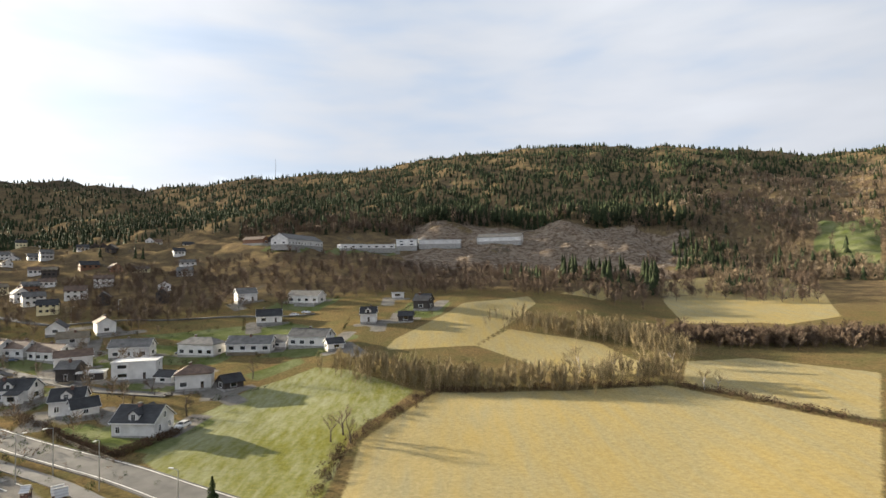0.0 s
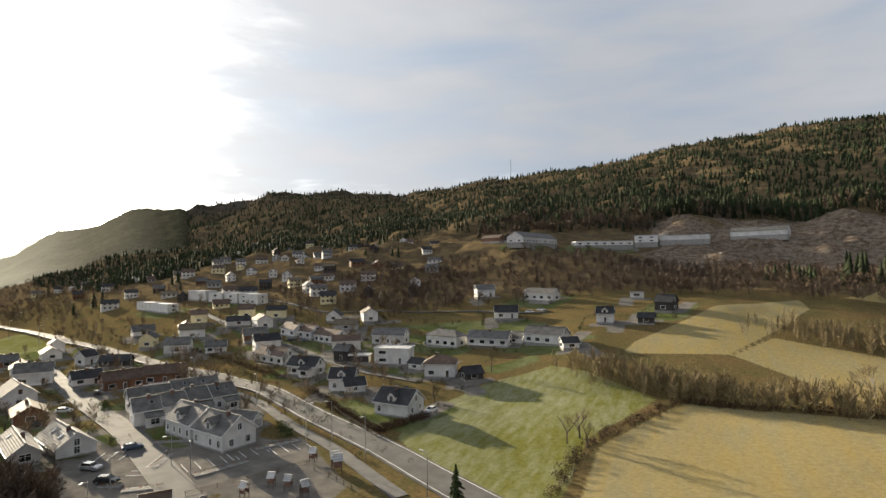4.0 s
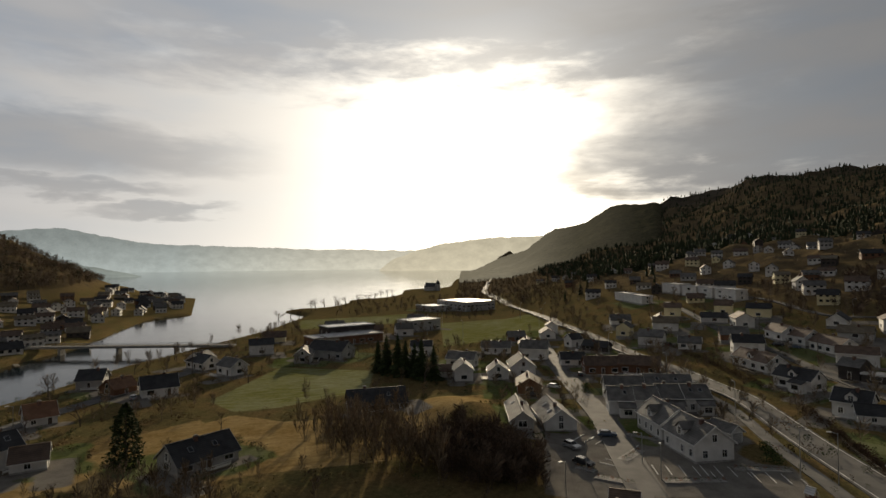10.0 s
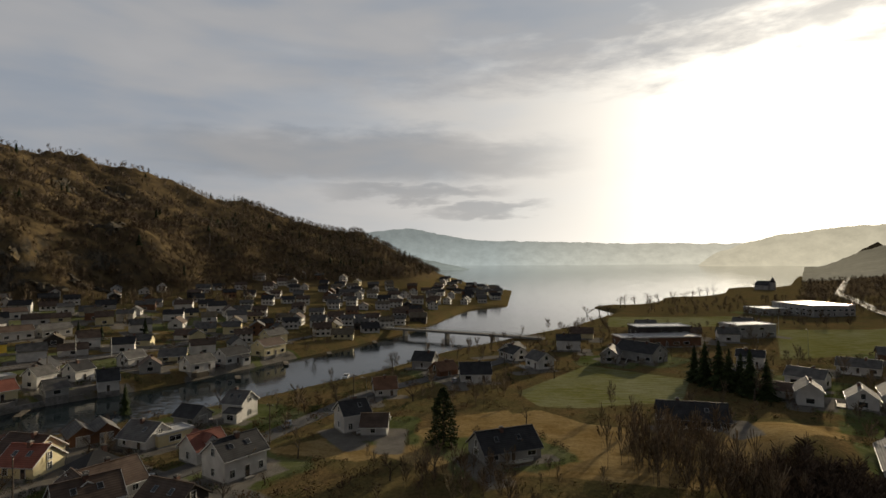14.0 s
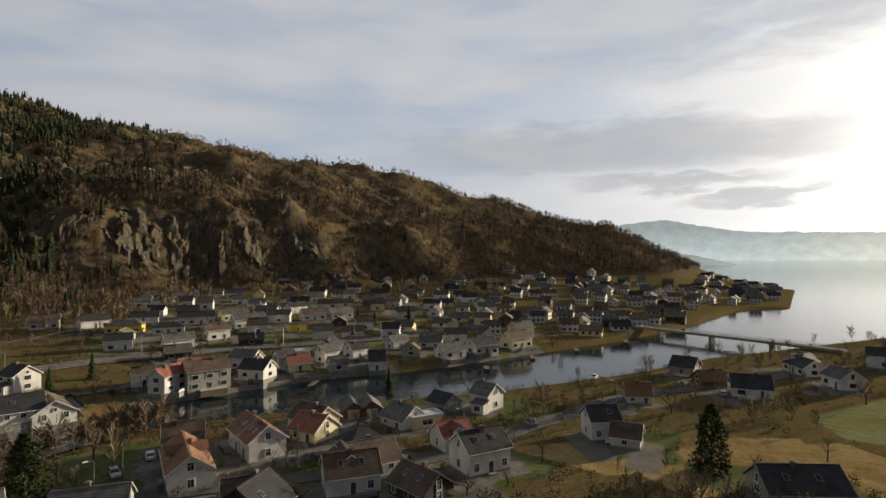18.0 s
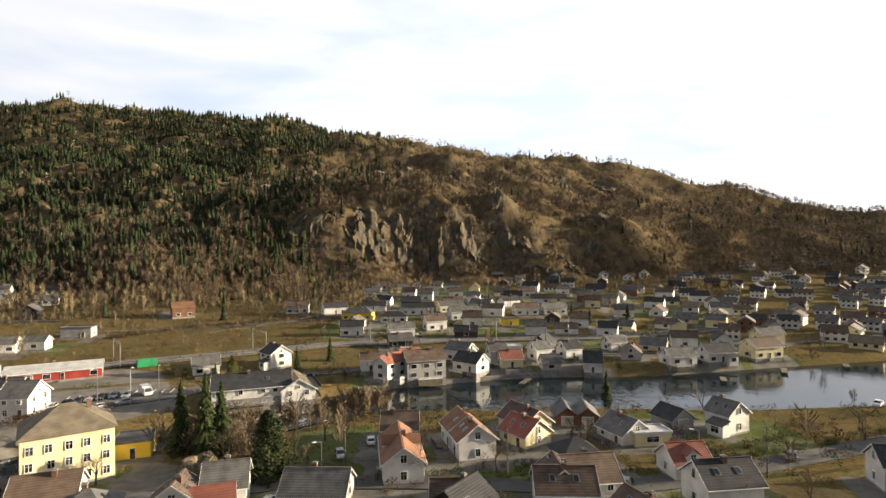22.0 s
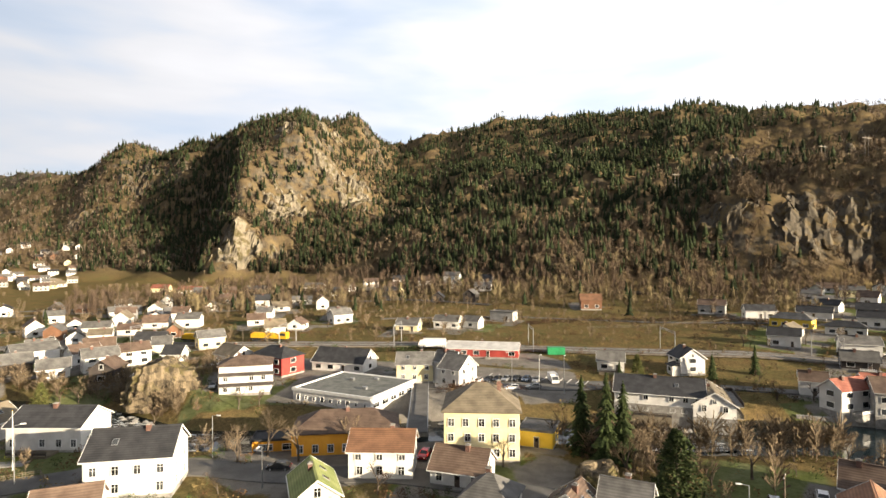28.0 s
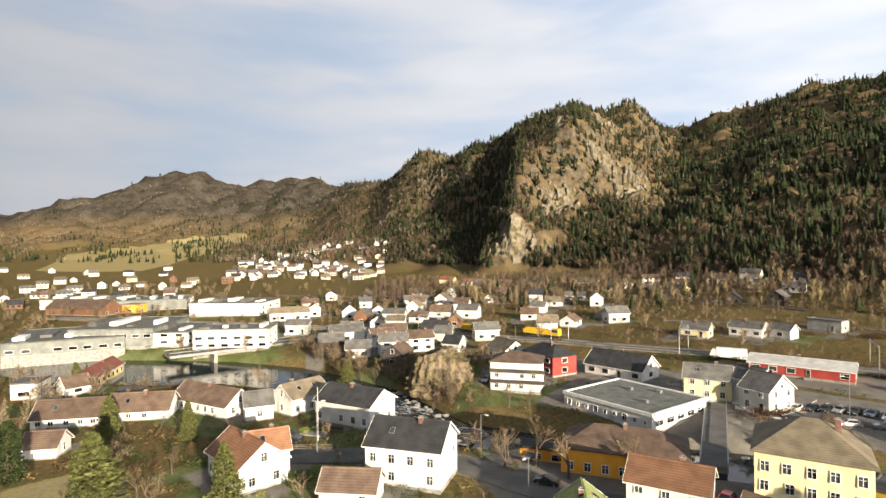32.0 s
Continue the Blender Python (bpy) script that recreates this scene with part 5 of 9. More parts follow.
house(-99.6, 107.6, 1, 6.0, 3.3, 2.6, 1.2, "gable", "white", "grey", 2)
house(-125.9, 80.7, 162, 14.8, 7.4, 2.3, 2.7, "gable", "white", "grey", 2)
house(-127.1, 71.8, 158, 16.7, 4.9, 2.3, 1.8, "gable", "grey", "grey", 2)
house(-183.2, 79.9, 163, 10.0, 6.1, 4.1, 2.2, "gable", "white", "grey", 1)
house(-205.3, 88.7, 50, 10.7, 6.6, 3.4, 2.2, "gable", "white", "grey", 1)
house(-189.2, 75.4, 68, 6.0, 4.9, 2.4, 1.8, "gable", "white", "brown", 1)
house(-228.7, 114.3, 59, 12.3, 6.6, 2.9, 2.2, "gable", "white", "grey", 1)
house(-180.5, 91.8, 158, 9.0, 6.6, 3.1, 2.4, "gable", "white", "grey", 1)
house(-182.7, 102.0, 160, 12.0, 8.2, 3.8, 3.0, "gable", "white", "slate", 1)
house(-226.3, 152.1, 94, 6.0, 5.7, 3.8, 2.1, "gable", "white", "slate", 1)
house(-209.1, 152.7, 30, 10.8, 5.7, 2.5, 1.9, "gable", "dark", "slate", 1)
house(-325.5, 109.4, 111, 22, 14, 6.2, 0.0, "flat", "grey", "metal", 1, "hall")
house(-450, 191, 107, 31, 40, 7.5, 0.0, "flat", "grey", "metal", 1, "hall")
house(-448, 160, 107, 18, 22, 4.5, 0.0, "flat", "grey", "metal", 1, "hall")
house(-288, 58, 105, 37, 13, 4.2, 0.0, "flat", "brown", "light", 1, "school")
house(-303, 62, 105, 26, 12, 7.4, 0.0, "flat", "dark", "metal", 1, "school")
house(-246.4, 45.1, 46, 17.3, 9.8, 3.8, 3.2, "gable", "grey", "slate", 1)
house(-223.9, 5.7, 34, 9.1, 6.6, 3.5, 2.4, "gable", "white", "grey", 1)
house(-240.4, -5.0, 33, 12.1, 6.6, 3.1, 2.4, "gable", "white", "slate", 1)
house(-240.5, 33.1, 166, 10.0, 6.6, 3.5, 2.4, "gable", "grey", "grey", 1)
house(-198.6, -15.2, 103, 10.0, 8.2, 2.9, 3.0, "gable", "white", "slate", 1)
house(-247.0, -6.1, 155, 10.3, 6.6, 3.1, 2.4, "gable", "white", "grey", 1)
house(-128.1, 0.5, 122, 12.6, 8.2, 2.3, 3.0, "gable", "grey", "slate", 2)
house(-156.5, 43.4, 85, 15.5, 8.2, 2.3, 3.0, "gable", "dark", "slate", 2)
house(-140.1, -37.1, 133, 6.6, 6.6, 4.4, 2.4, "gable", "white", "slate", 2)
house(-138.2, -30.7, 101, 6.0, 5.7, 2.3, 2.1, "gable", "white", "brown", 2)
house(-174.9, -39.6, 114, 6.6, 7.4, 2.4, 2.7, "gable", "white", "orange", 2)
house(-218.4, -37.0, 84, 7.7, 7.4, 3.2, 2.7, "gable", "grey", "slate", 1)
house(-205.4, -27.3, 136, 7.7, 6.6, 2.3, 2.4, "gable", "brown", "rust", 1)
house(-74.4, -90.5, 66, 15.5, 7, 3.8, 2.5, "gable", "white", "orange", 2, "dormer")
house(-82.6, -106.3, 150, 7.6, 7.4, 2.8, 2.7, "gable", "white", "brown", 2)
house(-89.3, -88.3, 72, 6.1, 7.4, 4.1, 2.7, "gable", "white", "orange", 2)
house(-91.4, -95.0, 73, 6.9, 7.4, 4.1, 2.7, "gable", "white", "orange", 2)
house(-102.8, -88.5, 94, 7.7, 7.4, 2.8, 2.7, "gable", "cream", "red", 2)
house(-106.5, -92.9, 87, 9.5, 7.4, 3.4, 2.7, "gable", "cream", "brown", 2)
house(-120.0, -94.4, 54, 8.0, 4.9, 2.4, 1.8, "gable", "brown", "grey", 2)
house(-123.6, -91.4, 52, 8.0, 4.9, 2.4, 1.8, "gable", "brown", "grey", 2)
house(-138.3, -78.7, 77, 6.9, 5.7, 2.3, 2.1, "gable", "grey", "slate", 2)
house(-121.6, -78.5, 80, 8.3, 7.4, 2.4, 2.7, "gable", "white", "grey", 2)
house(-123.5, -73.9, 155, 7.7, 4.9, 2.8, 0.0, "flat", "cream", "light", 2)
house(-145.0, -69.7, 84, 6.0, 6.6, 4.4, 2.4, "gable", "white", "grey", 2, "porch")
house(-102.9, -74.0, 158, 7.8, 7.4, 2.3, 2.7, "hip", "white", "slate", 2)
house(-96.0, -66.2, 156, 10.7, 8.2, 2.5, 3.0, "gable", "white", "brown", 2)
house(-90.1, -65.4, 59, 8.0, 5.7, 3.8, 2.1, "gable", "white", "brown", 2)
house(-88.6, -62.7, 145, 9.1, 7.4, 3.5, 2.7, "gable", "white", "brown", 2)
house(-115.6, -60.2, 155, 6.8, 6.6, 3.1, 2.4, "gable", "white", "red", 2, "dormer")
house(-109.3, -49.3, 155, 9.0, 7.4, 4.5, 2.7, "gable", "white", "slate", 2)
house(-92.5, -50.1, 79, 8.8, 6.6, 2.7, 2.4, "gable", "dark", "brown", 2)
house(-72.4, -67.4, 22, 8.1, 9.8, 2.3, 3.5, "gable", "dark", "slate", 2)
house(-72.7, -70.6, 147, 6.0, 6.6, 2.7, 2.4, "gable", "white", "brown", 2)
house(-56.9, -86.1, 145, 10.2, 7.4, 2.4, 2.7, "gable", "grey", "grey", 2)
house(-106.5, -173.8, 159, 6.3, 5.7, 4.2, 1.9, "gable", "white", "brown", 1)
house(-108.1, -161.7, 25, 10.0, 5.7, 5.5, 2.1, "gable", "white", "red", 1)
house(-119.1, -169.3, 176, 7.0, 6.6, 4.4, 2.4, "gable", "red", "red", 1)
house(-118.8, -158.6, 165, 12.9, 9, 6.2, 2.6, "gable", "grey", "brown", 1)
house(-141.0, -169.3, 108, 10.0, 6.6, 4.4, 2.4, "gable", "white", "grey", 1)
house(-135.7, -155.2, 108, 10.0, 7.4, 3.6, 2.7, "gable", "white", "slate", 1)
house(-149.8, -159.2, 159, 6.4, 6.6, 5.0, 2.2, "gable", "white", "grey", 1)
house(-150.3, -152.4, 158, 7.7, 7.4, 3.4, 2.4, "gable", "cream", "red", 1)
house(-161.0, -163.8, 155, 6.0, 6.6, 4.2, 0.0, "flat", "white", "light", 1)
house(-166.6, -154.8, 172, 6.7, 6.6, 4.4, 2.4, "gable", "white", "grey", 1)
house(-161.1, -143.6, 151, 6.2, 6.6, 2.7, 2.4, "gable", "grey", "grey", 1)
house(-178.2, -151.3, 170, 6.9, 6.6, 3.9, 2.4, "gable", "white", "slate", 1)
house(-173.2, -135.0, 136, 6.0, 8.2, 3.8, 3.0, "gable", "white", "slate", 1)
house(-203.1, -151.2, 166, 7.8, 6.6, 3.5, 2.4, "gable", "white", "grey", 1)
house(-203.3, -122.7, 159, 10.3, 7.4, 3.4, 2.4, "gable", "white", "grey", 1)
house(-218.8, -117.9, 160, 11.5, 7.6, 3.8, 2.5, "gable", "white", "slate", 1, "porch")
house(-239.5, -112.7, 162, 12.5, 8.0, 4.6, 2.5, "gable", "cream", "brown", 1)
house(-266.5, -124.7, 157, 11.0, 7.4, 4.9, 2.7, "gable", "cream", "grey", 1)
house(-119.9, -295.1, 156, 11.7, 6.6, 4.6, 2.2, "gable", "grey", "brown", 1)
house(-135.2, -281.1, 174, 12.3, 6.6, 3.8, 2.2, "gable", "white", "slate", 1)
house(-140.2, -260.7, 141, 15.1, 7.4, 3.8, 2.2, "hip", "yellow", "grey", 1)
house(-158.5, -281.1, 150, 13.2, 6.6, 2.9, 2.2, "gable", "white", "slate", 1)
house(-172.4, -296.2, 131, 9.1, 5.7, 3.4, 2.1, "gable", "white", "slate", 0)
house(-153.4, -247.2, 149, 13.1, 6.6, 3.4, 2.0, "hip", "white", "slate", 1)
house(-141.9, -218.1, 165, 11.3, 6.6, 4.2, 2.2, "gable", "white", "grey", 1)
house(-173.7, -259.1, 149, 17.2, 6.6, 4.2, 2.2, "gable", "white", "slate", 1)
house(-162.7, -223.3, 169, 9.8, 6.6, 4.6, 2.2, "gable", "white", "brown", 1)
house(-194.2, -258.6, 169, 14.1, 6.6, 3.8, 2.2, "gable", "cream", "grey", 1)
house(-189.0, -237.7, 165, 15.4, 7.4, 4.6, 2.4, "gable", "white", "grey", 1)
house(-211.6, -253.0, 122, 12.2, 6.6, 4.4, 2.4, "gable", "white", "grey", 1)
house(-233.7, -255.8, 177, 11.6, 6.6, 4.2, 2.2, "gable", "white", "slate", 0)
house(-200.5, -214.4, 157, 8.2, 5.7, 3.8, 0.0, "flat", "yellow", "grey", 1)
house(-225.9, -231.9, 157, 13.0, 6.6, 4.2, 2.2, "gable", "white", "brown", 1)
house(-258.9, -256.2, 137, 11.9, 6.6, 3.4, 2.2, "gable", "white", "brown", 0)
house(-270.2, -252.8, 145, 9.4, 5.7, 3.0, 2.1, "gable", "cream", "brown", 0)
house(-241.0, -226.3, 163, 13.3, 6.6, 3.8, 2.2, "gable", "grey", "grey", 1)
house(-65.1, -311.4, 2, 10.4, 7.4, 4.9, 2.7, "gable", "brown", "rust", 1)
house(19.7, -411.6, 168, 11.3, 6.6, 3.5, 2.4, "gable", "white", "grey", 0)
house(53.6, -366.9, 143, 16.5, 6.6, 3.5, 2.4, "gable", "cream", "grey", 0)
house(118.8, -399.9, 2, 13.9, 6.6, 3.8, 2.2, "gable", "white", "grey", 0)
house(62.5, -284.3, 12, 9.1, 6.6, 3.5, 2.4, "gable", "white", "grey", 1)
house(19.5, -253.5, 174, 9.8, 6.6, 3.1, 2.4, "gable", "cream", "grey", 1)
house(3.2, -261.8, 168, 11.4, 6.6, 3.4, 2.2, "gable", "white", "grey", 1)
house(-8.2, -262.7, 157, 7.4, 5.7, 3.4, 1.9, "gable", "white", "grey", 1)
house(-21.1, -285.2, 159, 11.7, 6.6, 4.2, 0.0, "flat", "grey", "grey", 1)
house(102.3, -287.6, 11, 7.7, 6.6, 3.4, 2.2, "gable", "white", "grey", 1)
house(157.6, -390.3, 169, 16.9, 6.6, 3.4, 2.2, "gable", "cream", "grey", 0)
house(-16.3, -209.2, 176, 24.8, 7.5, 3.1, 1.7, "gable", "red", "light", 1, "station")
house(-11.5, -172.1, 152, 7.1, 9, 5.2, 3.2, "gable", "white", "grey", 2)
house(-8.4, -175.4, 153, 6.7, 7.4, 6.3, 2.4, "gable", "white", "grey", 1)
house(-22.0, -121.8, 4, 13.8, 13, 9.0, 3.9, "hip", "cream", "tan", 2, "town")
house(-33.2, -127.6, 168, 6.6, 7.4, 3.4, 0.0, "flat", "yellow", "grey", 2)
house(5.0, -121.0, 14, 20, 11, 4.4, 3.0, "hip", "orange", "brown", 2, "town")
house(18.5, -119.5, 16, 9.7, 5.5, 2.9, 0.0, "flat", "orange", "slate", 2)
house(-5.7, -108.5, 5, 10.9, 7.4, 5.0, 2.4, "gable", "white", "rust", 2)
house(-19.9, -106.8, 168, 9.1, 7.4, 2.8, 2.7, "gable", "white", "brown", 2)
house(-25.2, -95.1, 165, 7.2, 8.2, 2.9, 3.0, "hip", "white", "grey", 2)
house(-36.8, -91.2, 67, 6.0, 7.4, 3.6, 2.7, "gable", "white", "brown", 2)
house(-41.2, -88.3, 169, 6.0, 6.6, 2.7, 2.4, "gable", "white", "red", 2)
house(-44.1, -92.7, 162, 6.5, 7.4, 4.1, 2.7, "gable", "white", "grey", 2)
house(2.2, -95.8, 117, 10.0, 6.6, 2.7, 2.4, "gable", "white", "green", 2)
house(26.5, -185.7, 169, 17.9, 9.8, 3.2, 3.5, "gable", "white", "slate", 1)
house(1.5, -175.5, 8, 10.5, 8, 5.4, 2.6, "gable", "cream", "grey", 2, "town")
house(46.2, -179.2, 155, 13.9, 9, 5.5, 2.7, "hip", "red", "slate", 1)
house(45.0, -157.0, 21, 13, 9.5, 7.6, 1.9, "hip", "white", "brown", 2, "balcony")
house(64.6, -185.8, 149, 11.8, 7.4, 4.1, 2.7, "gable", "white", "tan", 1)
house(89.5, -213.6, 44, 9.6, 6.6, 4.4, 2.4, "gable", "cream", "grey", 1)
house(102.2, -203.1, 29, 6.3, 6.6, 3.5, 2.4, "gable", "cream", "grey", 1)
house(88.1, -189.7, 10, 6.3, 6.6, 3.1, 2.4, "gable", "white", "slate", 1)
house(103.8, -174.0, 47, 9.9, 7.4, 5.0, 2.4, "gable", "white", "grey", 1)
house(118.7, -184.4, 62, 9.1, 7.4, 4.2, 2.4, "gable", "white", "brown", 1)
house(113.4, -166.6, 42, 8.4, 7.4, 3.4, 2.4, "gable", "white", "grey", 1)
house(99.1, -183.5, 53, 9.0, 6.6, 5.0, 2.2, "gable", "white", "brown", 1)
house(140.2, -186.7, 58, 13.9, 7.4, 4.2, 2.4, "gable", "white", "grey", 1)
house(150.9, -200.8, 32, 8.9, 6.6, 2.7, 2.4, "gable", "white", "grey", 1)
house(206.7, -211.5, 58, 19.6, 7.4, 4.2, 2.4, "gable", "white", "tan", 1)
house(192.3, -299.4, 44, 16.1, 6.6, 2.7, 2.4, "gable", "white", "grey", 0)
house(57.7, -274.7, 44, 9.7, 6.6, 4.4, 2.4, "gable", "white", "grey", 1)
house(260.8, -430.4, 5, 14.5, 6.6, 3.5, 2.4, "gable", "cream", "red", 0)
house(222.8, -411.8, 2, 18.8, 6.6, 3.4, 2.2, "gable", "white", "red", 0)
house(32.7, -96.8, 18, 12.8, 9.5, 6.3, 3.2, "gable", "white", "slate", 2, "town porch")
house(34.5, -84.5, 29, 8.4, 5.7, 2.6, 2.1, "gable", "white", "brown", 2)
house(61.5, -112.6, 7, 14.5, 9.5, 4.8, 2.6, "gable", "white", "slate", 2, "town")
house(79.5, -112.5, 87, 10.7, 7.4, 4.1, 2.7, "gable", "white", "tan", 2)
house(83.1, -103.0, 60, 6.0, 6.6, 3.5, 2.4, "gable", "white", "grey", 2)
house(97.3, -100.5, 6, 19.3, 8.2, 2.9, 3.0, "gable", "white", "brown", 2)
house(106.4, -88.8, 44, 13.3, 8.2, 2.3, 3.0, "gable", "white", "brown", 2)
house(114.2, -77.2, 47, 13.7, 8.2, 2.3, 3.0, "gable", "white", "brown", 2)
house(54.8, -80.4, 170, 12.0, 8.2, 4.2, 3.0, "gable", "white", "orange", 2)
house(55.0, -84.9, 60, 6.0, 6.6, 4.4, 2.4, "gable", "white", "orange", 2)
house(95.6, -65.5, 46, 6.0, 5.7, 2.3, 2.1, "gable", "white", "brown", 2)
house(144.4, -88.6, 90, 6.0, 6.6, 2.3, 2.4, "gable", "white", "brown", 1)
house(161.2, -100.6, 137, 29.0, 6.6, 3.4, 2.2, "gable", "yellow", "red", 1)
house(148.7, -80.2, 50, 6.0, 8.2, 4.2, 0.0, "flat", "white", "grey", 1)
house(168.6, -155.2, 40, 28.0, 16, 7.4, 0.0, "flat", "white", "felt", 1, "works")
house(227.0, -120.1, 61, 38.7, 40, 4.6, 0.0, "flat", "steel", "felt", 1, "works")
house(220.3, -140.5, 41, 31.7, 40, 7.0, 0.0, "flat", "steel", "felt", 1, "works")
house(201.2, -150.3, 38, 17.6, 30, 5.2, 0.0, "flat", "white", "felt", 1, "works")
house(371.8, -187.2, 33, 51.1, 30, 6.0, 0.0, "flat", "white", "felt", 0, "works")
house(335.0, -207.0, 56, 40.6, 30, 6.0, 0.0, "flat", "steel", "felt", 0, "works")
house(258.0, -215.4, 31, 40.1, 30, 7.0, 0.0, "flat", "white", "felt", 0, "works")
house(320.3, -187.9, 32, 9.8, 9.8, 5.0, 0.0, "flat", "orange", "grey", 0)
house(338.0, -167.3, 21, 40.9, 14, 4.0, 4.6, "gable", "brown", "brown", 0, "works")

SPOTS = [(o.location.x, o.location.y) for o in scene.collection.objects if o.type == "EMPTY"]


def scattered_houses(count, bearings, distances, heights, seed, gap=15, store=None, turn_spread=14, roofs=("grey", "brown", "slate", "grey", "slate", "tan", "brown"), walls=("white",) * 8 + ("cream", "grey", "dark", "brown")):
    """More houses of the village, spread over a slope and set along its contours."""
    rnd = random.Random(seed)
    made = tries = 0
    while made < count and tries < count * 40:
        tries += 1
        a = rnd.uniform(*bearings)
        d = distances[0] + (distances[1] - distances[0]) * math.sqrt(rnd.random()) if distances[0] < 200 else rnd.uniform(*distances)
        x, y = -math.sin(radians(a)) * d, math.cos(radians(a)) * d
        z = float(land(x, y))
        if not heights[0] < z < heights[1] or any((x - p) ** 2 + (y - q) ** 2 < gap * gap for p, q in SPOTS):
            continue
        b, w = near_line(x, y, RIVER)
        if b < w + 9 or near_line(x, y, tuple((*p, 0) for p in MAIN_ROAD))[0] < 12:
            continue
        if float(cover(np.array([x]), np.array([y]), GREEN_FIELDS + STRAW_FIELDS)[0]) > 0.1:
            continue
        SPOTS.append((x, y))
        low = rnd.random() < 0.45
        wd = rnd.uniform(6.2, 7.6)
        e = rnd.uniform(2.6, 3.1) if low else rnd.uniform(4.0, 4.9)
        spec = (round(a + rnd.choice((0, 0, 90)) + rnd.uniform(-turn_spread, turn_spread)), rnd.uniform(8, 11.5), wd, e, wd * rnd.uniform(0.27, 0.4))
        if store is None:
            house(x, y, *spec, "gable", rnd.choice(walls), rnd.choice(roofs), 1 if d < 260 else 0)
        else:
            far_house(store, x, y, *spec, rnd.choice(walls), rnd.choice(roofs))
        made += 1


MAIN_ROAD = ((-1350, 640), (-671, 308), (-430, 229), (-339, 201), (-248, 176), (-168, 152), (-122, 139), (-90, 121), (-60, 106), (-44, 96), (-8, 74), (40, 30), (120, -30))
FAR = ([], [], [])
scattered_houses(60, (118, 152), (238, 420), (3, 18), 12)
scattered_houses(30, (194, 224), (200, 430), (4, 16), 17, 16)
scattered_houses(16, (206, 218), (165, 320), (3, 12), 29, 14)
scattered_houses(10, (58, 92), (230, 420), (2.5, 8), 19, 18)
scattered_houses(80, (24, 60), (330, 760), (15, 68), 11, 15, FAR)
scattered_houses(30, (118, 152), (400, 540), (3, 24), 22, 15, FAR)
scattered_houses(100, (100, 118), (300, 640), (2.6, 30), 13, 13, FAR)
scattered_houses(46, (94.3, 101), (480, 860), (1.5, 20), 14, 14, FAR)
scattered_houses(22, (30, 62), (150, 330), (3, 16), 23, 17)
scattered_houses(110, (219, 234), (590, 920), (6, 52), 15, 13, FAR, 14, ("grey", "slate", "tan", "grey", "brown"))
scattered_houses(45, (236, 256), (420, 900), (4, 40), 16, 18, FAR)
scattered_houses(12, (176, 194), (330, 440), (12, 26), 18, 18, FAR)
finish_far_houses(FAR)
make_ground()

# ---- trees ----
def spruce_crown(seed, tiers, spikes):
    """A spruce of height 1: uneven whorls of drooping boughs, each hung with small needle sprays."""
    rnd = random.Random(seed)
    verts, faces = [], []
    for i in range(tiers):
        f = (i + rnd.uniform(-0.4, 0.4)) / (tiers - 1)
        z = 0.07 + 0.90 * f
        reach = (0.20 * max(0.0, 1 - f) ** 0.8 + 0.010) * rnd.uniform(0.7, 1.15)
        turn = rnd.uniform(0, 6.28)
        for k in range(spikes):
            if rnd.random() < 0.14:
                continue
            a = turn + 6.283 * (k + rnd.uniform(-0.4, 0.4)) / spikes
            r = reach * rnd.uniform(0.5, 1.25)
            c, s = math.cos(a), math.sin(a)
            droop = rnd.uniform(0.35, 0.75)
            for q in (0.35, 0.6, 0.82, 1.0):
                x, h = r * q, z - droop * r * q ** 1.6 + 0.012
                w = (0.30 * r + 0.008) * (1.15 - 0.6 * q) * rnd.uniform(0.7, 1.3)
                n = len(verts)
                verts += [(c * (x - 0.30 * r), s * (x - 0.30 * r), h + 0.02 + 0.04 * r), (c * x - s * w, s * x + c * w, h - rnd.uniform(0.2, 0.7) * w), (c * (x + 0.14 * r), s * (x + 0.14 * r), h - 0.10 * r),
                          (c * x + s * w, s * x - c * w, h - rnd.uniform(0.2, 0.7) * w)]
                faces += [(n, n + 1, n + 2), (n, n + 2, n + 3)]
    return np.array(verts), faces


def far_spruce(seed):
    rnd = random.Random(seed)
    verts, faces = [], []
    for i in range(4):
        f = i / 3.4
        top, low, r = 1.0 - 0.0 * f if i == 3 else 0.42 + 0.24 * i, 0.06 + 0.21 * i, 0.17 * (1 - f * 0.82) + 0.02
        n, turn = len(verts), rnd.uniform(0, 6)
        verts.append((0, 0, top))
        for k in range(6):
            a = turn + k * math.pi / 3
            q = r * (1.2 if k % 2 else 0.62) * rnd.uniform(0.8, 1.15)
            verts.append((math.cos(a) * q, math.sin(a) * q, low - (0.05 if k % 2 else -0.03)))
        faces += [(n, n + 1 + k, n + 1 + (k + 1) % 6) for k in range(6)]
    return np.array(verts), faces


def far_pine(seed):
    rnd = random.Random(seed)
    verts, faces = [(-.02, 0, 0), (.02, 0, 0), (0, 0, .8)], [(0, 1, 2)]
    for i in range(26):
        a, q, z = rnd.uniform(0, 6.28), 0.17 * math.sqrt(rnd.random()), rnd.uniform(0.45, 1.0)
        q *= 1.2 - 0.8 * abs(z - 0.65)
        n, s = len(verts), rnd.uniform(0.05, 0.10)
        for k in range(3):
            verts.append((math.cos(a) * q + rnd.uniform(-s, s), math.sin(a) * q + rnd.uniform(-s, s), z + rnd.uniform(-s, s) * 0.8))
        faces.append((n, n + 1, n + 2))
    return np.array(verts), faces


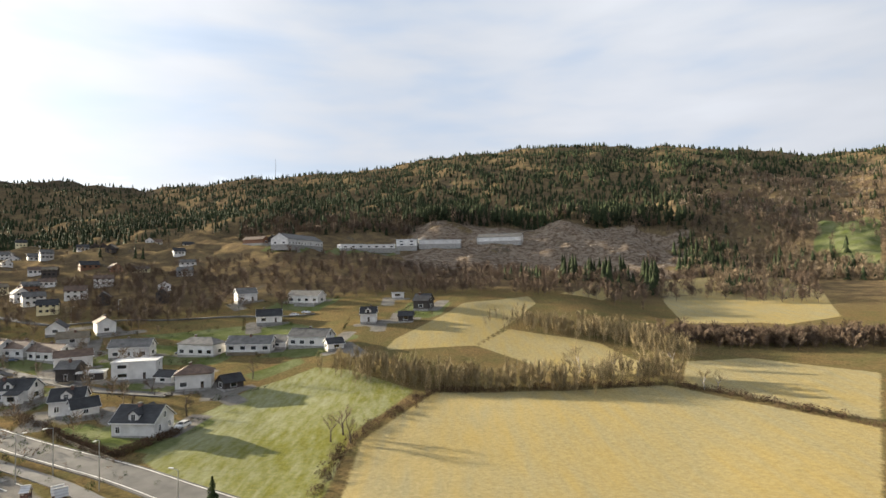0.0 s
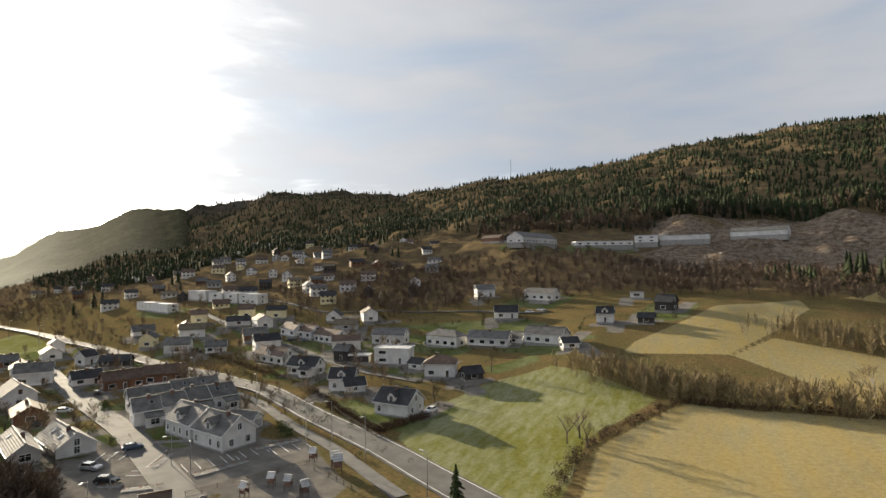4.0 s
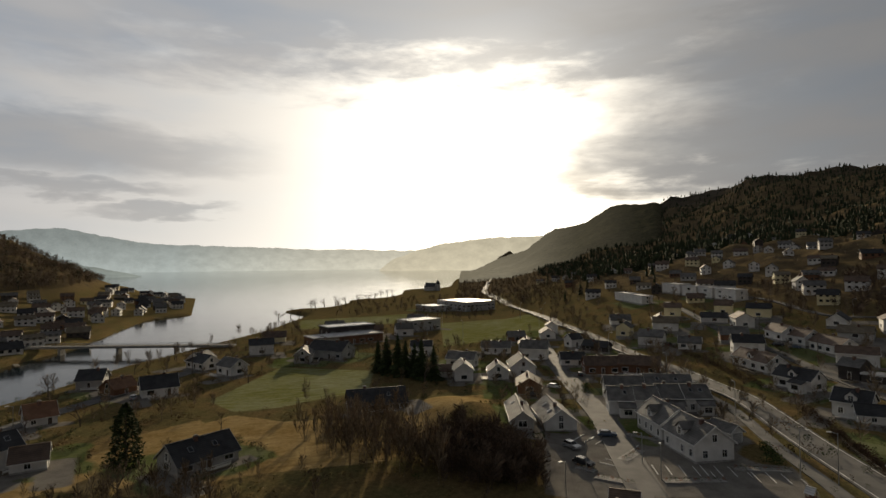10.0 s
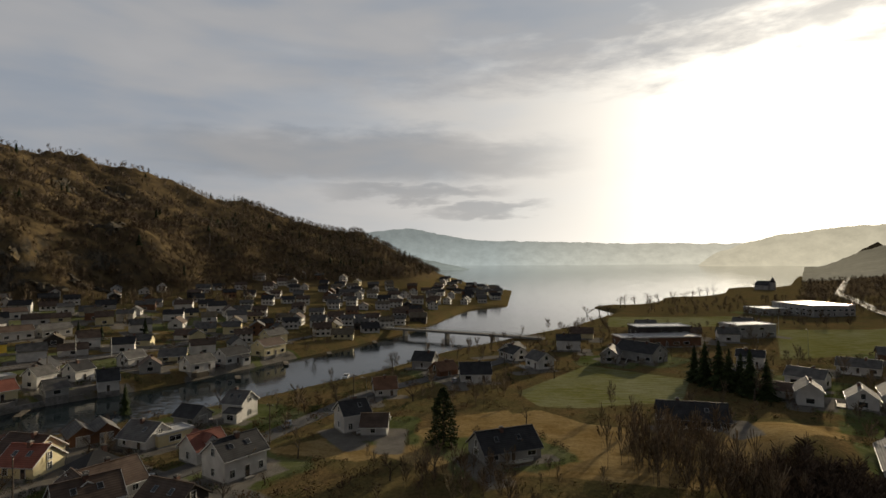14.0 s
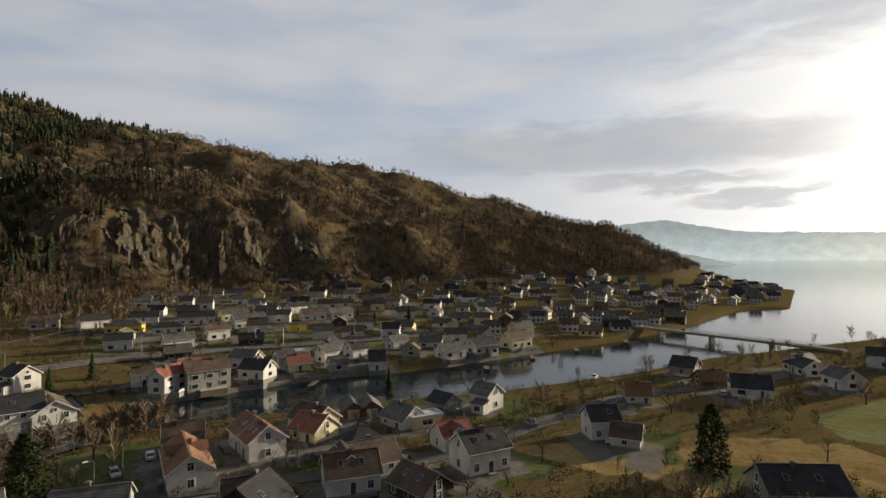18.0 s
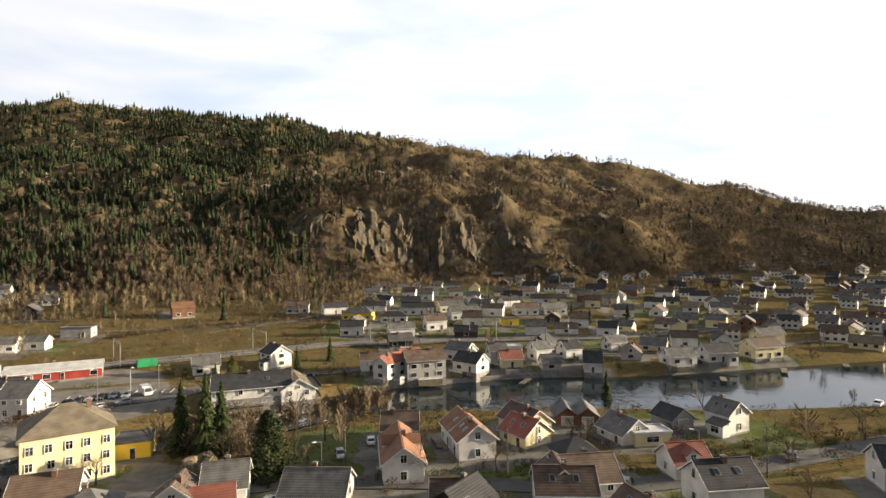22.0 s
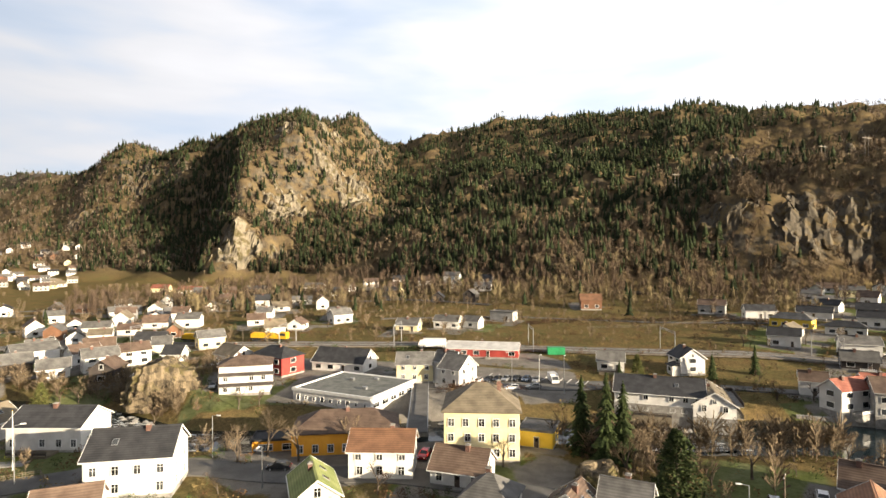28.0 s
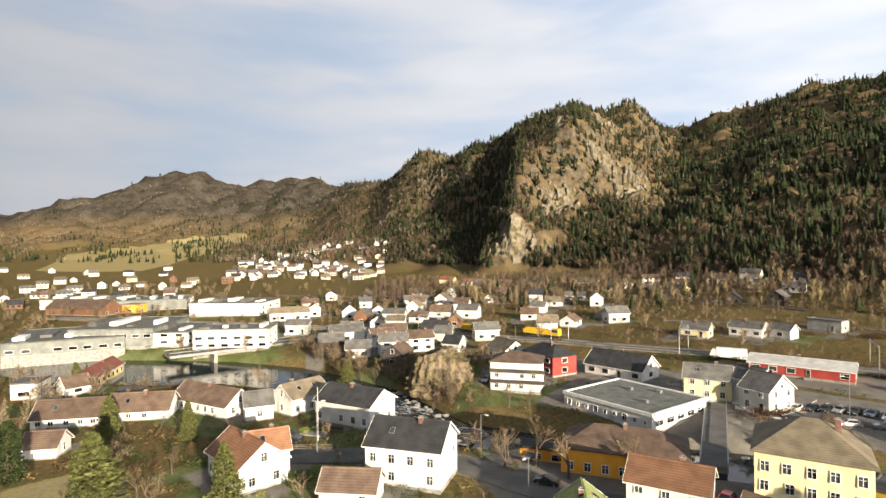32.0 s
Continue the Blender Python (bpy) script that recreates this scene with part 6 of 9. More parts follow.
def far_bare(seed, twigs=34, width=0.012):
    """A leafless tree of height 1: a stem and a fan of thin twigs."""
    rnd = random.Random(seed)
    verts, faces = [(-.014, 0, 0), (.014, 0, 0), (0, .014, 0), (0, 0, .85)], [(0, 1, 3), (1, 2, 3), (2, 0, 3)]
    for i in range(twigs):
        z0 = rnd.uniform(0.18, 0.72)
        a, out, up = rnd.uniform(0, 6.28), rnd.uniform(0.08, 0.26), rnd.uniform(0.12, 0.32)
        c, s = math.cos(a), math.sin(a)
        x, y, z = c * out, s * out, min(z0 + up, 1.0)
        n = len(verts)
        w = width * rnd.uniform(0.7, 1.6)
        q = rnd.uniform(0, 0.6)
        verts += [(c * out * q * 0.3, s * out * q * 0.3, z0), (x - s * w, y + c * w, z), (x + s * w, y - c * w, z - rnd.uniform(0, 0.05))]
        faces.append((n, n + 1, n + 2))
    return np.array(verts), faces


def bush(seed, leaves=40, size=0.16):
    """A shrub of height 1, of many small leaf or twig pieces."""
    rnd = random.Random(seed)
    verts, faces = [], []
    for i in range(leaves):
        a, z = rnd.uniform(0, 6.28), rnd.random()
        q = 0.62 * math.sqrt(rnd.random()) * math.sqrt(max(0.05, 1 - (z * 1.0 - 0.35) ** 2 * 1.9))
        n = len(verts)
        for k in range(3):
            verts.append((math.cos(a) * q + rnd.uniform(-size, size), math.sin(a) * q + rnd.uniform(-size, size), max(0, z * 0.92 + rnd.uniform(-size, size) * 1.2)))
        faces.append((n, n + 1, n + 2))
    return np.array(verts), faces


def spread(name, kinds, places, material, label, category, rnd):
    """Joins many plants, given as (x, y, height, width), into one object of stuff."""
    all_v, all_f, base = [], [], 0
    for i, (x, y, h, wide) in enumerate(places):
        v, f = kinds[rnd.randrange(len(kinds))]
        a = rnd.uniform(0, 6.28)
        c, s = math.cos(a), math.sin(a)
        z = float(PLACED_Z[i]) if PLACED_Z is not None else 0
        k = h * wide
        lean = rnd.uniform(-0.03, 0.03) * h
        all_v.append(np.stack([(v[:, 0] * c - v[:, 1] * s) * k + x + lean * v[:, 2], (v[:, 0] * s + v[:, 1] * c) * k + y, v[:, 2] * h + z - 0.02 * h], -1))
        all_f.append(np.array(f) + base)
        base += len(v)
    v, f = np.concatenate(all_v).astype(np.float32), np.concatenate(all_f).astype(np.int32)
    me = bpy.data.meshes.new(name)
    me.vertices.add(len(v))
    me.vertices.foreach_set("co", v.ravel())
    me.loops.add(f.size)
    me.loops.foreach_set("vertex_index", f.ravel())
    me.polygons.add(len(f))
    me.polygons.foreach_set("loop_start", np.arange(0, f.size, 3, dtype=np.int32))
    me.update(calc_edges=True)
    me.materials.append(material)
    return tagged(new(name, me), label, category, kind="stuff")


PLACED_Z = None


def plant(name, kinds, places, material, label, category, seed):
    global PLACED_Z
    if not places:
        return
    p = np.array(places)
    dry = land(p[:, 0], p[:, 1]) > 0.7
    if category == "forest":
        dry &= ~on_rock(p[:, 0], p[:, 1]) & (cover(p[:, 0], p[:, 1], GREEN_FIELDS + LAWNS[:2]) < 0.4)
    if category in ("shrubs", "hedge"):
        dry &= cover(p[:, 0], p[:, 1], PAVED) < 0.5
    if name in ("garden_shrubs", "garden_bushes", "rail_scrub", "rough_tussocks", "bramble_clumps", "valley_saplings"):
        dry &= cover(p[:, 0], p[:, 1], GREEN_FIELDS + STRAW_FIELDS) < 0.4
    places = [q for q, ok in zip(places, dry) if ok]
    p = p[dry]
    PLACED_Z = land(p[:, 0], p[:, 1])
    spread(name, kinds, places, material, label, category, random.Random(seed))


ROCK_FACES = [(239, -629, 95, 111), (185, -710, 64, 130), (250, -522, 69, 43), (292, -744, 45, 101), (271, -866, 67, 64), (223, -721, 54, 38), (212, -537, 27, 30)]
FAR_CLIFFS = [(599, -858, 75, 200), (514, -822, 61, 96), (621, -764, 65, 69)]
CRAGS = [(-161, -432, 21, 20), (-100, -360, 12, 16), (-202, -521, 23, 40), (-176, -435, 49, 42), (-215, -418, 57, 43), (-249, -416, 27, 42), (-270, -406, 33, 32), (-301, -394, 44, 23), (-316, -564, 38, 79),
         (-528, -512, 38, 84), (-335, -410, 38, 32), (-586, -498, 45, 61), (-356, -348, 46, 14), (-386, -340, 50, 22), (-351, -530, 82, 67), (-340, -381, 49, 18), (-230, -604, 40, 66), (-200, -515, 23, 27),
         (-225, -434, 46, 28), (-398, -445, 40, 33), (-445, -379, 46, 44)]


def rock_frame(x, y):
    """The way out of the hillside, towards the valley, and the way along it."""
    k = math.hypot(x + 20, y)
    out = (-(x + 20) / k, -y / k)
    return out, (-out[1], out[0])


def on_rock(px, py):
    hit = np.zeros(np.shape(px), bool)
    for x, y, wide, run in ROCK_FACES + CRAGS:
        out, along = rock_frame(x, y)
        u, v = ((px - x) * along[0] + (py - y) * along[1]) / wide * 2, ((px - x) * out[0] + (py - y) * out[1]) / run * 2
        hit |= u * u + v * v < 0.55
    return hit


def rock_face(name, x, y, wide, run, jut, material, label, seed):
    """Bare rock breaking out of a hillside: tilted slabs and ledges, ragged where it dives into the ground."""
    r = np.random.RandomState(seed)
    out, along = rock_frame(x, y)
    wide, run = wide * 0.82, run * 0.82
    nu, nv = int(min(70, max(14, wide / 1.5))), int(min(70, max(12, run / 1.5)))
    u, v = np.meshgrid(np.linspace(-1, 1, nu), np.linspace(-1, 1, nv), indexing="ij")
    u, v = u + r.uniform(-0.5, 0.5, u.shape) / nu, v + r.uniform(-0.5, 0.5, v.shape) / nv
    a, b = u * wide / 2, v * run / 2
    k = max(10, int(wide * run / 45))
    ca, cb = r.uniform(-wide / 2, wide / 2, k), r.uniform(-run / 2, run / 2, k)
    own = np.argmin((1.5 * (a[..., None] - ca)) ** 2 + (b[..., None] - cb) ** 2, -1)
    slab = r.uniform(0, jut, k)[own] + r.uniform(-0.3, 0.3, k)[own] * (a - ca[own]) + r.uniform(-0.25, 0.25, k)[own] * (b - cb[own])
    edge = np.clip((1.0 - (np.abs(u) ** 2.4 + np.abs(v) ** 2.4) ** 0.42 + r.uniform(-0.3, 0.25, k)[own]) * 2.4, 0, 1)
    off = edge * (1.0 + slab + r.uniform(-0.3, 0.3, u.shape)) - (1 - edge) * 4.0
    px, py = x + along[0] * a - out[0] * b, y + along[1] * a - out[1] * b
    z = land(px, py) + 0.35 * off
    verts = np.stack([px + out[0] * 0.85 * off, py + out[1] * 0.85 * off, z], -1).reshape(-1, 3)
    i, j = np.meshgrid(np.arange(nu - 1), np.arange(nv - 1), indexing="ij")
    p = (i * nv + j).ravel()
    faces = np.concatenate([np.stack([p, p + nv, p + nv + 1], -1), np.stack([p, p + nv + 1, p + 1], -1)])
    tagged(sheet(name, verts.tolist(), faces.tolist(), material, False), label, "rock", "bare rocks of the hillside")


def face_material(name, crack_tone, dark, light, moss):
    n = Nodes(name, 0.95, 0, 0.2)
    streak, slab = n.noise(0.32, 8, 0.7, (1.0, 1.0, 0.28)), n.noise(0.07, 5, 0.6, (1.0, 1.0, 0.5))
    base = n.mix(n.ramp(slab, (0.36, 0.0), (0.62, 1.0)), dark, light)
    base = n.mix(n.ramp(streak, (0.36, 1.0), (0.47, 0.0)), base, crack_tone)
    base = n.mix(n.ramp(n.noise(0.11, 7, 0.7), (0.50, 0.0), (0.58, 1.0)), base, moss)
    n.colour(base)
    n.bump(streak, 0.9, 0.8)
    return n.m


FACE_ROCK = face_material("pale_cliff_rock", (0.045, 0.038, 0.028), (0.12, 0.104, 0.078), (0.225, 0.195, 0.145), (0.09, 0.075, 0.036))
# The same rock in darker, greyer tones, for crags and far cliffs.
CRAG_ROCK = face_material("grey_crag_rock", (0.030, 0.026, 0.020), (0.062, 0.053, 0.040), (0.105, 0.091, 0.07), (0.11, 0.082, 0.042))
for i, q in enumerate(ROCK_FACES):
    rock_face("rock_outcrop", *q, 4.0, FACE_ROCK, "pale bare rock face with dark cracks on a wooded summit", 100 + i)
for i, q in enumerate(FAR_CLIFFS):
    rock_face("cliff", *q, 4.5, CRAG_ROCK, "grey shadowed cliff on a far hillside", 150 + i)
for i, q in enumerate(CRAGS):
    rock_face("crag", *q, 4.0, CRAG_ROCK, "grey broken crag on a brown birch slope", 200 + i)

SPRUCES, PINES = [far_spruce(i) for i in range(8)], [far_pine(i) for i in range(5)]
BARES_FAR = [far_bare(i + 80, 20, 0.026) for i in range(8)]
BARES = [far_bare(i, 46, 0.011) for i in range(8)]
BUSHES, HEDGES = [bush(i) for i in range(6)], [bush(i + 20, 60, 0.10) for i in range(5)]
BARES_FINE = [far_bare(i + 40, 90, 0.006) for i in range(6)]


def forests():
    rnd = random.Random(5)
    np_rnd = np.random.RandomState(5)
    n = 82000
    a = np_rnd.uniform(-60, 256, n)
    d = 330 * np.exp(np_rnd.uniform(0, 1.62, n))
    d = np.where(((a > 42) & (a < 68)) | (a > 214), d * 1.55, d)
    x, y = -np.sin(np.radians(a)) * d, np.cos(np.radians(a)) * d
    z = land(x, y)
    step = 4.0
    gx, gy = (land(x + step, y) - z) / step, (land(x, y + step) - z) / step
    steep = np.hypot(gx, gy)
    patch = waves(x * 1.1 + 300, y * 1.1, 190) + 0.5 * waves(y, x, 60)
    clear = ((a > -23) & (a < 2) & (d > 430) & (d < 582)) | ((a > 2) & (a < 20) & (d > 400) & (d < 560))
    clear |= (a > -26) & (a < 24) & (d < 432)
    wild = (z > 22) & ~clear & (steep < 1.5)
    wild &= ~((a > 20) & (a < 62) & (d < 640 - (a - 40) * 3))
    wild &= ~((a > 236) & (d < 1500) & (patch < 0.2))
    wild &= ~((a > 60) & (a < 104) & (z < 40))
    wild &= ~((a > -60) & (a < -30) & (d < 430))
    wild &= ~((a > 49) & (a < 69) & (d > 1150))
    spruce, bare, larch, pine = [], [], [], []
    for i in np.nonzero(wild)[0]:
        az, dist, u = a[i], d[i], np_rnd.rand()
        if az < 62:
            kind = "bare" if az + 5 * patch[i] < -25 and dist < 950 + 150 * patch[i] else "spruce"
            if kind == "spruce" and 2 < az < 22 and dist < 640:
                kind = "larch" if u < 0.75 else "spruce"
            if kind == "bare" and u < 0.12:
                kind = "spruce"
        elif az < 150:
            kind = "spruce" if (patch[i] > 0.85 and u < 0.6) or (z[i] > 190 and u < 0.25) else "bare"
            if steep[i] > 1.15 and u < 0.7:
                continue
        elif az < 192:
            lim = -0.55 + 0.010 * abs(az - 172) - 0.0012 * (dist - 700)
            kind = "spruce" if patch[i] > lim and u < 0.92 else "bare"
            if dist < 540 + 70 * patch[i] and u < 0.7:
                kind = "bare"
        elif az < 218:
            kind = "spruce" if (z[i] > 190 or patch[i] > 0.1) and u < 0.85 else "bare"
            if steep[i] > 1.0 and 197 < az < 207 and u < 0.4:
                continue
        else:
            kind = "spruce" if patch[i] > 0.15 and u < 0.8 else "bare"
        h = np_rnd.uniform(6.5, 12.5) if kind == "spruce" else np_rnd.uniform(5, 9.5)
        if az < 62 and kind == "spruce":
            h *= 0.88
        if kind == "larch":
            h = np_rnd.uniform(8, 13)
        if kind == "spruce" and az > 100 and u < 0.36:
            pine.append((x[i], y[i], h * 0.85, 1.5))
        else:
            {"spruce": spruce, "bare": bare, "larch": larch}[kind].append((x[i], y[i], h, np_rnd.uniform(1.1, 1.65)))
    rnd.shuffle(spruce), rnd.shuffle(bare)
    plant("spruce_forest", SPRUCES, spruce[:27000], NEEDLES, "dense dark spruce forest on the hillsides", "forest", 1)
    near = [q for q in bare if math.hypot(q[0], q[1]) < 620]
    far = [q for q in bare if math.hypot(q[0], q[1]) >= 620]
    plant("far_birch_wood", BARES_FAR, far[:15000], TWIGS_FAR_LIT, "distant leafless brown birch wood on rocky slopes", "forest", 9)
    plant("birch_wood", BARES, near[:7000], TWIGS, "leafless brown birch wood on rocky slopes", "forest", 2)
    plant("larch_wood", BARES, larch[:3000], TWIGS_RED, "leafless reddish larch stand below the spruces", "forest", 3)
    plant("pine_wood", PINES, pine[:8000], NEEDLES_PINE, "scattered pines on rocky ridges", "forest", 4)


forests()


def band(line, count, wide, low, high, seed, width=1.0):
    """Places along a line, spread to both sides."""
    rnd = random.Random(seed)
    cuts = [math.dist(p, q) for p, q in zip(line, line[1:])]
    out = []
    for _ in range(count):
        s = rnd.uniform(0, sum(cuts))
        for (p, q), c in zip(zip(line, line[1:]), cuts):
            if s <= c:
                break
            s -= c
        f = min(s / c, 1)
        out.append((p[0] + (q[0] - p[0]) * f + rnd.gauss(0, wide), p[1] + (q[1] - p[1]) * f + rnd.gauss(0, wide), rnd.uniform(low, high), width * rnd.uniform(0.8, 1.3)))
    return out


def polar_patch(count, bearings, distances, low, high, seed, width=1.0):
    rnd = random.Random(seed)
    out = []
    while len(out) < count:
        a, d = radians(rnd.uniform(*bearings)), rnd.uniform(*distances)
        x, y = -math.sin(a) * d, math.cos(a) * d
        if any((x - p) ** 2 + (y - q) ** 2 < 90 for p, q in SPOTS):
            continue
        out.append((x, y, rnd.uniform(low, high), width * rnd.uniform(0.8, 1.3)))
    return out


plant("field_edge_thicket", BARES + BARES_FINE[:3], band(((-34, 181), (-15, 170), (11, 160), (33, 155), (62, 157)), 380, 3.2, 3.0, 9.0, 1, 0.6)
      + band(((28, 226), (46, 216), (66, 208), (73, 178)), 300, 5, 3.5, 9.0, 2, 0.6), TWIGS_PALE, "pale leafless saplings and scrub along a field edge", "shrubs", 1)
plant("brown_thicket", BARES_FINE, band(((85, 212), (101, 197), (130, 190), (150, 188)), 420, 5, 3.5, 7, 3, 1.2) + polar_patch(900, (-20, 34), (285, 430), 5, 9, 4, 1.1)
      + polar_patch(260, (-34, -20), (330, 500), 5, 9, 5, 1.1) + polar_patch(150, (20, 40), (300, 420), 4, 8, 6), TWIGS_RED, "reddish-brown leafless brushwood on the slope below a clear-cut", "shrubs", 2)
plant("knoll_scrub", BARES_FINE, band(((-116, 49), (-108, 53), (-99, 55)), 430, 4.6, 3.0, 6.8, 7, 1.1), TWIGS_RED, "dense dark leafless scrub on a grassy knoll", "shrubs", 3)
plant("knoll_saplings", BARES, band(((-132, 24), (-120, 32), (-108, 42)), 80, 4, 7, 12, 8, 0.5) + band(((-146, 40), (-134, 36)), 24, 4, 6, 9, 83, 0.7) + band(((-120, -2), (-112, -20), (-105, 12)), 70, 7, 3, 7, 9, 0.7), TWIGS, "thin leafless saplings on rough grass", "shrubs", 4)
plant("boundary_hedge", HEDGES, band(((-22, 95), (-22, 116), (-18, 129), (-3, 160), (62, 152), (73, 141), (91, 115)), 420, 0.9, 0.8, 2.0, 10), HEDGE, "brown bramble growth along an old stone wall", "shrubs", 5)
plant("garden_hedge", HEDGES, band(((-93, 131), (-68, 115), (-62, 131)), 190, 0.5, 1.4, 2.0, 11) + band(((-205, 182), (-120, 150), (-96, 135)), 160, 0.7, 1.0, 1.8, 12), HEDGE, "clipped brown beech hedge round a lawn", "hedge", 6)
plant("river_scrub", BARES_FINE, band(((30, -126), (10, -136), (-30, -139), (-60, -131), (-80, -131)), 150, 3, 3, 8, 13) + band(((56, -140), (70, -143), (80, -150)), 90, 2.5, 3, 7, 14) + band(((78, -160), (90, -155), (60, -166)), 80, 4, 3, 6, 44) + band(((90, -150), (110, -158), (140, -166)), 80, 3, 3, 6, 45)
      + band(((58, -136), (66, -138.5), (75, -142), (79, -152)), 70, 1.6, 4, 8, 68, 0.9) + band(((-46, -127), (-62, -129), (-80, -129), (-96, -132)), 110, 3.0, 5, 9, 15) + band(((40, -120), (28, -119), (14, -129), (0, -131)), 60, 1.8, 4, 8, 66) + band(((-40, -126), (-52, -116), (-56, -108)), 40, 2.5, 3, 7, 67), TWIGS, "leafless brown alders along the rapids", "shrubs", 7)
plant("rail_scrub", BARES_FINE, polar_patch(230, (150, 200), (232, 335), 0.8, 2.8, 16, 1.2) + polar_patch(190, (196, 232), (240, 600), 3, 8, 17) + polar_patch(420, (118, 152), (420, 540), 4, 9, 18)
      + polar_patch(300, (62, 96), (180, 440), 2, 6, 30) + polar_patch(350, (232, 256), (110, 620), 2.5, 8, 31) + polar_patch(300, (26, 62), (150, 600), 2.5, 7, 32), TWIGS, "leafless brown bushes and young birches between the houses", "shrubs", 8)
LOGS = [(np.array([(-.5, -.03, .02), (.5, -.03, .02), (.5, .03, .06), (-.5, .03, .06), (0, -.5, .03), (.04, .5, .03), (-.04, .5, .1)]), [(0, 1, 2), (0, 2, 3), (4, 5, 6)])]
plant("felled_debris", LOGS, polar_patch(1500, (-24, 4), (432, 575), 1.5, 5, 43, 1.0), BARK_PALE, "grey branches and stumps strewn over a clear-cut", "felling debris", 15)
plant("slope_scrub", BARES_FINE, polar_patch(900, (150, 206), (326, 410), 2.5, 7, 91, 1.1) + polar_patch(420, (150, 196), (276, 330), 0.9, 2.6, 95, 1.5) + polar_patch(150, (196, 222), (300, 420), 2.5, 6, 92, 1.0), TWIGS, "brown leafless scrub between the houses above the railway", "shrubs", 31)
plant("slope_birches", BARES, polar_patch(260, (150, 210), (326, 410), 6, 12.5, 93, 0.8), TWIGS_PALE, "pale leafless birches between the houses above the railway", "trees", 32)
plant("slope_spruces", SPRUCES, polar_patch(46, (156, 212), (330, 420), 6, 12, 94, 1.1), NEEDLES, "small dark spruces between the houses above the railway", "trees", 33)
plant("foot_wood", BARES, polar_patch(1100, (146, 218), (352, 480), 7, 12.5, 46, 0.7), TWIGS_RED, "leafless birches at the foot of the wooded hill", "forest", 16)
def hill_places(count, bearings, distances, low, high, seed, width=1.0):
    """Places on the hillside above the valley floor."""
    r = np.random.RandomState(seed)
    a, d = r.uniform(*bearings, count), r.uniform(*distances, count)
    x, y = -np.sin(np.radians(a)) * d, np.cos(np.radians(a)) * d
    ok = land(x, y) > 22
    return [(p, q, r.uniform(low, high), width * r.uniform(0.8, 1.3)) for p, q in zip(x[ok], y[ok])]


plant("summit_birch_wood", BARES_FAR, hill_places(6500, (191, 236), (520, 1350), 6, 11, 61, 1.2) + hill_places(2600, (118, 160), (440, 760), 5, 9, 65, 1.1), TWIGS_RED, "leafless birch wood round a bare rock summit", "forest", 18)
plant("summit_spruces", SPRUCES, hill_places(2600, (191, 214), (520, 1100), 7, 13, 62, 1.2) + hill_places(900, (214, 240), (800, 2100), 9, 15, 63, 1.1) + hill_places(1300, (205.5, 219), (640, 1350), 8, 13, 86, 1.05) + hill_places(2600, (158, 191), (440, 1080), 8, 13.5, 64, 1.3) + hill_places(200, (150, 194), (380, 480), 9, 15, 85, 1.0), NEEDLES, "scattered spruces round a bare rock summit", "forest", 19)
plant("lakeside_wood", BARES, polar_patch(800, (54, 68), (480, 1120), 5, 9, 41, 1.2) + polar_patch(160, (66, 80), (420, 620), 4, 8, 42), TWIGS, "leafless woodland along the lake shore", "forest", 14)
plant("garden_shrubs", HEDGES, polar_patch(520, (100, 190), (95, 250), 0.7, 2.0, 19) + polar_patch(420, (190, 256), (60, 300), 0.7, 2.2, 20) + polar_patch(300, (100, 150), (250, 560), 1, 2.6, 21)
      + polar_patch(300, (22, 70), (110, 330), 0.8, 2.0, 22), EVERGREEN, "small evergreen garden shrubs among the houses", "shrubs", 9)
plant("garden_bushes", HEDGES, polar_patch(900, (100, 190), (95, 330), 0.8, 2.6, 23) + polar_patch(420, (190, 256), (60, 320), 0.8, 2.4, 24) + polar_patch(260, (22, 96), (110, 330), 0.8, 2.2, 25), HEDGE, "leafless brown garden bushes among the houses", "shrubs", 10)
plant("hillside_spruces", SPRUCES, polar_patch(34, (-21, -12), (345, 445), 11, 19, 26) + polar_patch(26, (-36, -20), (430, 540), 9, 16, 27) + polar_patch(10, (-10, -6), (335, 360), 9, 14, 28)
      + polar_patch(30, (28, 60), (420, 760), 8, 14, 29) + polar_patch(26, (100, 230), (300, 430), 7, 12, 33), NEEDLES, "scattered dark spruces on open slopes", "trees", 11)


def tall_spruce(seed):
    """A forest-edge spruce of height 1: a long bare stem and a high narrow crown."""
    v, f = far_spruce(seed)
    v = v * np.array((0.62, 0.62, 0.56)) + np.array((0, 0, 0.44))
    n = len(v)
    stem = np.array([(-.013, 0, 0), (.013, 0, 0), (0, .013, 0), (0, 0, .8)])
    return np.concatenate([v, stem]), f + [(n, n + 1, n + 3), (n + 1, n + 2, n + 3), (n + 2, n, n + 3)]


TALL_SPRUCES = [tall_spruce(i + 30) for i in range(6)]
TUSSOCKS = [bush(i + 90, 16, 0.22) for i in range(8)]
plant("edge_spruces", TALL_SPRUCES, polar_patch(420, (-24, 4), (580, 612), 14, 21, 71, 0.9) + polar_patch(160, (4, 30), (585, 640), 11, 17, 72, 0.9), NEEDLES, "tall bare-stemmed spruces at the edge of a clear-cut", "trees", 21)
plant("edge_larches", BARES, polar_patch(90, (-24, 12), (560, 600), 14, 20, 73, 0.55) + polar_patch(500, (-44, -24), (540, 900), 8, 14, 74, 0.9), TWIGS_RED, "reddish leafless larches below the spruces", "trees", 22)
plant("cape_wood", BARES, hill_places(2600, (97, 120), (560, 1000), 6, 11, 75, 1.1), TWIGS, "leafless brown woodland on the cape", "forest", 23)
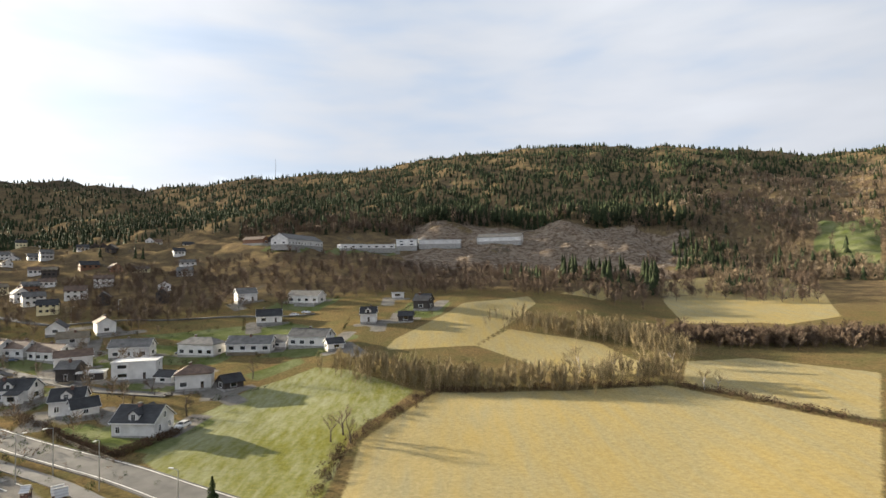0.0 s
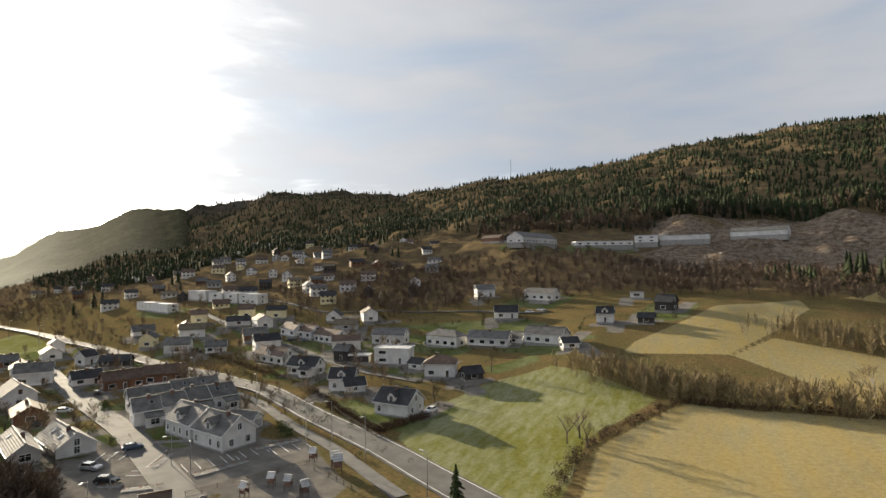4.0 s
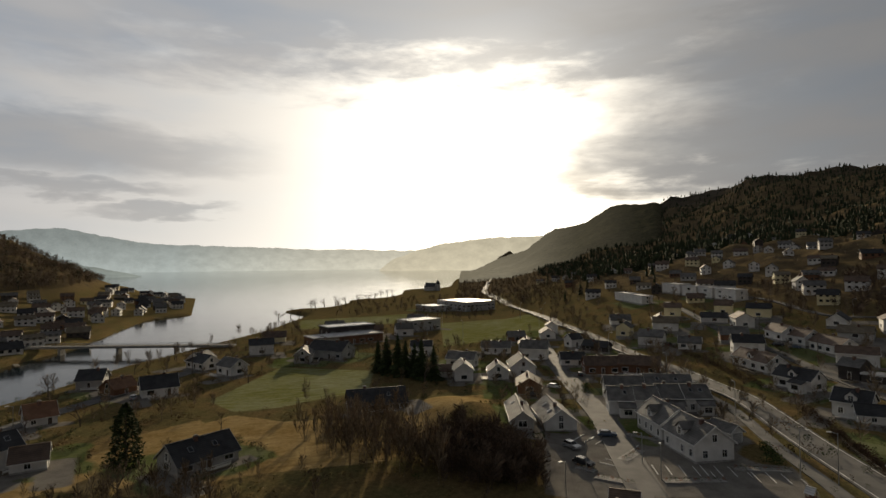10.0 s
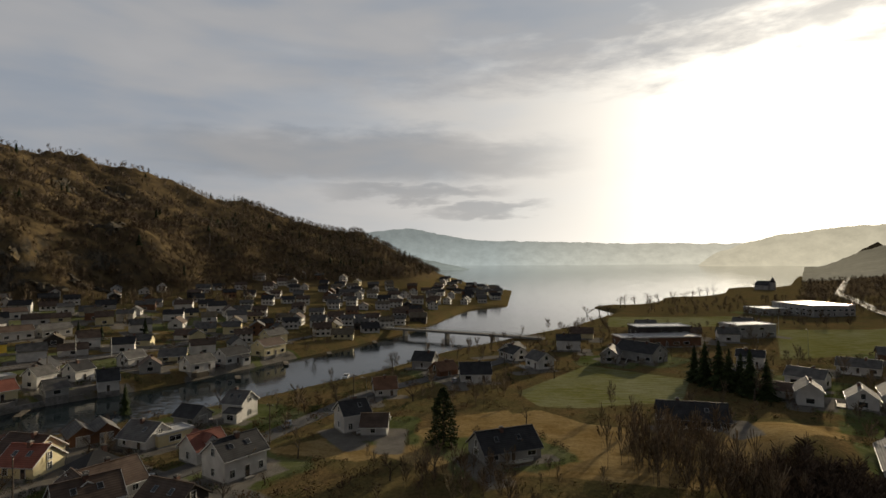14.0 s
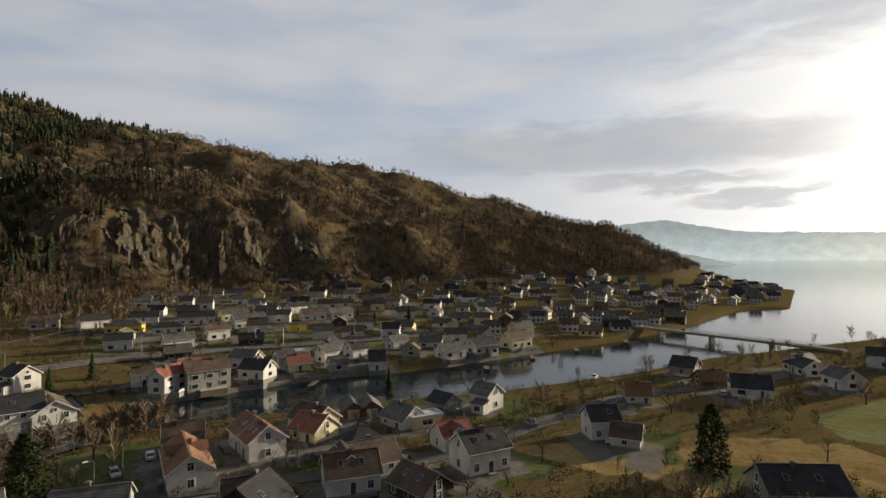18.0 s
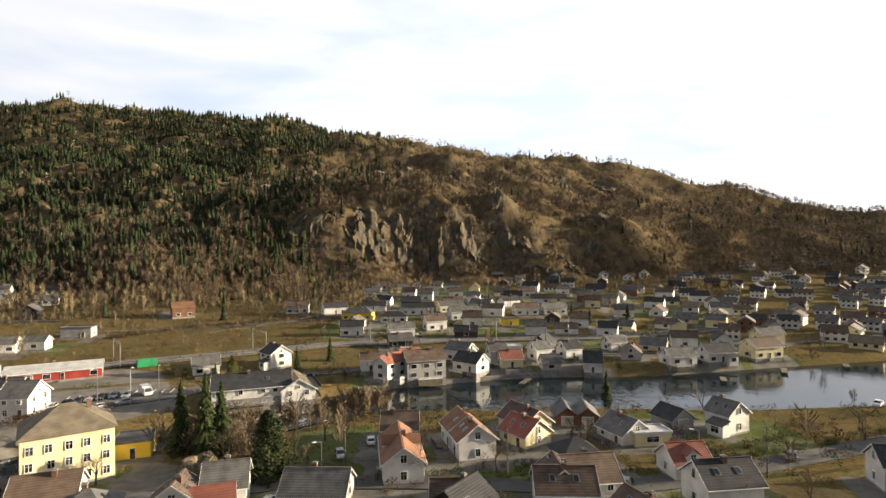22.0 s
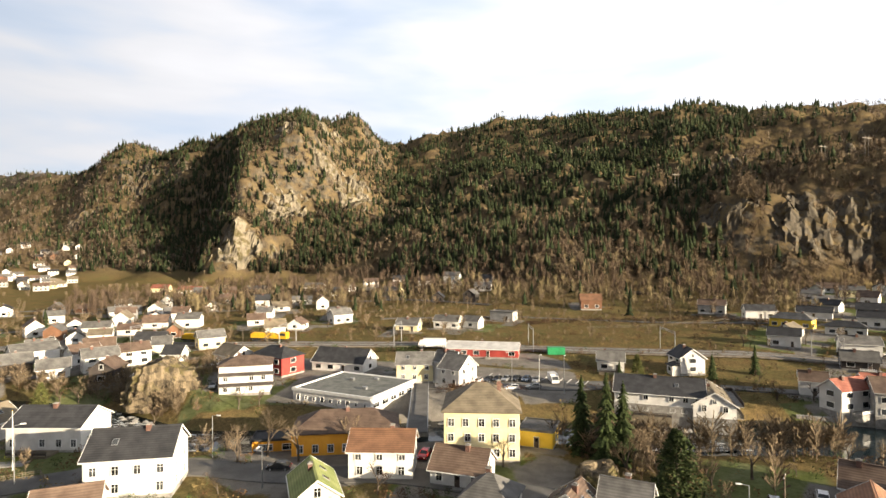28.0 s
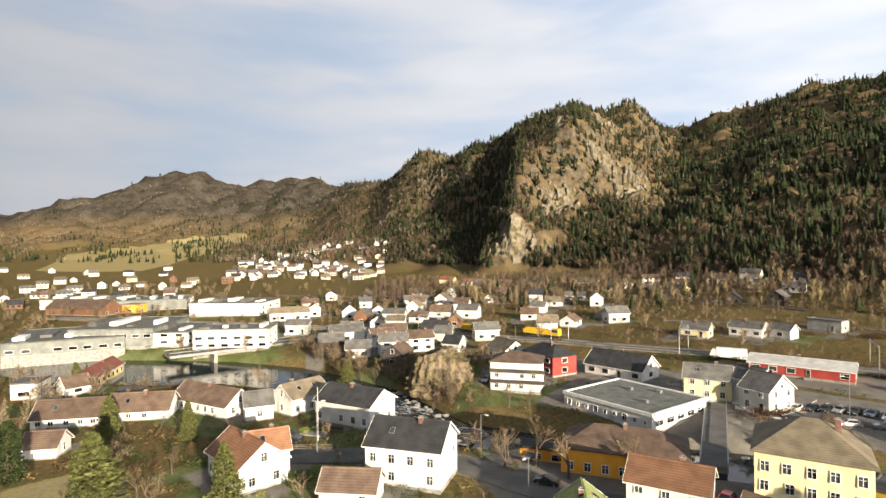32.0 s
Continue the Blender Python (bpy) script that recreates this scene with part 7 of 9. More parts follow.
plant("cape_pines", PINES, hill_places(700, (97, 122), (600, 1000), 6, 11, 76, 1.3), NEEDLES, "dark pines along the crest of the cape", "forest", 24)
plant("rough_tussocks", TUSSOCKS, polar_patch(5200, (100, 256), (92, 430), 0.35, 1.1, 77, 1.5) + polar_patch(1500, (40, 100), (92, 330), 0.35, 1.0, 78, 1.5), bark_material("dead_grass_tussocks", (0.12, 0.085, 0.035), (0.27, 0.20, 0.09)), "straw-brown tussocks of dead grass", "shrubs", 25)
plant("bramble_clumps", HEDGES, polar_patch(1500, (100, 256), (95, 420), 0.7, 2.2, 79, 1.2) + polar_patch(500, (30, 100), (110, 420), 0.7, 2.0, 80, 1.2), bark_material("russet_brambles", (0.075, 0.042, 0.022), (0.17, 0.095, 0.045)), "russet bramble and bracken clumps", "shrubs", 26)
plant("valley_saplings", BARES_FINE, polar_patch(170, (100, 256), (110, 430), 4, 9, 81, 0.8) + polar_patch(200, (28, 100), (140, 420), 4, 9, 82, 0.8), TWIGS, "thin leafless birches between the gardens", "shrubs", 27)


# ---- single trees ----
def crown_mesh(name, data, material):
    me = bpy.data.meshes.new(name)
    me.from_pydata(data[0].tolist(), [], data[1])
    me.materials.append(material)
    return me


def trunk_mesh(material):
    return mesh_of("trunk", lambda bm: tube(bm, (0, 0, -0.03), (0, 0, 0.9), 0.022, 0.004, 8), (material,))


NEEDLES_NEAR = bark_material("garden_conifer_needles", (0.018, 0.030, 0.011), (0.058, 0.076, 0.026))
SPRUCE_CROWNS = [crown_mesh("crown", spruce_crown(i, 34, 11), NEEDLES_NEAR) for i in range(4)]
SPRUCE_TRUNK, PALE_TRUNK = trunk_mesh(BARK), trunk_mesh(BARK)


def conifer_crown(seed, pieces):
    """An irregular bushy conifer of height 1: many small needle sprays in uneven lobes."""
    rnd = random.Random(seed)
    lobes = [(rnd.uniform(0, 6.28), rnd.uniform(0.1, 0.8), rnd.uniform(0.7, 1.25)) for _ in range(14)]
    verts, faces = [], []
    for i in range(pieces):
        a, z = rnd.uniform(0, 6.28), rnd.random() ** 1.25 * 0.96 + 0.03
        lump = max(k * math.exp(-((math.remainder(a - b, 6.283)) ** 2 / 0.5 + (z - c) ** 2 / 0.02)) for b, c, k in lobes)
        q = (0.32 * (1 - z) ** 0.62 + 0.01) * (0.62 + 0.5 * lump) * rnd.uniform(0.55, 1.0)
        n, s = len(verts), rnd.uniform(0.018, 0.045)
        for k in range(3):
            verts.append((math.cos(a) * q + rnd.uniform(-s, s), math.sin(a) * q + rnd.uniform(-s, s), z + rnd.uniform(-s, s) * 0.7))
        faces.append((n, n + 1, n + 2))
    return np.array(verts), faces


BUSHY_CROWNS = [crown_mesh("crown", conifer_crown(i, 3600), NEEDLES_NEAR) for i in range(2)]
BUSHY_LIT = [crown_mesh("crown", conifer_crown(i + 5, 3600), NEEDLES_FRESH) for i in range(3)]


def limb_tree(seed, depth, material_trunk, material_twig):
    """A leafless tree of height 1: stem, limbs, branches and fine twigs."""
    rnd = random.Random(seed)
    trunk, crown = bmesh.new(), bmesh.new()

    def grow(p, way, length, r, level):
        q = p + way * length
        tube(trunk if level < 2 else crown, p, q, r, r * 0.62, 6 if level < 2 else 3)
        if level >= depth:
            return
        n = 3 if level == 0 else rnd.choice((3, 4)) if level < 3 else rnd.choice((3, 4, 5))
        for i in range(n):
            f = rnd.uniform(0.45, 1.0) if i else 1.0
            s = p + (q - p) * f
            side = Vector((rnd.gauss(0, 1), rnd.gauss(0, 1), rnd.gauss(0, 0.35))).normalized()
            w = (way * rnd.uniform(0.75, 1.1) + side * rnd.uniform(0.45, 0.85) + Vector((0, 0, 0.18))).normalized()
            grow(s, w, length * rnd.uniform(0.58, 0.78), r * 0.58 * (1.0 if f > 0.9 else 0.8), level + 1)

    grow(Vector((0, 0, -0.02)), Vector((rnd.uniform(-0.08, 0.08), rnd.uniform(-0.08, 0.08), 1)).normalized(), 0.32, 0.026, 0)
    out = []
    for name, bm, m in (("trunk", trunk, material_trunk), ("crown", crown, material_twig)):
        me = bpy.data.meshes.new(name)
        bm.to_mesh(me)
        bm.free()
        me.materials.append(m)
        out.append(me)
    return out


LIMBED = [limb_tree(i, 5, BARK, TWIGS) for i in range(4)]
LIMBED_PALE = [limb_tree(i + 7, 5, BARK_PALE, TWIGS_PALE) for i in range(2)]
LIMBED_SMALL = [limb_tree(i + 21, 4, BARK, TWIGS if i % 2 else TWIGS_RED) for i in range(5)]
TREES = {"n": 0}


def tree(x, y, h, kind="bare", wide=1.0):
    TREES["n"] += 1
    i = TREES["n"]
    top = new({"spruce": "spruce_tree", "gold": "conifer_tree", "pine": "conifer_tree"}.get(kind, "bare_tree"))
    top.matrix_basis = pose(x, y, float(land(x, y)), 0, 0, (i * 67) % 360) @ Matrix.Diagonal((h * wide, h * wide, h, 1))
    if kind == "pine":
        child("trunk", SPRUCE_TRUNK, top)
        child("crown", BUSHY_CROWNS[i % 2], top)
        tagged(top, "broad dark green garden conifer with an uneven crown", "tree")
    elif kind == "spruce":
        child("trunk", SPRUCE_TRUNK, top)
        child("crown", SPRUCE_CROWNS[i % 4], top)
        tagged(top, "tall dark green spruce tree with drooping branches", "tree")
    elif kind == "gold":
        child("trunk", PALE_TRUNK, top)
        child("crown", BUSHY_LIT[i % 3], top)
        tagged(top, "broad yellow-green garden conifer in the sun", "tree")
    else:
        t, c = LIMBED_PALE[i % 2] if kind == "pale" else LIMBED_SMALL[i % 5] if kind == "garden" else LIMBED[i % 4]
        child("trunk", t, top)
        child("crown", c, top)
        tagged(top, "leafless oak with pale spreading branches at a field edge" if kind == "pale" else "leafless garden tree with thin grey-brown twigs" if kind == "garden" else "leafless tree with a dark trunk and fine twigs", "tree")
    return top


tree(-28.7, 69, 13.5, "spruce")
tree(-132, -13, 12.5, "pine", 1.15)
tree(-153, -111, 11, "spruce")
for x, y, h in ((-41, -122, 15), (-45, -118, 16.5), (-48, -118, 15)):
    tree(x, y, h, "spruce", 0.95)
tree(-52.5, -99.7, 12, "pine", 1.3)
for x, y, h in ((-202, 58, 14), (-198, 61, 15), (-195, 63, 13), (-189, 67, 14), (-194, 66, 12), (-207, 56, 12), (-185, 70, 12)):
    tree(x, y, h, "spruce", 1.3)
for x, y, h, w in ((58, -58, 13, 1.35), (50, -73, 9, 1.1), (81, -85, 8, 0.9), (90, -75, 6, 1.1), (100, -148, 9, 1.2)):
    tree(x, y, h, "gold", w)
tree(87, -57, 10, "pine", 1.3)
for x, y, h, k in ((-47.5, -112, 9, "bare"), (-52, -109, 8, "bare"), (-50, -135, 9, "bare"), (-57, -134, 8, "bare"), (-60, -108, 7, "bare"), (-58, -150, 8, "bare"), (-70, -128, 9, "bare"), (-74, -126, 7, "bare"),
                   (-56, -170, 9, "spruce"), (-85, -186, 8, "spruce"), (-99, -192, 9, "spruce"), (-64, -187, 7, "gold"), (-72, -176, 5, "bare"), (-110, -172, 7, "bare"), (-84, -128, 8, "bare"), (-92, -130, 9, "bare"),
                   (30, -120, 9, "bare"), (36, -119, 8, "bare"), (8, -129, 9, "bare"), (14, -127, 8, "bare"), (40, -143, 7, "bare"), (36, -146, 6, "bare"), (92, -152, 8, "bare"), (98, -152, 7, "bare"), (60, -139, 8, "bare"),
                   (128, -160, 8, "bare"), (134, -163, 9, "bare"), (138, -160, 8, "bare"), (160, -98, 8, "spruce"), (152, -92, 7, "gold"), (112, -92, 6, "bare"), (122, -86, 7, "bare"), (104, -80, 7, "bare"), (99, -78, 8, "gold")):
    tree(x, y, h, "garden" if k == "bare" and h < 8.5 else k, 1.2 if k == "gold" else 1.0)
for x, y, h in ((41, 170, 10), (49, 165, 9.5), (56, 163, 9.5), (69, 169, 9), (68, 147, 6.5), (71, 146, 6)):
    tree(x, y, h, "pale", 1.25)
for x, y, h in ((-23, 126, 9), (-20.5, 121, 8), (-25, 122, 7.5), (-61, 178, 8), (22, -109, 9), (18, -113, 11), (11, -111, 10), (3, -116, 9.5), (24, -114, 8), (-68, -113, 10), (-65, -133, 9), (-77, -152, 9), (-87, -152, 9),
                (-54, -123, 10), (-49, -114, 10), (-150, 4, 6), (-142, 25, 9), (-206, -46, 9), (-238, -28, 8), (-113, -11, 9), (-111, -19, 7), (-155, 31, 7), (-205, 11, 8), (-152, -55, 5), (-162, -50, 6),
                (-154, -64, 5), (-152, -80, 8), (-209, -47, 9), (-88, -79, 9), (-75, -83, 8), (-108, -47, 8), (-119, -41, 8), (66, -62, 8), (70, -66, 9), (62, -66, 7), (54, -64, 8)):
    tree(x, y, h)
for x, y in ((-465, 37), (-473, 47), (-483, 55), (-501, 67), (-529, 82), (-547, 95), (-566, 109), (-586, 125), (-599, 140), (-652, 166), (-729, 200), (-690, 183), (-615, 150), (-512, 72)):
    tree(x, y, 12.5, "bare", 1.25)
for x, y, h in ((-205, 62, 12), (-191, 71, 11), (-183, 66, 11), (-199, 66, 12), (-210, 60, 10)):
    tree(x, y, h, "garden", 1.2)


def garden_trees(count, seed):
    r = np.random.RandomState(seed)
    a = np.where(r.rand(6000) < 0.75, r.uniform(98, 256, 6000), r.uniform(24, 96, 6000))
    d = r.uniform(88, 280, 6000)
    x, y = -np.sin(np.radians(a)) * d, np.cos(np.radians(a)) * d
    ok = (land(x, y) > 1.5) & (cover(x, y, PAVED) < 0.4) & (cover(x, y, GREEN_FIELDS + STRAW_FIELDS) < 0.4)
    for hx, hy, _, l, w in SITES:
        ok &= np.hypot(x - hx, y - hy) > max(l, w) * 0.5 + 2.0
    for line in STREETS:
        ok &= near_line(x, y, tuple((*p, 0) for p in line))[0] > 6
    close = np.min([np.hypot(x - q[0], y - q[1]) for q in SITES], axis=0) < 17
    kept = []
    for i in np.nonzero(ok & close)[0]:
        if all((x[i] - p) ** 2 + (y[i] - q) ** 2 > 40 for p, q in kept):
            kept.append((x[i], y[i]))
            tree(float(x[i]), float(y[i]), float(r.uniform(3.5, 7.5)), "garden", float(r.uniform(0.9, 1.3)))
        if len(kept) >= count:
            break


STREETS = (MAIN_ROAD, ((-70, 66), (-87, 75), (-124, 94), (-161, 109), (-205, 128), (-246, 147)), ((-260, 5), (-215, -20), (-173, -46), (-149, -50), (-117, -57), (-101, -62), (-74, -83), (-52, -97)),
           ((60, -88), (45, -99), (30, -107), (12, -104), (-8, -108), (-40, -100), (-52, -97)), ((120, -92), (160, -112), (170, -128)), ((330, -150), (170, -205), (128, -213), (60, -223), (3, -225), (-61, -218), (-113, -214), (-158, -201), (-216, -172)))
garden_trees(150, 8)


def plot_hedges(seed):
    """Hedges along two sides of many gardens."""
    r = random.Random(seed)
    out = []
    for hx, hy, turn, l, w in SITES:
        if r.random() < 0.45 or not 80 < math.hypot(hx, hy) < 330:
            continue
        c, s = math.cos(radians(turn)), math.sin(radians(turn))
        a, b = l / 2 + r.uniform(4, 7), w / 2 + r.uniform(4, 8)
        corners = [(a, -b), (a, b), (-a, b), (-a, -b)]
        k = r.randrange(4)
        line = [(hx + p * c - q * s, hy + p * s + q * c) for p, q in (corners[k], corners[(k + 1) % 4], corners[(k + 2) % 4])]
        h = r.uniform(0.8, 1.7)
        for x, y, _, wide in band(line, 26, 0.25, 1, 1, r.randrange(9999)):
            if all(near_line(np.float64(x), np.float64(y), tuple((*p, 0) for p in street))[0] > 4 for street in STREETS) and not any(abs(x - p) + abs(y - q) < max(m, n) * 0.75 for p, q, _, m, n in SITES):
                out.append((x, y, h * r.uniform(0.85, 1.15), 0.9))
    return out


HEDGE_PLACES = plot_hedges(6)
plant("plot_hedges", HEDGES, HEDGE_PLACES[::2], EVERGREEN, "dark evergreen hedges between the gardens", "hedge", 28)
plant("beech_hedges", HEDGES, HEDGE_PLACES[1::2], HEDGE, "brown leafless hedges between the gardens", "hedge", 29)
plant("beech_hedge", HEDGES, band(((-8.7, -162.4), (-16.6, -171.6)), 46, 1.3, 1.3, 2.1, 96) + band(((-22.6, -158.2), (-26.4, -162.1)), 26, 1.0, 1.2, 1.9, 97), HEDGE, "rusty brown clipped hedge beside a car park", "bushes", 34)
plant("evergreen_row", HEDGES, band(((21.4, -212.2), (6.0, -214.0)), 30, 1.0, 1.6, 2.6, 98), NEEDLES_NEAR, "row of dark evergreen bushes beside the railway", "bushes", 35)
plant("bank_hedge", HEDGES, band(((-32, -273), (-61, -285), (-108, -283), (-135, -270)), 240, 0.8, 1.0, 2.2, 84), HEDGE, "dark hedge on a bank above the railway", "hedge", 30)

# ---- roads, railway, bridges ----
def ribbon(line, wide, lift, step=4.0):
    """Left and right edge points of a strip along a line, laid on the land."""
    pts = []
    for p, q in zip(line, line[1:]):
        n = max(1, int(math.dist(p[:2], q[:2]) / step))
        pts += [(p[0] + (q[0] - p[0]) * i / n, p[1] + (q[1] - p[1]) * i / n) for i in range(n)]
    pts.append(tuple(line[-1][:2]))
    for _ in range(3):
        pts = [pts[0]] + [((a[0] + 2 * b[0] + c[0]) / 4, (a[1] + 2 * b[1] + c[1]) / 4) for a, b, c in zip(pts, pts[1:], pts[2:])] + [pts[-1]]
    out = []
    for i, (x, y) in enumerate(pts):
        a, b = pts[max(0, i - 1)], pts[min(len(pts) - 1, i + 1)]
        dx, dy = b[0] - a[0], b[1] - a[1]
        k = math.hypot(dx, dy) or 1
        nx, ny = -dy / k, dx / k
        z = float(land(x, y)) + lift
        out.append((Vector((x + nx * wide / 2, y + ny * wide / 2, z)), Vector((x - nx * wide / 2, y - ny * wide / 2, z))))
    return out


def strip(name, line, wide, material, label, category, lift=0.25, thick=0.5):
    edges = ribbon(line, wide, lift)
    bm = bmesh.new()
    rows = [[bm.verts.new(p) for p in (a, b, b - Vector((0, 0, thick)), a - Vector((0, 0, thick)))] for a, b in edges]
    for r, s in zip(rows, rows[1:]):
        for i in range(4):
            j = (i + 1) % 4
            bm.faces.new((r[i], s[i], s[j], r[j]))
    bmesh.ops.recalc_face_normals(bm, faces=bm.faces)
    return tagged(part(name, bm, material), label, category, kind="structure")


def edge_lines(parent, line, wide, offsets, lift=0.27):
    for off in offsets:
        bm = bmesh.new()
        edges = ribbon(line, wide, lift)
        f = 0.5 - off / wide
        pts = [a + (b - a) * f for a, b in edges]
        side = [(b - a).normalized() * 0.09 for a, b in edges]
        rows = [(bm.verts.new(p - s), bm.verts.new(p + s)) for p, s in zip(pts, side)]
        for r, s in zip(rows, rows[1:]):
            bm.faces.new((r[0], r[1], s[1], s[0]))
        bmesh.ops.recalc_face_normals(bm, faces=bm.faces)
        part("road_line", bm, PAINT, parent)


road = strip("road", MAIN_ROAD, 8.0, ASPHALT, "grey asphalt main road with white edge lines", "road")
edge_lines(road, MAIN_ROAD, 8.0, (-3.4, 3.4))
strip("pavement", ((-200, 158), (-150, 141), (-114, 127), (-90, 112), (-70, 102), (-46, 86)), 3.0, ASPHALT, "narrow asphalt footpath beside the main road", "path", 0.2)
for i, (line, wide) in enumerate((
        (((-70, 66), (-87, 75), (-124, 94), (-161, 109), (-205, 128), (-246, 147)), 6.5), (((-260, 5), (-215, -20), (-173, -46), (-149, -50), (-138, -53), (-117, -57), (-101, -62), (-74, -83), (-52, -97)), 5.5),
        (((-278, 253), (-184, 204), (-154, 194), (-103, 167), (-80, 163)), 4.5), (((-300, 300), (-180, 256), (-152, 268), (-112, 267), (-60, 262)), 4.0), (((60, -88), (45, -99), (30, -107), (12, -104), (-8, -108), (-40, -100), (-52, -97)), 7.0),
        (((40, -285), (-22, -296), (-71, -285), (-121, -271), (-190, -262), (-260, -240)), 4.5), (((330, -300), (230, -330), (155, -344), (93, -352), (40, -350), (-13, -326)), 6.5), (((-1, -168), (-14, -172), (-40, -172), (-60, -178)), 7.0),
        (((120, -92), (160, -112), (170, -128)), 7.0), (((158, -172), (160, -200), (150, -230)), 7.0), (((-40, -177), (-62, -181), (-86, -179), (-110, -174), (-170, -160), (-240, -128), (-330, -110), (-420, -96)), 5.0))):
    strip("street", line, wide, ASPHALT, "narrow grey asphalt village street", "street", 0.2)

RAIL = ((330, -150), (170, -205), (128, -213), (60, -223), (3, -225), (-61, -218), (-113, -214), (-158, -201), (-216, -172), (-330, -150))
bed = strip("railway_bed", RAIL, 11, GRAVEL, "brown gravel bed of a double-track railway", "railway", 0.4)
for off in (-3.2, -1.7, 1.7, 3.2):
    bm = bmesh.new()
    pts = [a + (b - a) * (0.5 - off / 11) for a, b in ribbon(RAIL, 11, 0.45)]
    for p, q in zip(pts, pts[1:]):
        tube(bm, p, q, 0.09, 0.09, 4)
    part("rail", bm, STEEL, bed)


def portal(x, y, turn):
    """A catenary portal over the tracks."""
    top = tagged(new("catenary_portal"), "grey steel portal carrying railway wires over the tracks", "railway mast", "railway portals")
    top.matrix_basis = pose(x, y, float(land(x, y)) + 0.3, 0, 0, turn)
    for s in (-1, 1):
        bm = bmesh.new()
        tube(bm, (0, s * 6.5, -0.5), (0, s * 6.5, 8.0), 0.16, 0.13)
        part("mast", bm, STEEL, top)
    bm = bmesh.new()
    for z in (7.3, 8.0):
        tube(bm, (0, -6.8, z), (0, 6.8, z), 0.07, 0.07)
    for i in range(12):
        y0 = -6.5 + i * 13 / 12
        tube(bm, (0, y0, 7.3 if i % 2 else 8.0), (0, y0 + 13 / 12, 8.0 if i % 2 else 7.3), 0.04, 0.04, 4)
    part("girder", bm, STEEL, top)


for x, y, t in ((118, -214.5, 171), (62, -223, 174), (18, -225, 180), (-33, -221.5, 187), (-80, -216.5, 188), (-128, -210, 195), (-170, -195, 205), (-210, -175, 206)):
    portal(x, y, t)


def bridge(name, a, b, wide, z0, z1, label, piers, rail=True):
    top = tagged(new(name), label, "bridge")
    top.matrix_basis = pose(0, 0, 0)
    a, b = Vector((*a, z0)), Vector((*b, z1))
    u = (b - a).normalized()
    s = Vector((-u.y, u.x, 0)).normalized() * wide / 2

    def beam(p, q, half, low, high, name2, material):
        bm = bmesh.new()
        pts = [p + half, p - half, q - half, q + half]
        solid(bm, [v + Vector((0, 0, low)) for v in pts] + [v + Vector((0, 0, high)) for v in pts], ((3, 2, 1, 0), (4, 5, 6, 7), (0, 1, 5, 4), (1, 2, 6, 5), (2, 3, 7, 6), (3, 0, 4, 7)))
        bmesh.ops.recalc_face_normals(bm, faces=bm.faces)
        part(name2, bm, material, top)

    beam(a, b, s, -0.9, 0.0, "deck", STONE)
    beam(a, b, s * 0.92, 0.0, 0.06, "roadway", ASPHALT)
    for k in (-1, 1):
        beam(a + s * k * 0.97, b + s * k * 0.97, s.normalized() * 0.08, 0.9, 1.05, "handrail", STEEL)
        n = max(4, int((b - a).length / 3))
        for i in range(n + 1):
            p = a + (b - a) * i / n + s * k * 0.97
            bm = bmesh.new()
            tube(bm, p, p + Vector((0, 0, 0.95)), 0.05, 0.05, 4)
            part("post", bm, STEEL, top)
    for i in range(piers):
        p = a + (b - a) * (i + 1) / (piers + 1)
        bm = bmesh.new()
        q = s * 0.7
        c = u * 0.6
        pts = [p + q + c, p - q + c, p - q - c, p + q - c]
        solid(bm, [Vector((v.x, v.y, -3)) for v in pts] + [Vector((v.x, v.y, p.z - 0.9)) for v in pts], ((3, 2, 1, 0), (4, 5, 6, 7), (0, 1, 5, 4), (1, 2, 6, 5), (2, 3, 7, 6), (3, 0, 4, 7)))
        bmesh.ops.recalc_face_normals(bm, faces=bm.faces)
        part("pier", bm, STONE, top)


bridge("road_bridge", (-336, -100), (-298, 6), 5, 4.2, 4.2, "long low concrete road bridge over the river mouth", 3)
bridge("town_bridge", (170, -128), (157, -174), 8, 4.6, 4.6, "pale concrete road bridge over a dark river pool", 2)
bridge("footbridge", (-8, -128), (-1.5, -168), 4.5, 4.0, 4.6, "pale paved footbridge leading to the town square", 1)


def quay(line, label):
    edges = ribbon(line, 1.2, 0)
    bm = bmesh.new()
    rows = [[bm.verts.new((p.x, p.y, z)) for p, z in ((a, 1.5), (b, 1.5), (b, -2), (a, -2))] for a, b in edges]
    for r, s in zip(rows, rows[1:]):
        for i in range(4):
            j = (i + 1) % 4
            bm.faces.new((r[i], s[i], s[j], r[j]))
    bmesh.ops.recalc_face_normals(bm, faces=bm.faces)
    tagged(part("quay_wall", bm, STONE), label, "quay", kind="structure")


quay(((-96, -160), (-115, -156.5), (-124, -154), (-153, -145.5), (-166, -140), (-196, -124)), "low grey stone quay along the river bank")


def jetty(x, y, turn, l):
    top = tagged(new("jetty"), "small pale wooden jetty on posts in the river", "jetty", "jetties along the bank")
    top.matrix_basis = pose(x, y, 0, 0, 0, turn)
    for i in range(int(l / 0.5)):
        bm = bmesh.new()
        box(bm, i * 0.5, -1, 0.75, i * 0.5 + 0.46, 1, 0.83)
        part("plank", bm, ROOFS["tan"], top)
    for i in range(3):
        for s in (-0.8, 0.8):
            bm = bmesh.new()
            tube(bm, (0.3 + i * l / 2.3, s, -3), (0.3 + i * l / 2.3, s, 0.9), 0.11, 0.1)
            part("post", bm, BARK, top)


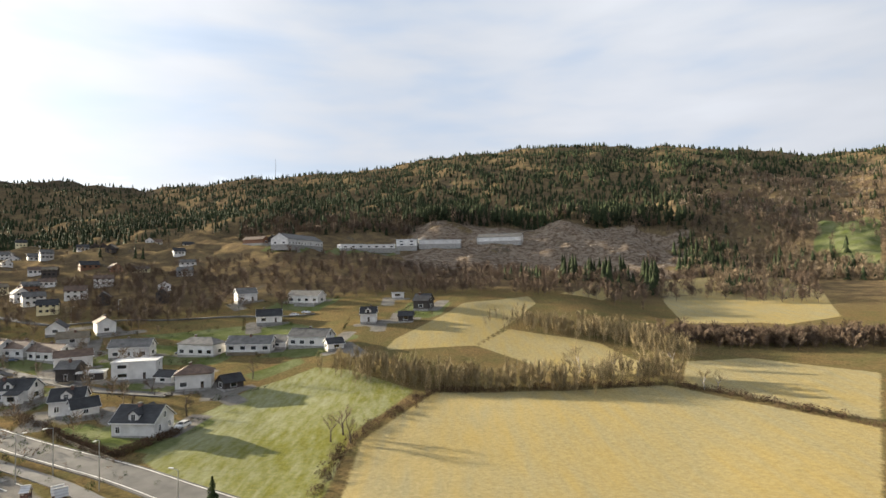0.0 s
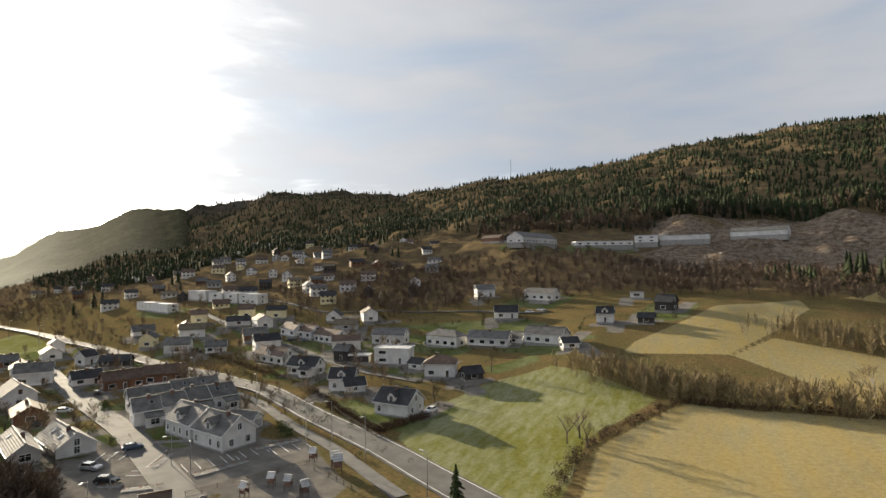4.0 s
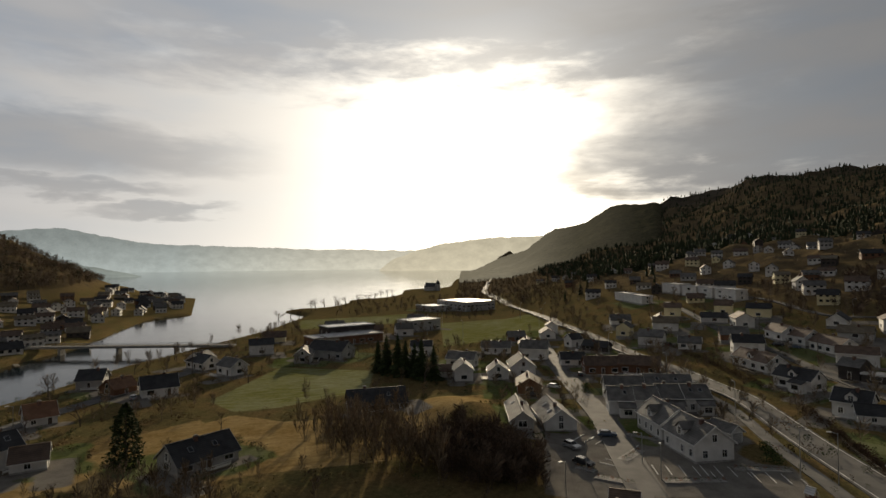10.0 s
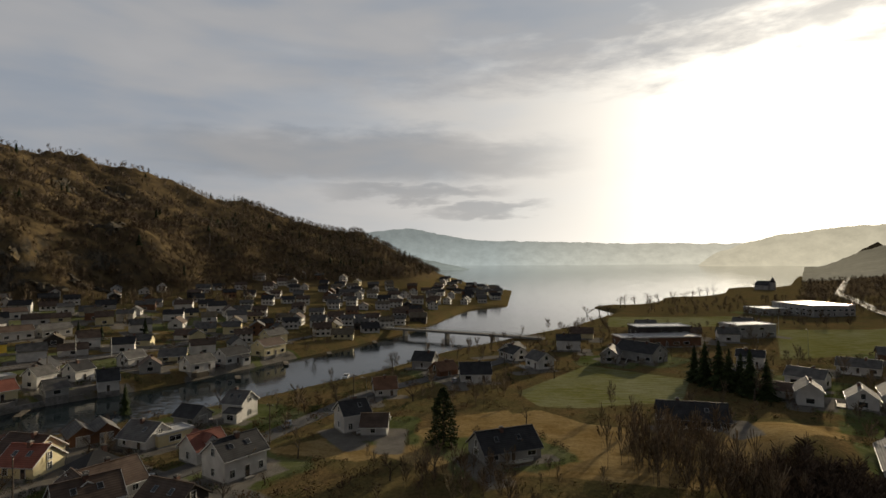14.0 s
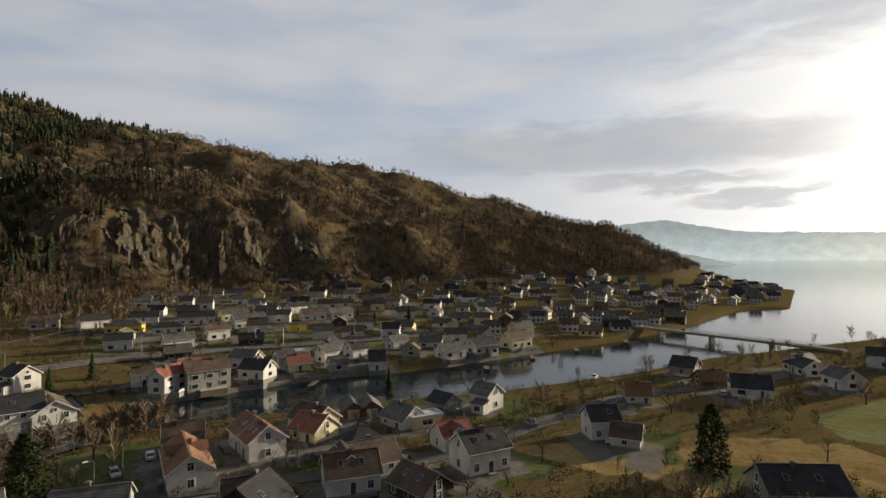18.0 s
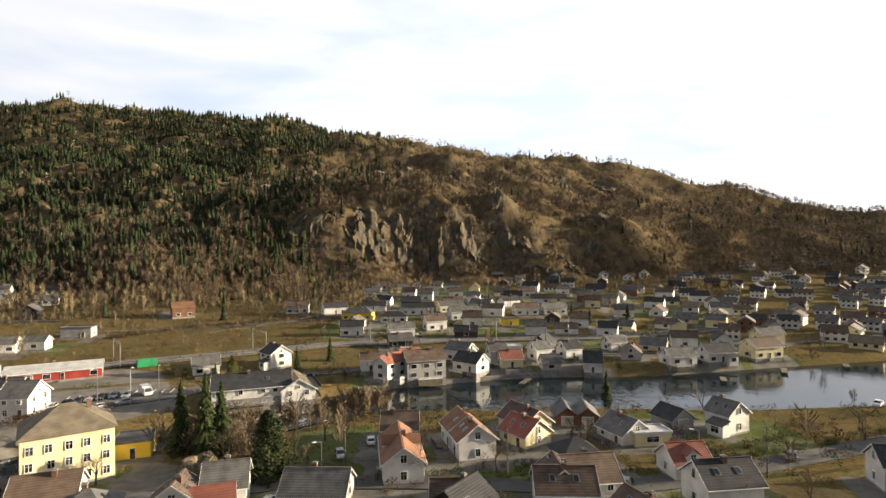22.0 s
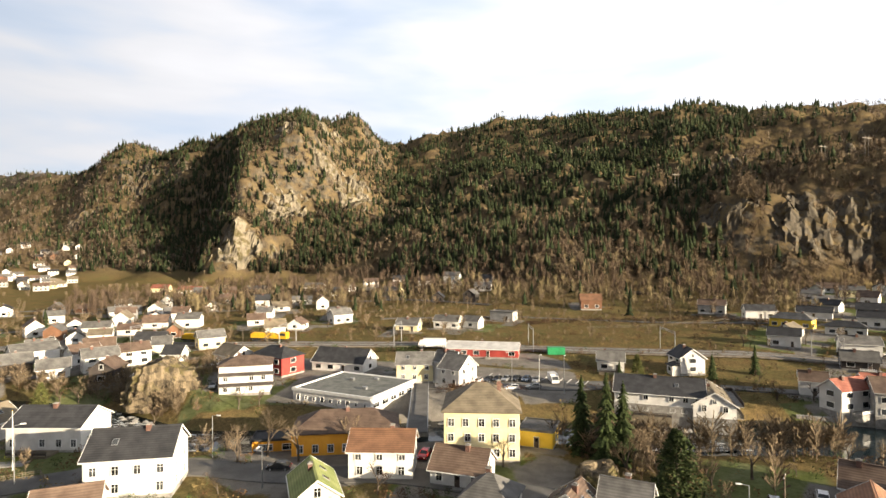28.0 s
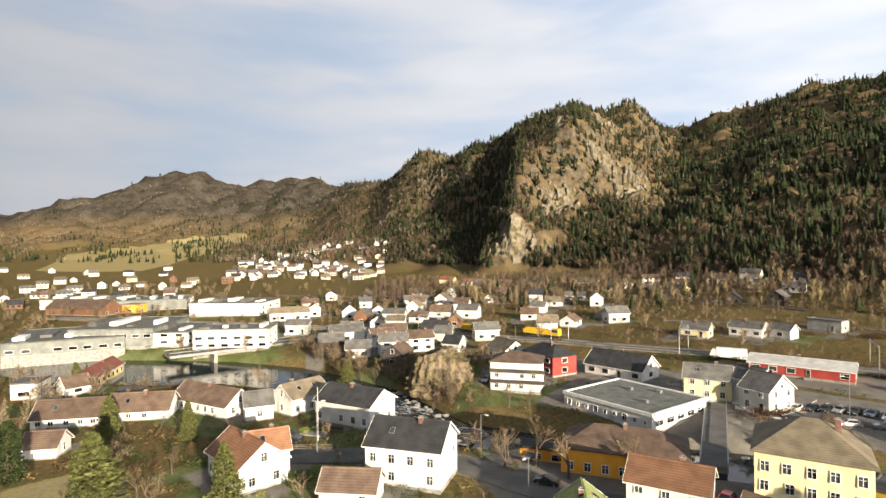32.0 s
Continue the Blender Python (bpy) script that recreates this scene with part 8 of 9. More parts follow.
for x, y, t, l in ((-150, -141.5, 30, 8), (-205, -107, 35, 7), (-236, -103, 30, 9), (-300, -84, 25, 8), (-262, -94, 28, 6), (-436, -74, 80, 9), (-512, -66, 85, 14), (-560, -68, 85, 9)):
    jetty(x, y, t, l)


# ---- vehicles and street things ----
def car_parts():
    def body(bm):
        prof = [(-2.1, 0.35), (-2.15, 0.75), (-1.9, 0.95), (-1.0, 1.02), (1.15, 1.0), (2.0, 0.85), (2.12, 0.6), (2.1, 0.35)]
        ring = []
        for y in (-0.86, 0.86):
            ring.append([bm.verts.new((x, y * (0.94 if z > 0.9 else 1), z)) for x, z in prof])
        n = len(prof)
        for i in range(n):
            j = (i + 1) % n
            bm.faces.new((ring[0][i], ring[1][i], ring[1][j], ring[0][j]))
        bm.faces.new(ring[0])
        bm.faces.new(ring[1][::-1])
        cab = [(-1.75, 0.98, 0.8), (1.05, 0.98, 0.8), (0.35, 1.46, 0.66), (-1.35, 1.46, 0.66)]
        p = [(x, -y, z) for x, z, y in cab] + [(x, y, z) for x, z, y in cab]
        solid(bm, p, ((3, 2, 6, 7),))
        for x in (-1.35, 0.35):
            for s in (-1, 1):
                tube(bm, (x, s * 0.66, 1.46), (x + (0.7 if x > 0 else -0.4), s * 0.8, 0.98), 0.05, 0.05, 4)
        bmesh.ops.recalc_face_normals(bm, faces=bm.faces)

    def windows(bm):
        cab = [(-1.72, 0.98, 0.78), (1.02, 0.98, 0.78), (0.34, 1.44, 0.65), (-1.33, 1.44, 0.65)]
        p = [(x, -y, z) for x, z, y in cab] + [(x, y, z) for x, z, y in cab]
        solid(bm, p, ((0, 1, 2, 3), (7, 6, 5, 4), (1, 5, 6, 2), (4, 0, 3, 7)))

    return body, windows


WHEEL = mesh_of("wheel", lambda bm: (tube(bm, (0, -0.1, 0), (0, 0.1, 0), 0.32, 0.32, 14), tube(bm, (0, -0.115, 0), (0, 0.115, 0), 0.19, 0.19, 10, 1)), (RUBBER, STEEL))
CAR_GLASS = mesh_of("glazing", car_parts()[1], (GLASS,))
LIGHTS = mesh_of("headlight", lambda bm: box(bm, -0.04, -0.16, -0.07, 0.05, 0.16, 0.07), (TRIM,))
TAILS = mesh_of("tail_light", lambda bm: box(bm, -0.05, -0.14, -0.1, 0.04, 0.14, 0.1), (CAR_RED,))
CAR_BODIES = {n: mesh_of("body", car_parts()[0], (m,)) for n, m in (("white", CAR_WHITE), ("dark", CAR_DARK), ("blue", CAR_BLUE), ("silver", CAR_SILVER), ("red", CAR_RED))}


def car(x, y, turn, colour):
    top = tagged(new("car"), f"parked {colour} estate car on the asphalt", "car", "parked cars")
    top.matrix_basis = pose(x, y, float(land(x, y)) + 0.05, 0, 0, turn)
    child("body", CAR_BODIES[colour], top)
    child("glazing", CAR_GLASS, top)
    for px in (-1.3, 1.35):
        for s in (-0.78, 0.78):
            child("wheel", WHEEL, top, pose(px, s, 0.32))
    for s in (-0.62, 0.62):
        child("headlight", LIGHTS, top, pose(2.08, s, 0.68))
        child("tail_light", TAILS, top, pose(-2.1, s, 0.75))


for x, y, t, c in ((-108.2, 74.2, 12, "silver"), (-112, 86, 60, "blue"), (-186, 209, 30, "silver"), (-163, 202, 40, "dark"), (-157, 203, 40, "blue"), (-70, 262, 0, "white"), (-65, 264, 10, "white"), (-220, 134, 30, "dark"),
                   (-159, 101, 30, "white"), (-17, -174, 70, "white"), (-20, -176, 70, "dark"), (-22.6, -177, 70, "dark"), (-25.2, -178, 70, "silver"), (-28, -178.5, 70, "dark"), (-31, -178.5, 70, "blue"), (-34, -177.5, 70, "silver"),
                   (-27, -168, 20, "white"), (-17, -167, 10, "dark"), (-33, -170, 15, "silver"), (-11.7, -116, 80, "red"), (-15, -115.5, 85, "white"), (-67, -102, 75, "silver"), (-138.5, -53, 20, "blue"), (13, -107, 10, "dark"),
                   (21, -117, 90, "silver"), (62, -96, 10, "dark"), (66, -97, 10, "dark"), (-102, -62, 20, "dark"), (-196, -60, 10, "white"), (60, -210, 10, "red"), (-99, 71, 20, "dark")):
    car(x, y, t, c)


def van(x, y, turn, l, h, paint, label, name="van"):
    top = tagged(new(name), label, name)
    top.matrix_basis = pose(x, y, float(land(x, y)) + 0.05, 0, 0, turn)
    bm = bmesh.new()
    box(bm, -l / 2, -1.15, 0.55, l / 2 - 1.9, 1.15, h)
    part("cargo_box", bm, paint, top)
    bm = bmesh.new()
    solid(bm, [(l / 2 - 1.85, -1.05, 0.4), (l / 2, -1.05, 0.4), (l / 2, -1.05, 1.2), (l / 2 - 0.7, -1.0, h * 0.85), (l / 2 - 1.85, -1.0, h * 0.85),
               (l / 2 - 1.85, 1.05, 0.4), (l / 2, 1.05, 0.4), (l / 2, 1.05, 1.2), (l / 2 - 0.7, 1.0, h * 0.85), (l / 2 - 1.85, 1.0, h * 0.85)],
          ((0, 1, 2, 3, 4), (9, 8, 7, 6, 5), (1, 6, 7, 2), (2, 7, 8, 3), (3, 8, 9, 4), (0, 4, 9, 5), (0, 5, 6, 1)))
    cab = part("cab", bm, paint, top)
    bm = bmesh.new()
    solid(bm, [(l / 2 + 0.02, -0.95, 1.25), (l / 2 - 0.66, -0.9, h * 0.83), (l / 2 - 0.66, 0.9, h * 0.83), (l / 2 + 0.02, 0.95, 1.25)], ((0, 3, 2, 1),))
    part("windscreen", bm, GLASS, cab)
    for px in (-l / 2 + 1.0, l / 2 - 0.9):
        for s in (-1.0, 1.0):
            child("wheel", WHEEL, top, pose(px, s, 0.4) @ Matrix.Scale(1.25, 4))


van(-38.8, -178, 100, 5.5, 2.6, CAR_WHITE, "white delivery van with a box body, parked")
van(3.5, -219, 5, 10.5, 3.6, CAR_WHITE, "white box lorry parked beside the railway", "lorry")
van(-71.5, -88.5, 80, 4.6, 2.0, CAR_WHITE, "small white van parked by a garden")


def container(x, y, turn, paint, label):
    top = tagged(new("shipping_container"), label, "container")
    top.matrix_basis = pose(x, y, float(land(x, y)) + 0.1, 0, 0, turn)
    bm = bmesh.new()
    box(bm, -3, -1.2, 0, 3, 1.2, 2.5)
    part("shell", bm, paint, top)
    for s in (-1, 1):
        for i in range(14):
            bm = bmesh.new()
            box(bm, -2.9 + i * 0.43, s * 1.2 - 0.03, 0.15, -2.7 + i * 0.43, s * 1.2 + 0.04, 2.38)
            part("rib", bm, paint, top)


container(-41.6, -213, 4, GREENBOX, "bright green steel container beside the railway")


def wagon(x, y, turn, l, paint, label, cabin=True):
    top = tagged(new("rail_machine"), label, "railway wagon", "track machines")
    top.matrix_basis = pose(x, y, float(land(x, y)) + 0.5, 0, 0, turn)
    bm = bmesh.new()
    box(bm, -l / 2, -1.3, 0.7, l / 2, 1.3, 1.3)
    part("frame", bm, RUBBER, top)
    bm = bmesh.new()
    box(bm, -l / 2 + 0.4, -1.25, 1.3, l / 2 - 4.0, 1.25, 2.9)
    box(bm, -l / 2 + 1.2, -0.8, 2.9, l / 2 - 6.0, 0.8, 3.4)
    part("hood", bm, paint, top)
    bm = bmesh.new()
    box(bm, l / 2 - 3.6, -1.3, 1.3, l / 2 - 0.4, 1.3, 3.9)
    cab = part("cabin", bm, paint, top)
    for s in (-1, 1):
        bm = bmesh.new()
        box(bm, l / 2 - 3.3, s * 1.3 - 0.03, 2.5, l / 2 - 0.7, s * 1.3 + 0.03, 3.5)
        part("cabin_window", bm, GLASS, cab)
    for px in (-l / 2 + 1.2, -l / 2 + 3, l / 2 - 3, l / 2 - 1.2):
        for s in (-0.75, 0.75):
            child("wheel", WHEEL, top, pose(px, s, 0.42) @ Matrix.Scale(1.3, 4))


wagon(71, -226, 172, 17, MACHINE, "yellow track maintenance machine on the rails")
wagon(99, -221, 170, 15, MACHINE, "yellow track maintenance wagon on the rails")


def street_lamp(x, y, h=8.0):
    top = tagged(new("street_lamp"), "slim grey steel street lamp with a single head", "street lamp", "street lamps")
    top.matrix_basis = pose(x, y, float(land(x, y)), 0, 0, (x * 37 + y * 11) % 360)
    child("pole", LAMP_POLE, top).scale = (1, 1, h / 8)
    child("lamp_head", LAMP_HEAD, top, pose(0, 0, h - 8))


LAMP_POLE = mesh_of("pole", lambda bm: (tube(bm, (0, 0, -0.3), (0, 0, 7.9), 0.10, 0.06), tube(bm, (0, 0, 7.85), (1.1, 0, 8.05), 0.05, 0.04)), (STEEL,))
LAMP_HEAD = mesh_of("lamp_head", lambda bm: box(bm, 0.9, -0.16, 7.97, 1.65, 0.16, 8.12), (TRIM,))
for x, y, h in ((-88, 60, 6), (-96, 69.5, 6), (-95.5, 82, 6), (-88, 80, 6), (-78, 102, 9), (-74, 106, 9), (-61, 99, 9), (28, -111, 8), (12.5, -99.5, 7), (53, -94, 10), (-27, -170, 10), (-34.5, -168.5, 10), (-41, -166, 10),
                (-172, 258, 8), (-160, 275, 8), (-110, 122, 9), (-150, 137, 9), (-200, 152, 9), (-40, 84, 9), (-120, -60, 7), (-165, -42, 7), (-60, -93, 7), (-300, 106, 11), (-336, 128, 11), (-292, 172, 11), (-345, 188, 11), (-262, 112, 11), (-318, 190, 11)):
    street_lamp(x, y, h)


def utility_pole(x, y, turn, h=9.0):
    top = tagged(new("utility_pole"), "weathered wooden utility pole with a short crossarm", "utility pole", "utility poles of the village")
    top.matrix_basis = pose(x, y, float(land(x, y)), 0, 0, turn)
    child("pole", POLE_SHAFT, top).scale = (1, 1, h / 9)
    arm = child("crossarm", POLE_ARM, top, pose(0, 0, h - 9))
    for q in (-0.75, 0, 0.75):
        child("insulator", POLE_PIN, arm, pose(q, 0, 8.72))


POLE_SHAFT = mesh_of("pole", lambda bm: tube(bm, (0, 0, -0.5), (0, 0, 9.0), 0.15, 0.10, 8), (BARK,))
POLE_ARM = mesh_of("crossarm", lambda bm: box(bm, -0.95, -0.06, 8.55, 0.95, 0.06, 8.68), (BARK,))
POLE_PIN = mesh_of("insulator", lambda bm: tube(bm, (0, 0, -0.05), (0, 0, 0.14), 0.05, 0.035, 6), (TRIM,))
for x, y, t in ((-230, -8, 60), (-196, -28, 60), (-160, -44, 70), (-126, -51, 75), (-88, -76, 50), (-64, -92, 60), (-178, -164, 30), (-215, -144, 30), (-250, -131, 20), (-140, -276, 10), (-185, -268, 10), (-232, -252, 20),
                (-96, -276, 10), (-50, -290, 10), (20, -292, 0), (62, -346, 0), (120, -342, 0), (180, -334, 0), (96, -178, 40), (128, -196, 40), (72, -206, 20), (-140, 192, 25), (-176, 208, 25), (-206, 250, 30), (-96, 262, 0)):
    utility_pole(x, y, t)


def playhouse(x, y, turn, s=1.0):
    top = tagged(new("playhouse"), "small wooden climbing tower with a pitched roof in a playground", "playhouse", "playground towers")
    top.matrix_basis = pose(x, y, float(land(x, y)), 0, 0, turn) @ Matrix.Scale(s, 4)
    for a in (-0.7, 0.7):
        for b in (-0.7, 0.7):
            bm = bmesh.new()
            box(bm, a - 0.06, b - 0.06, -0.2, a + 0.06, b + 0.06, 2.6)
            part("post", bm, DOORWOOD, top)
    bm = bmesh.new()
    box(bm, -0.8, -0.8, 1.1, 0.8, 0.8, 1.2)
    part("platform", bm, DOORWOOD, top)
    bm = bmesh.new()
    box(bm, -0.78, -0.78, 1.2, 0.78, -0.72, 1.8)
    box(bm, -0.78, 0.72, 1.2, 0.78, 0.78, 1.8)
    part("panel", bm, BRICK, top)
    bm = bmesh.new()
    gable_roof(bm, 1.5, 1.5, 2.6, 0.8, 0.25, 0.06)
    part("roof", bm, ROOFS["light"], top)


for x, y, t, s in ((-70.4, 94.4, 10, 0.8), (-63.8, 92.5, 40, 1.0), (-62.6, 91.6, 40, 1.0), (-71, 76, 0, 0.75), (-69.7, 81.3, 20, 0.75), (-66, 81.4, 10, 0.75), (-61.6, 80.2, 60, 0.8)):
    playhouse(x, y, t, s)
house(-79, 65, 50, 4, 3.4, 2.4, 1.2, "gable", "white", "brown", 2)
house(-69, 62, 20, 11, 8, 2.6, 2.2, "gable", "grey", "brown", 2)

mast = tagged(new("radio_mast"), "tall thin radio mast on the wooded ridge", "mast")
mast.matrix_basis = pose(-408, 1365, float(land(-408, 1365)))
bm = bmesh.new()
tube(bm, (0, 0, -2), (0, 0, 55), 1.0, 0.4)
part("pole", bm, STEEL, mast)


# ---- rapids, rock and town details ----
def rapids_material():
    n = Nodes("white_water", 0.2, 0, 0.5)
    foam = n.ramp(n.noise(0.5, 7, 0.7, (0.45, 1.6, 1.0, -20)), (0.52, 0.0), (0.60, 1.0))
    n.colour(n.mix(foam, (0.016, 0.022, 0.022), (0.66, 0.68, 0.68)))
    n.rough(n.ramp(foam, (0.0, 0.08), (1.0, 0.7)))
    n.bump(n.noise(1.2, 5, 0.6), 0.8, 0.5)
    return n.m


def rapids(line, wide, label):
    rnd = random.Random(4)
    edges = ribbon(line, wide, 0, 1.2)
    bm = bmesh.new()
    rows = [[bm.verts.new((*(a + (b - a) * (k / 8)).xy, 0.10 + rnd.uniform(0, 0.25))) for k in range(9)] for a, b in edges]
    for r, s in zip(rows, rows[1:]):
        for k in range(8):
            bm.faces.new((r[k], s[k], s[k + 1], r[k + 1]))
    bmesh.ops.recalc_face_normals(bm, faces=bm.faces)
    tagged(part("rapids", bm, RAPIDS, None, "", True), label, "rapids", kind="structure")


RAPIDS = rapids_material()
rapids(((80, -139), (66, -134), (50, -126.5), (38, -127)), 11, "foaming white rapids over a stony river bed")
rapids(((-52, -140.5), (-62, -139.5), (-76, -142.5)), 12, "white water over a low weir in the river")


def crag_mesh(name, sx, sy, sz, seed, rings=22, around=44):
    """A craggy mound: ledges, cracks and an uneven top."""
    rnd = random.Random(seed)
    off = rnd.uniform(0, 99)
    verts, faces = [], []
    ribs = [rnd.uniform(-0.09, 0.09) for _ in range(around)]
    for i in range(rings + 1):
        f = i / rings
        for k in range(around):
            a = 2 * math.pi * k / around
            ledge = (math.floor(f * 6) + min(1, (f * 6 % 1) * 2.2)) / 6
            r = 1.02 - 0.42 * f ** 2.6 + 0.10 * math.sin(3 * a + off) + ribs[k] * (0.6 + 0.4 * math.sin(5 * f + k))
            r *= 1 + 0.05 * (f * 6 % 1) - 0.03 + rnd.uniform(-0.035, 0.035)
            if i == rings:
                r *= 0.35
            z = ledge * (1 + 0.14 * math.sin(2 * a + off)) + rnd.uniform(-0.03, 0.03)
            verts.append((math.cos(a) * r * sx, math.sin(a) * r * sy, z * sz))
    for i in range(rings):
        for k in range(around):
            j = (k + 1) % around
            p = i * around
            faces.append((p + k, p + j, p + around + j))
            faces.append((p + k, p + around + j, p + around + k))
    faces.append(tuple(rings * around + k for k in range(around)))
    me = bpy.data.meshes.new(name)
    me.from_pydata(verts, [], faces)
    return me


def crag_material():
    n = Nodes("ochre_crag", 0.95, 0, 0.2)
    crack = n.noise(0.6, 8, 0.72, (1.0, 1.0, 0.22))
    base = n.mix(n.ramp(crack, (0.40, 0.0), (0.58, 1.0)), (0.04, 0.033, 0.023), (0.215, 0.17, 0.112))
    base = n.mix(n.ramp(n.noise(0.25, 5, 0.65), (0.5, 0.0), (0.62, 1.0)), base, (0.10, 0.085, 0.035))
    n.colour(base)
    n.bump(crack, 1.0, 0.6)
    return n.m


CRAG = crag_material()
rock = new("rock_outcrop", crag_mesh("rock_outcrop", 9.5, 9.5, 10.0, 3, 26, 56))
rock.data.materials.append(CRAG)
rock.matrix_basis = pose(66, -151, 1.6, 0, 0, 20)
tagged(rock, "craggy ochre rock outcrop beside the rapids", "rock")
knob = new("rock_outcrop", crag_mesh("rock_outcrop", 5.5, 3.2, 3.0, 8, 12, 26))
knob.data.materials.append(CRAG)
knob.matrix_basis = pose(-42.5, -110, float(land(-42.5, -110)) - 0.5, 0, 0, 60)
tagged(knob, "low mossy rock rising from a garden", "rock")

STONES = [mesh_of("stone", lambda bm, i=i: bmesh.ops.create_icosphere(bm, subdivisions=1, radius=1.0, matrix=Matrix.Diagonal((1.2, 0.9, 0.6, 1))), (STONE,)) for i in range(3)]
for i, me in enumerate(STONES):
    rnd = random.Random(i)
    for v in me.vertices:
        v.co *= rnd.uniform(0.75, 1.2)
rnd = random.Random(77)
for line, count, wide in ((((76, -132), (58, -124), (40, -122)), 26, 2.0), (((84, -147), (70, -141.5), (52, -133.5)), 26, 1.5), (((-52, -149), (-66, -148), (-78, -150.5)), 46, 1.2), (((30, -132), (0, -138), (-30, -147)), 30, 4)):
    for x, y, s, _ in band(line, count, wide, 0.4, 1.1, rnd.randrange(999)):
        ob = tagged(new("stone", STONES[rnd.randrange(3)]), "grey river stone on the edge of the rapids", "stone", "stones of the rapids")
        ob.matrix_basis = pose(x, y, max(-0.1, float(land(x, y))) + 0.1 * s, 0, 0, rnd.uniform(0, 360)) @ Matrix.Scale(s, 4)


def wall_box(parent, name, x0, y0, z0, x1, y1, z1, material, label=""):
    bm = bmesh.new()
    box(bm, x0, y0, z0, x1, y1, z1)
    return part(name, bm, material, parent, label)


def supermarket():
    top = tagged(new("supermarket"), "low white supermarket with a wide flat grey roof", "supermarket")
    top.matrix_basis = pose(14.5, -157.5, 3.0, 0, 0, 161.5)
    l, w, e = 24.0, 21.0, 3.4
    wall_box(top, "wall", -l / 2, -w / 2, -1, l / 2, w / 2, e, WALLS["white"])
    wall_box(top, "foundation", -l / 2 - 0.1, -w / 2 - 0.1, -6, l / 2 + 0.1, w / 2 + 0.1, -0.2, STONE)
    wall_box(top, "roof", -l / 2 + 0.3, -w / 2 + 0.3, e, l / 2 - 0.3, w / 2 - 0.3, e + 0.15, ROOFS["felt"])
    for q in ((-l / 2 - 0.3, -w / 2 - 0.3, l / 2 + 0.3, -w / 2 + 0.3), (-l / 2 - 0.3, w / 2 - 0.3, l / 2 + 0.3, w / 2 + 0.3), (-l / 2 - 0.3, -w / 2 + 0.3, -l / 2 + 0.3, w / 2 - 0.3), (l / 2 - 0.3, -w / 2 + 0.3, l / 2 + 0.3, w / 2 - 0.3)):
        wall_box(top, "parapet", q[0], q[1], e - 0.35, q[2], q[3], e + 0.4, TRIM)
    for i in range(9):
        px = -l / 2 + 1.6 + i * 2.6
        for s in (-1, 1):
            add_window(top, "small" if i % 3 else "tall", px, s * (w / 2 + 0.02), 1.5, 0 if s < 0 else 180, 2)
    for i in range(5):
        for s in (-1, 1):
            add_window(top, "strip", s * (l / 2 + 0.02), -w / 2 + 2.5 + i * 4, 1.4, 90 * s, 2)
    wall_box(top, "annexe", -l / 2 - 5, w / 2 - 7, -1, -l / 2, w / 2 - 0.6, 2.4, WALLS["white"])
    wall_box(top, "annexe_roof", -l / 2 - 5.2, w / 2 - 7.2, 2.4, -l / 2 - 0.32, w / 2 - 0.5, 2.7, ROOFS["felt"])
    for x, y in ((-4, 3), (5, -4), (2, 6)):
        wall_box(top, "roof_vent", x, y, e + 0.15, x + 1.2, y + 1.0, e + 0.8, STEEL)


supermarket()
hall = house(-63.0, -156.0, 167, 20, 11, 5.0, 2.9, "gable", "white", "slate", 2, "town")
wing = house(-74.5, -154.5, 80, 14, 9, 5.2, 2.8, "gable", "white", "tan", 2, "balcony")
wall_box(hall, "lower_wall", -10.15, -5.65, -4, 10.15, 5.65, 2.3, STONE, "unpainted grey lower storey")
wall_box(wing, "lower_wall", -7.15, -4.65, -4, 7.15, 4.65, 2.3, STONE, "unpainted grey lower storey")
house(-57.5, -195, 172, 8, 6.6, 3.4, 2.4, "gable", "white", "grey", 1)
house(-80, -194, 100, 8.5, 7.5, 5.0, 2.6, "gable", "white", "slate", 1, "porch")


def shrub_bed(x, y, turn, l, w, material, label):
    """A kerbed bed of low shrubs."""
    top = tagged(new("shrub_bed"), label, "shrub bed", "planted beds of the square")
    top.matrix_basis = pose(x, y, float(land(x, y)), 0, 0, turn)
    wall_box(top, "kerb", -l / 2, -w / 2, -0.5, l / 2, w / 2, 0.18, STONE)
    rnd2 = random.Random(int(x * 7 + y))
    for i in range(int(l * w / 2.2)):
        ob = child("shrub", SHRUB_MESH[material][i % 3], top, pose(rnd2.uniform(-0.46, 0.46) * l, rnd2.uniform(-0.44, 0.44) * w, 0.1, 0, 0, rnd2.uniform(0, 360)) @ Matrix.Scale(rnd2.uniform(0.9, 1.5), 4))


RUSSET = bark_material("russet_shrub_twigs", (0.16, 0.06, 0.025), (0.30, 0.13, 0.06))
YELLOWGREEN = bark_material("yellow_green_leaves", (0.14, 0.16, 0.02), (0.30, 0.30, 0.06))
SHRUB_MESH = {n: [crown_mesh("shrub", bush(i + 60, 70, 0.11), m) for i in range(3)] for n, m in (("russet", RUSSET), ("green", EVERGREEN), ("yellow", YELLOWGREEN))}
shrub_bed(-10.8, -166.5, 25, 7, 4, "russet", "kerbed bed of low russet shrubs on the square")
shrub_bed(-15.5, -172, 50, 8, 3.5, "russet", "kerbed bed of low russet shrubs on the square")
shrub_bed(-27, -168, 10, 7, 3, "russet", "kerbed bed of low russet shrubs by the car park")
shrub_bed(-15.5, -155, 80, 9, 6, "russet", "russet shrubs on the river bank by the footbridge")
shrub_bed(62, -101.5, 15, 6, 2.6, "yellow", "clipped yellow-green hedge in a garden")
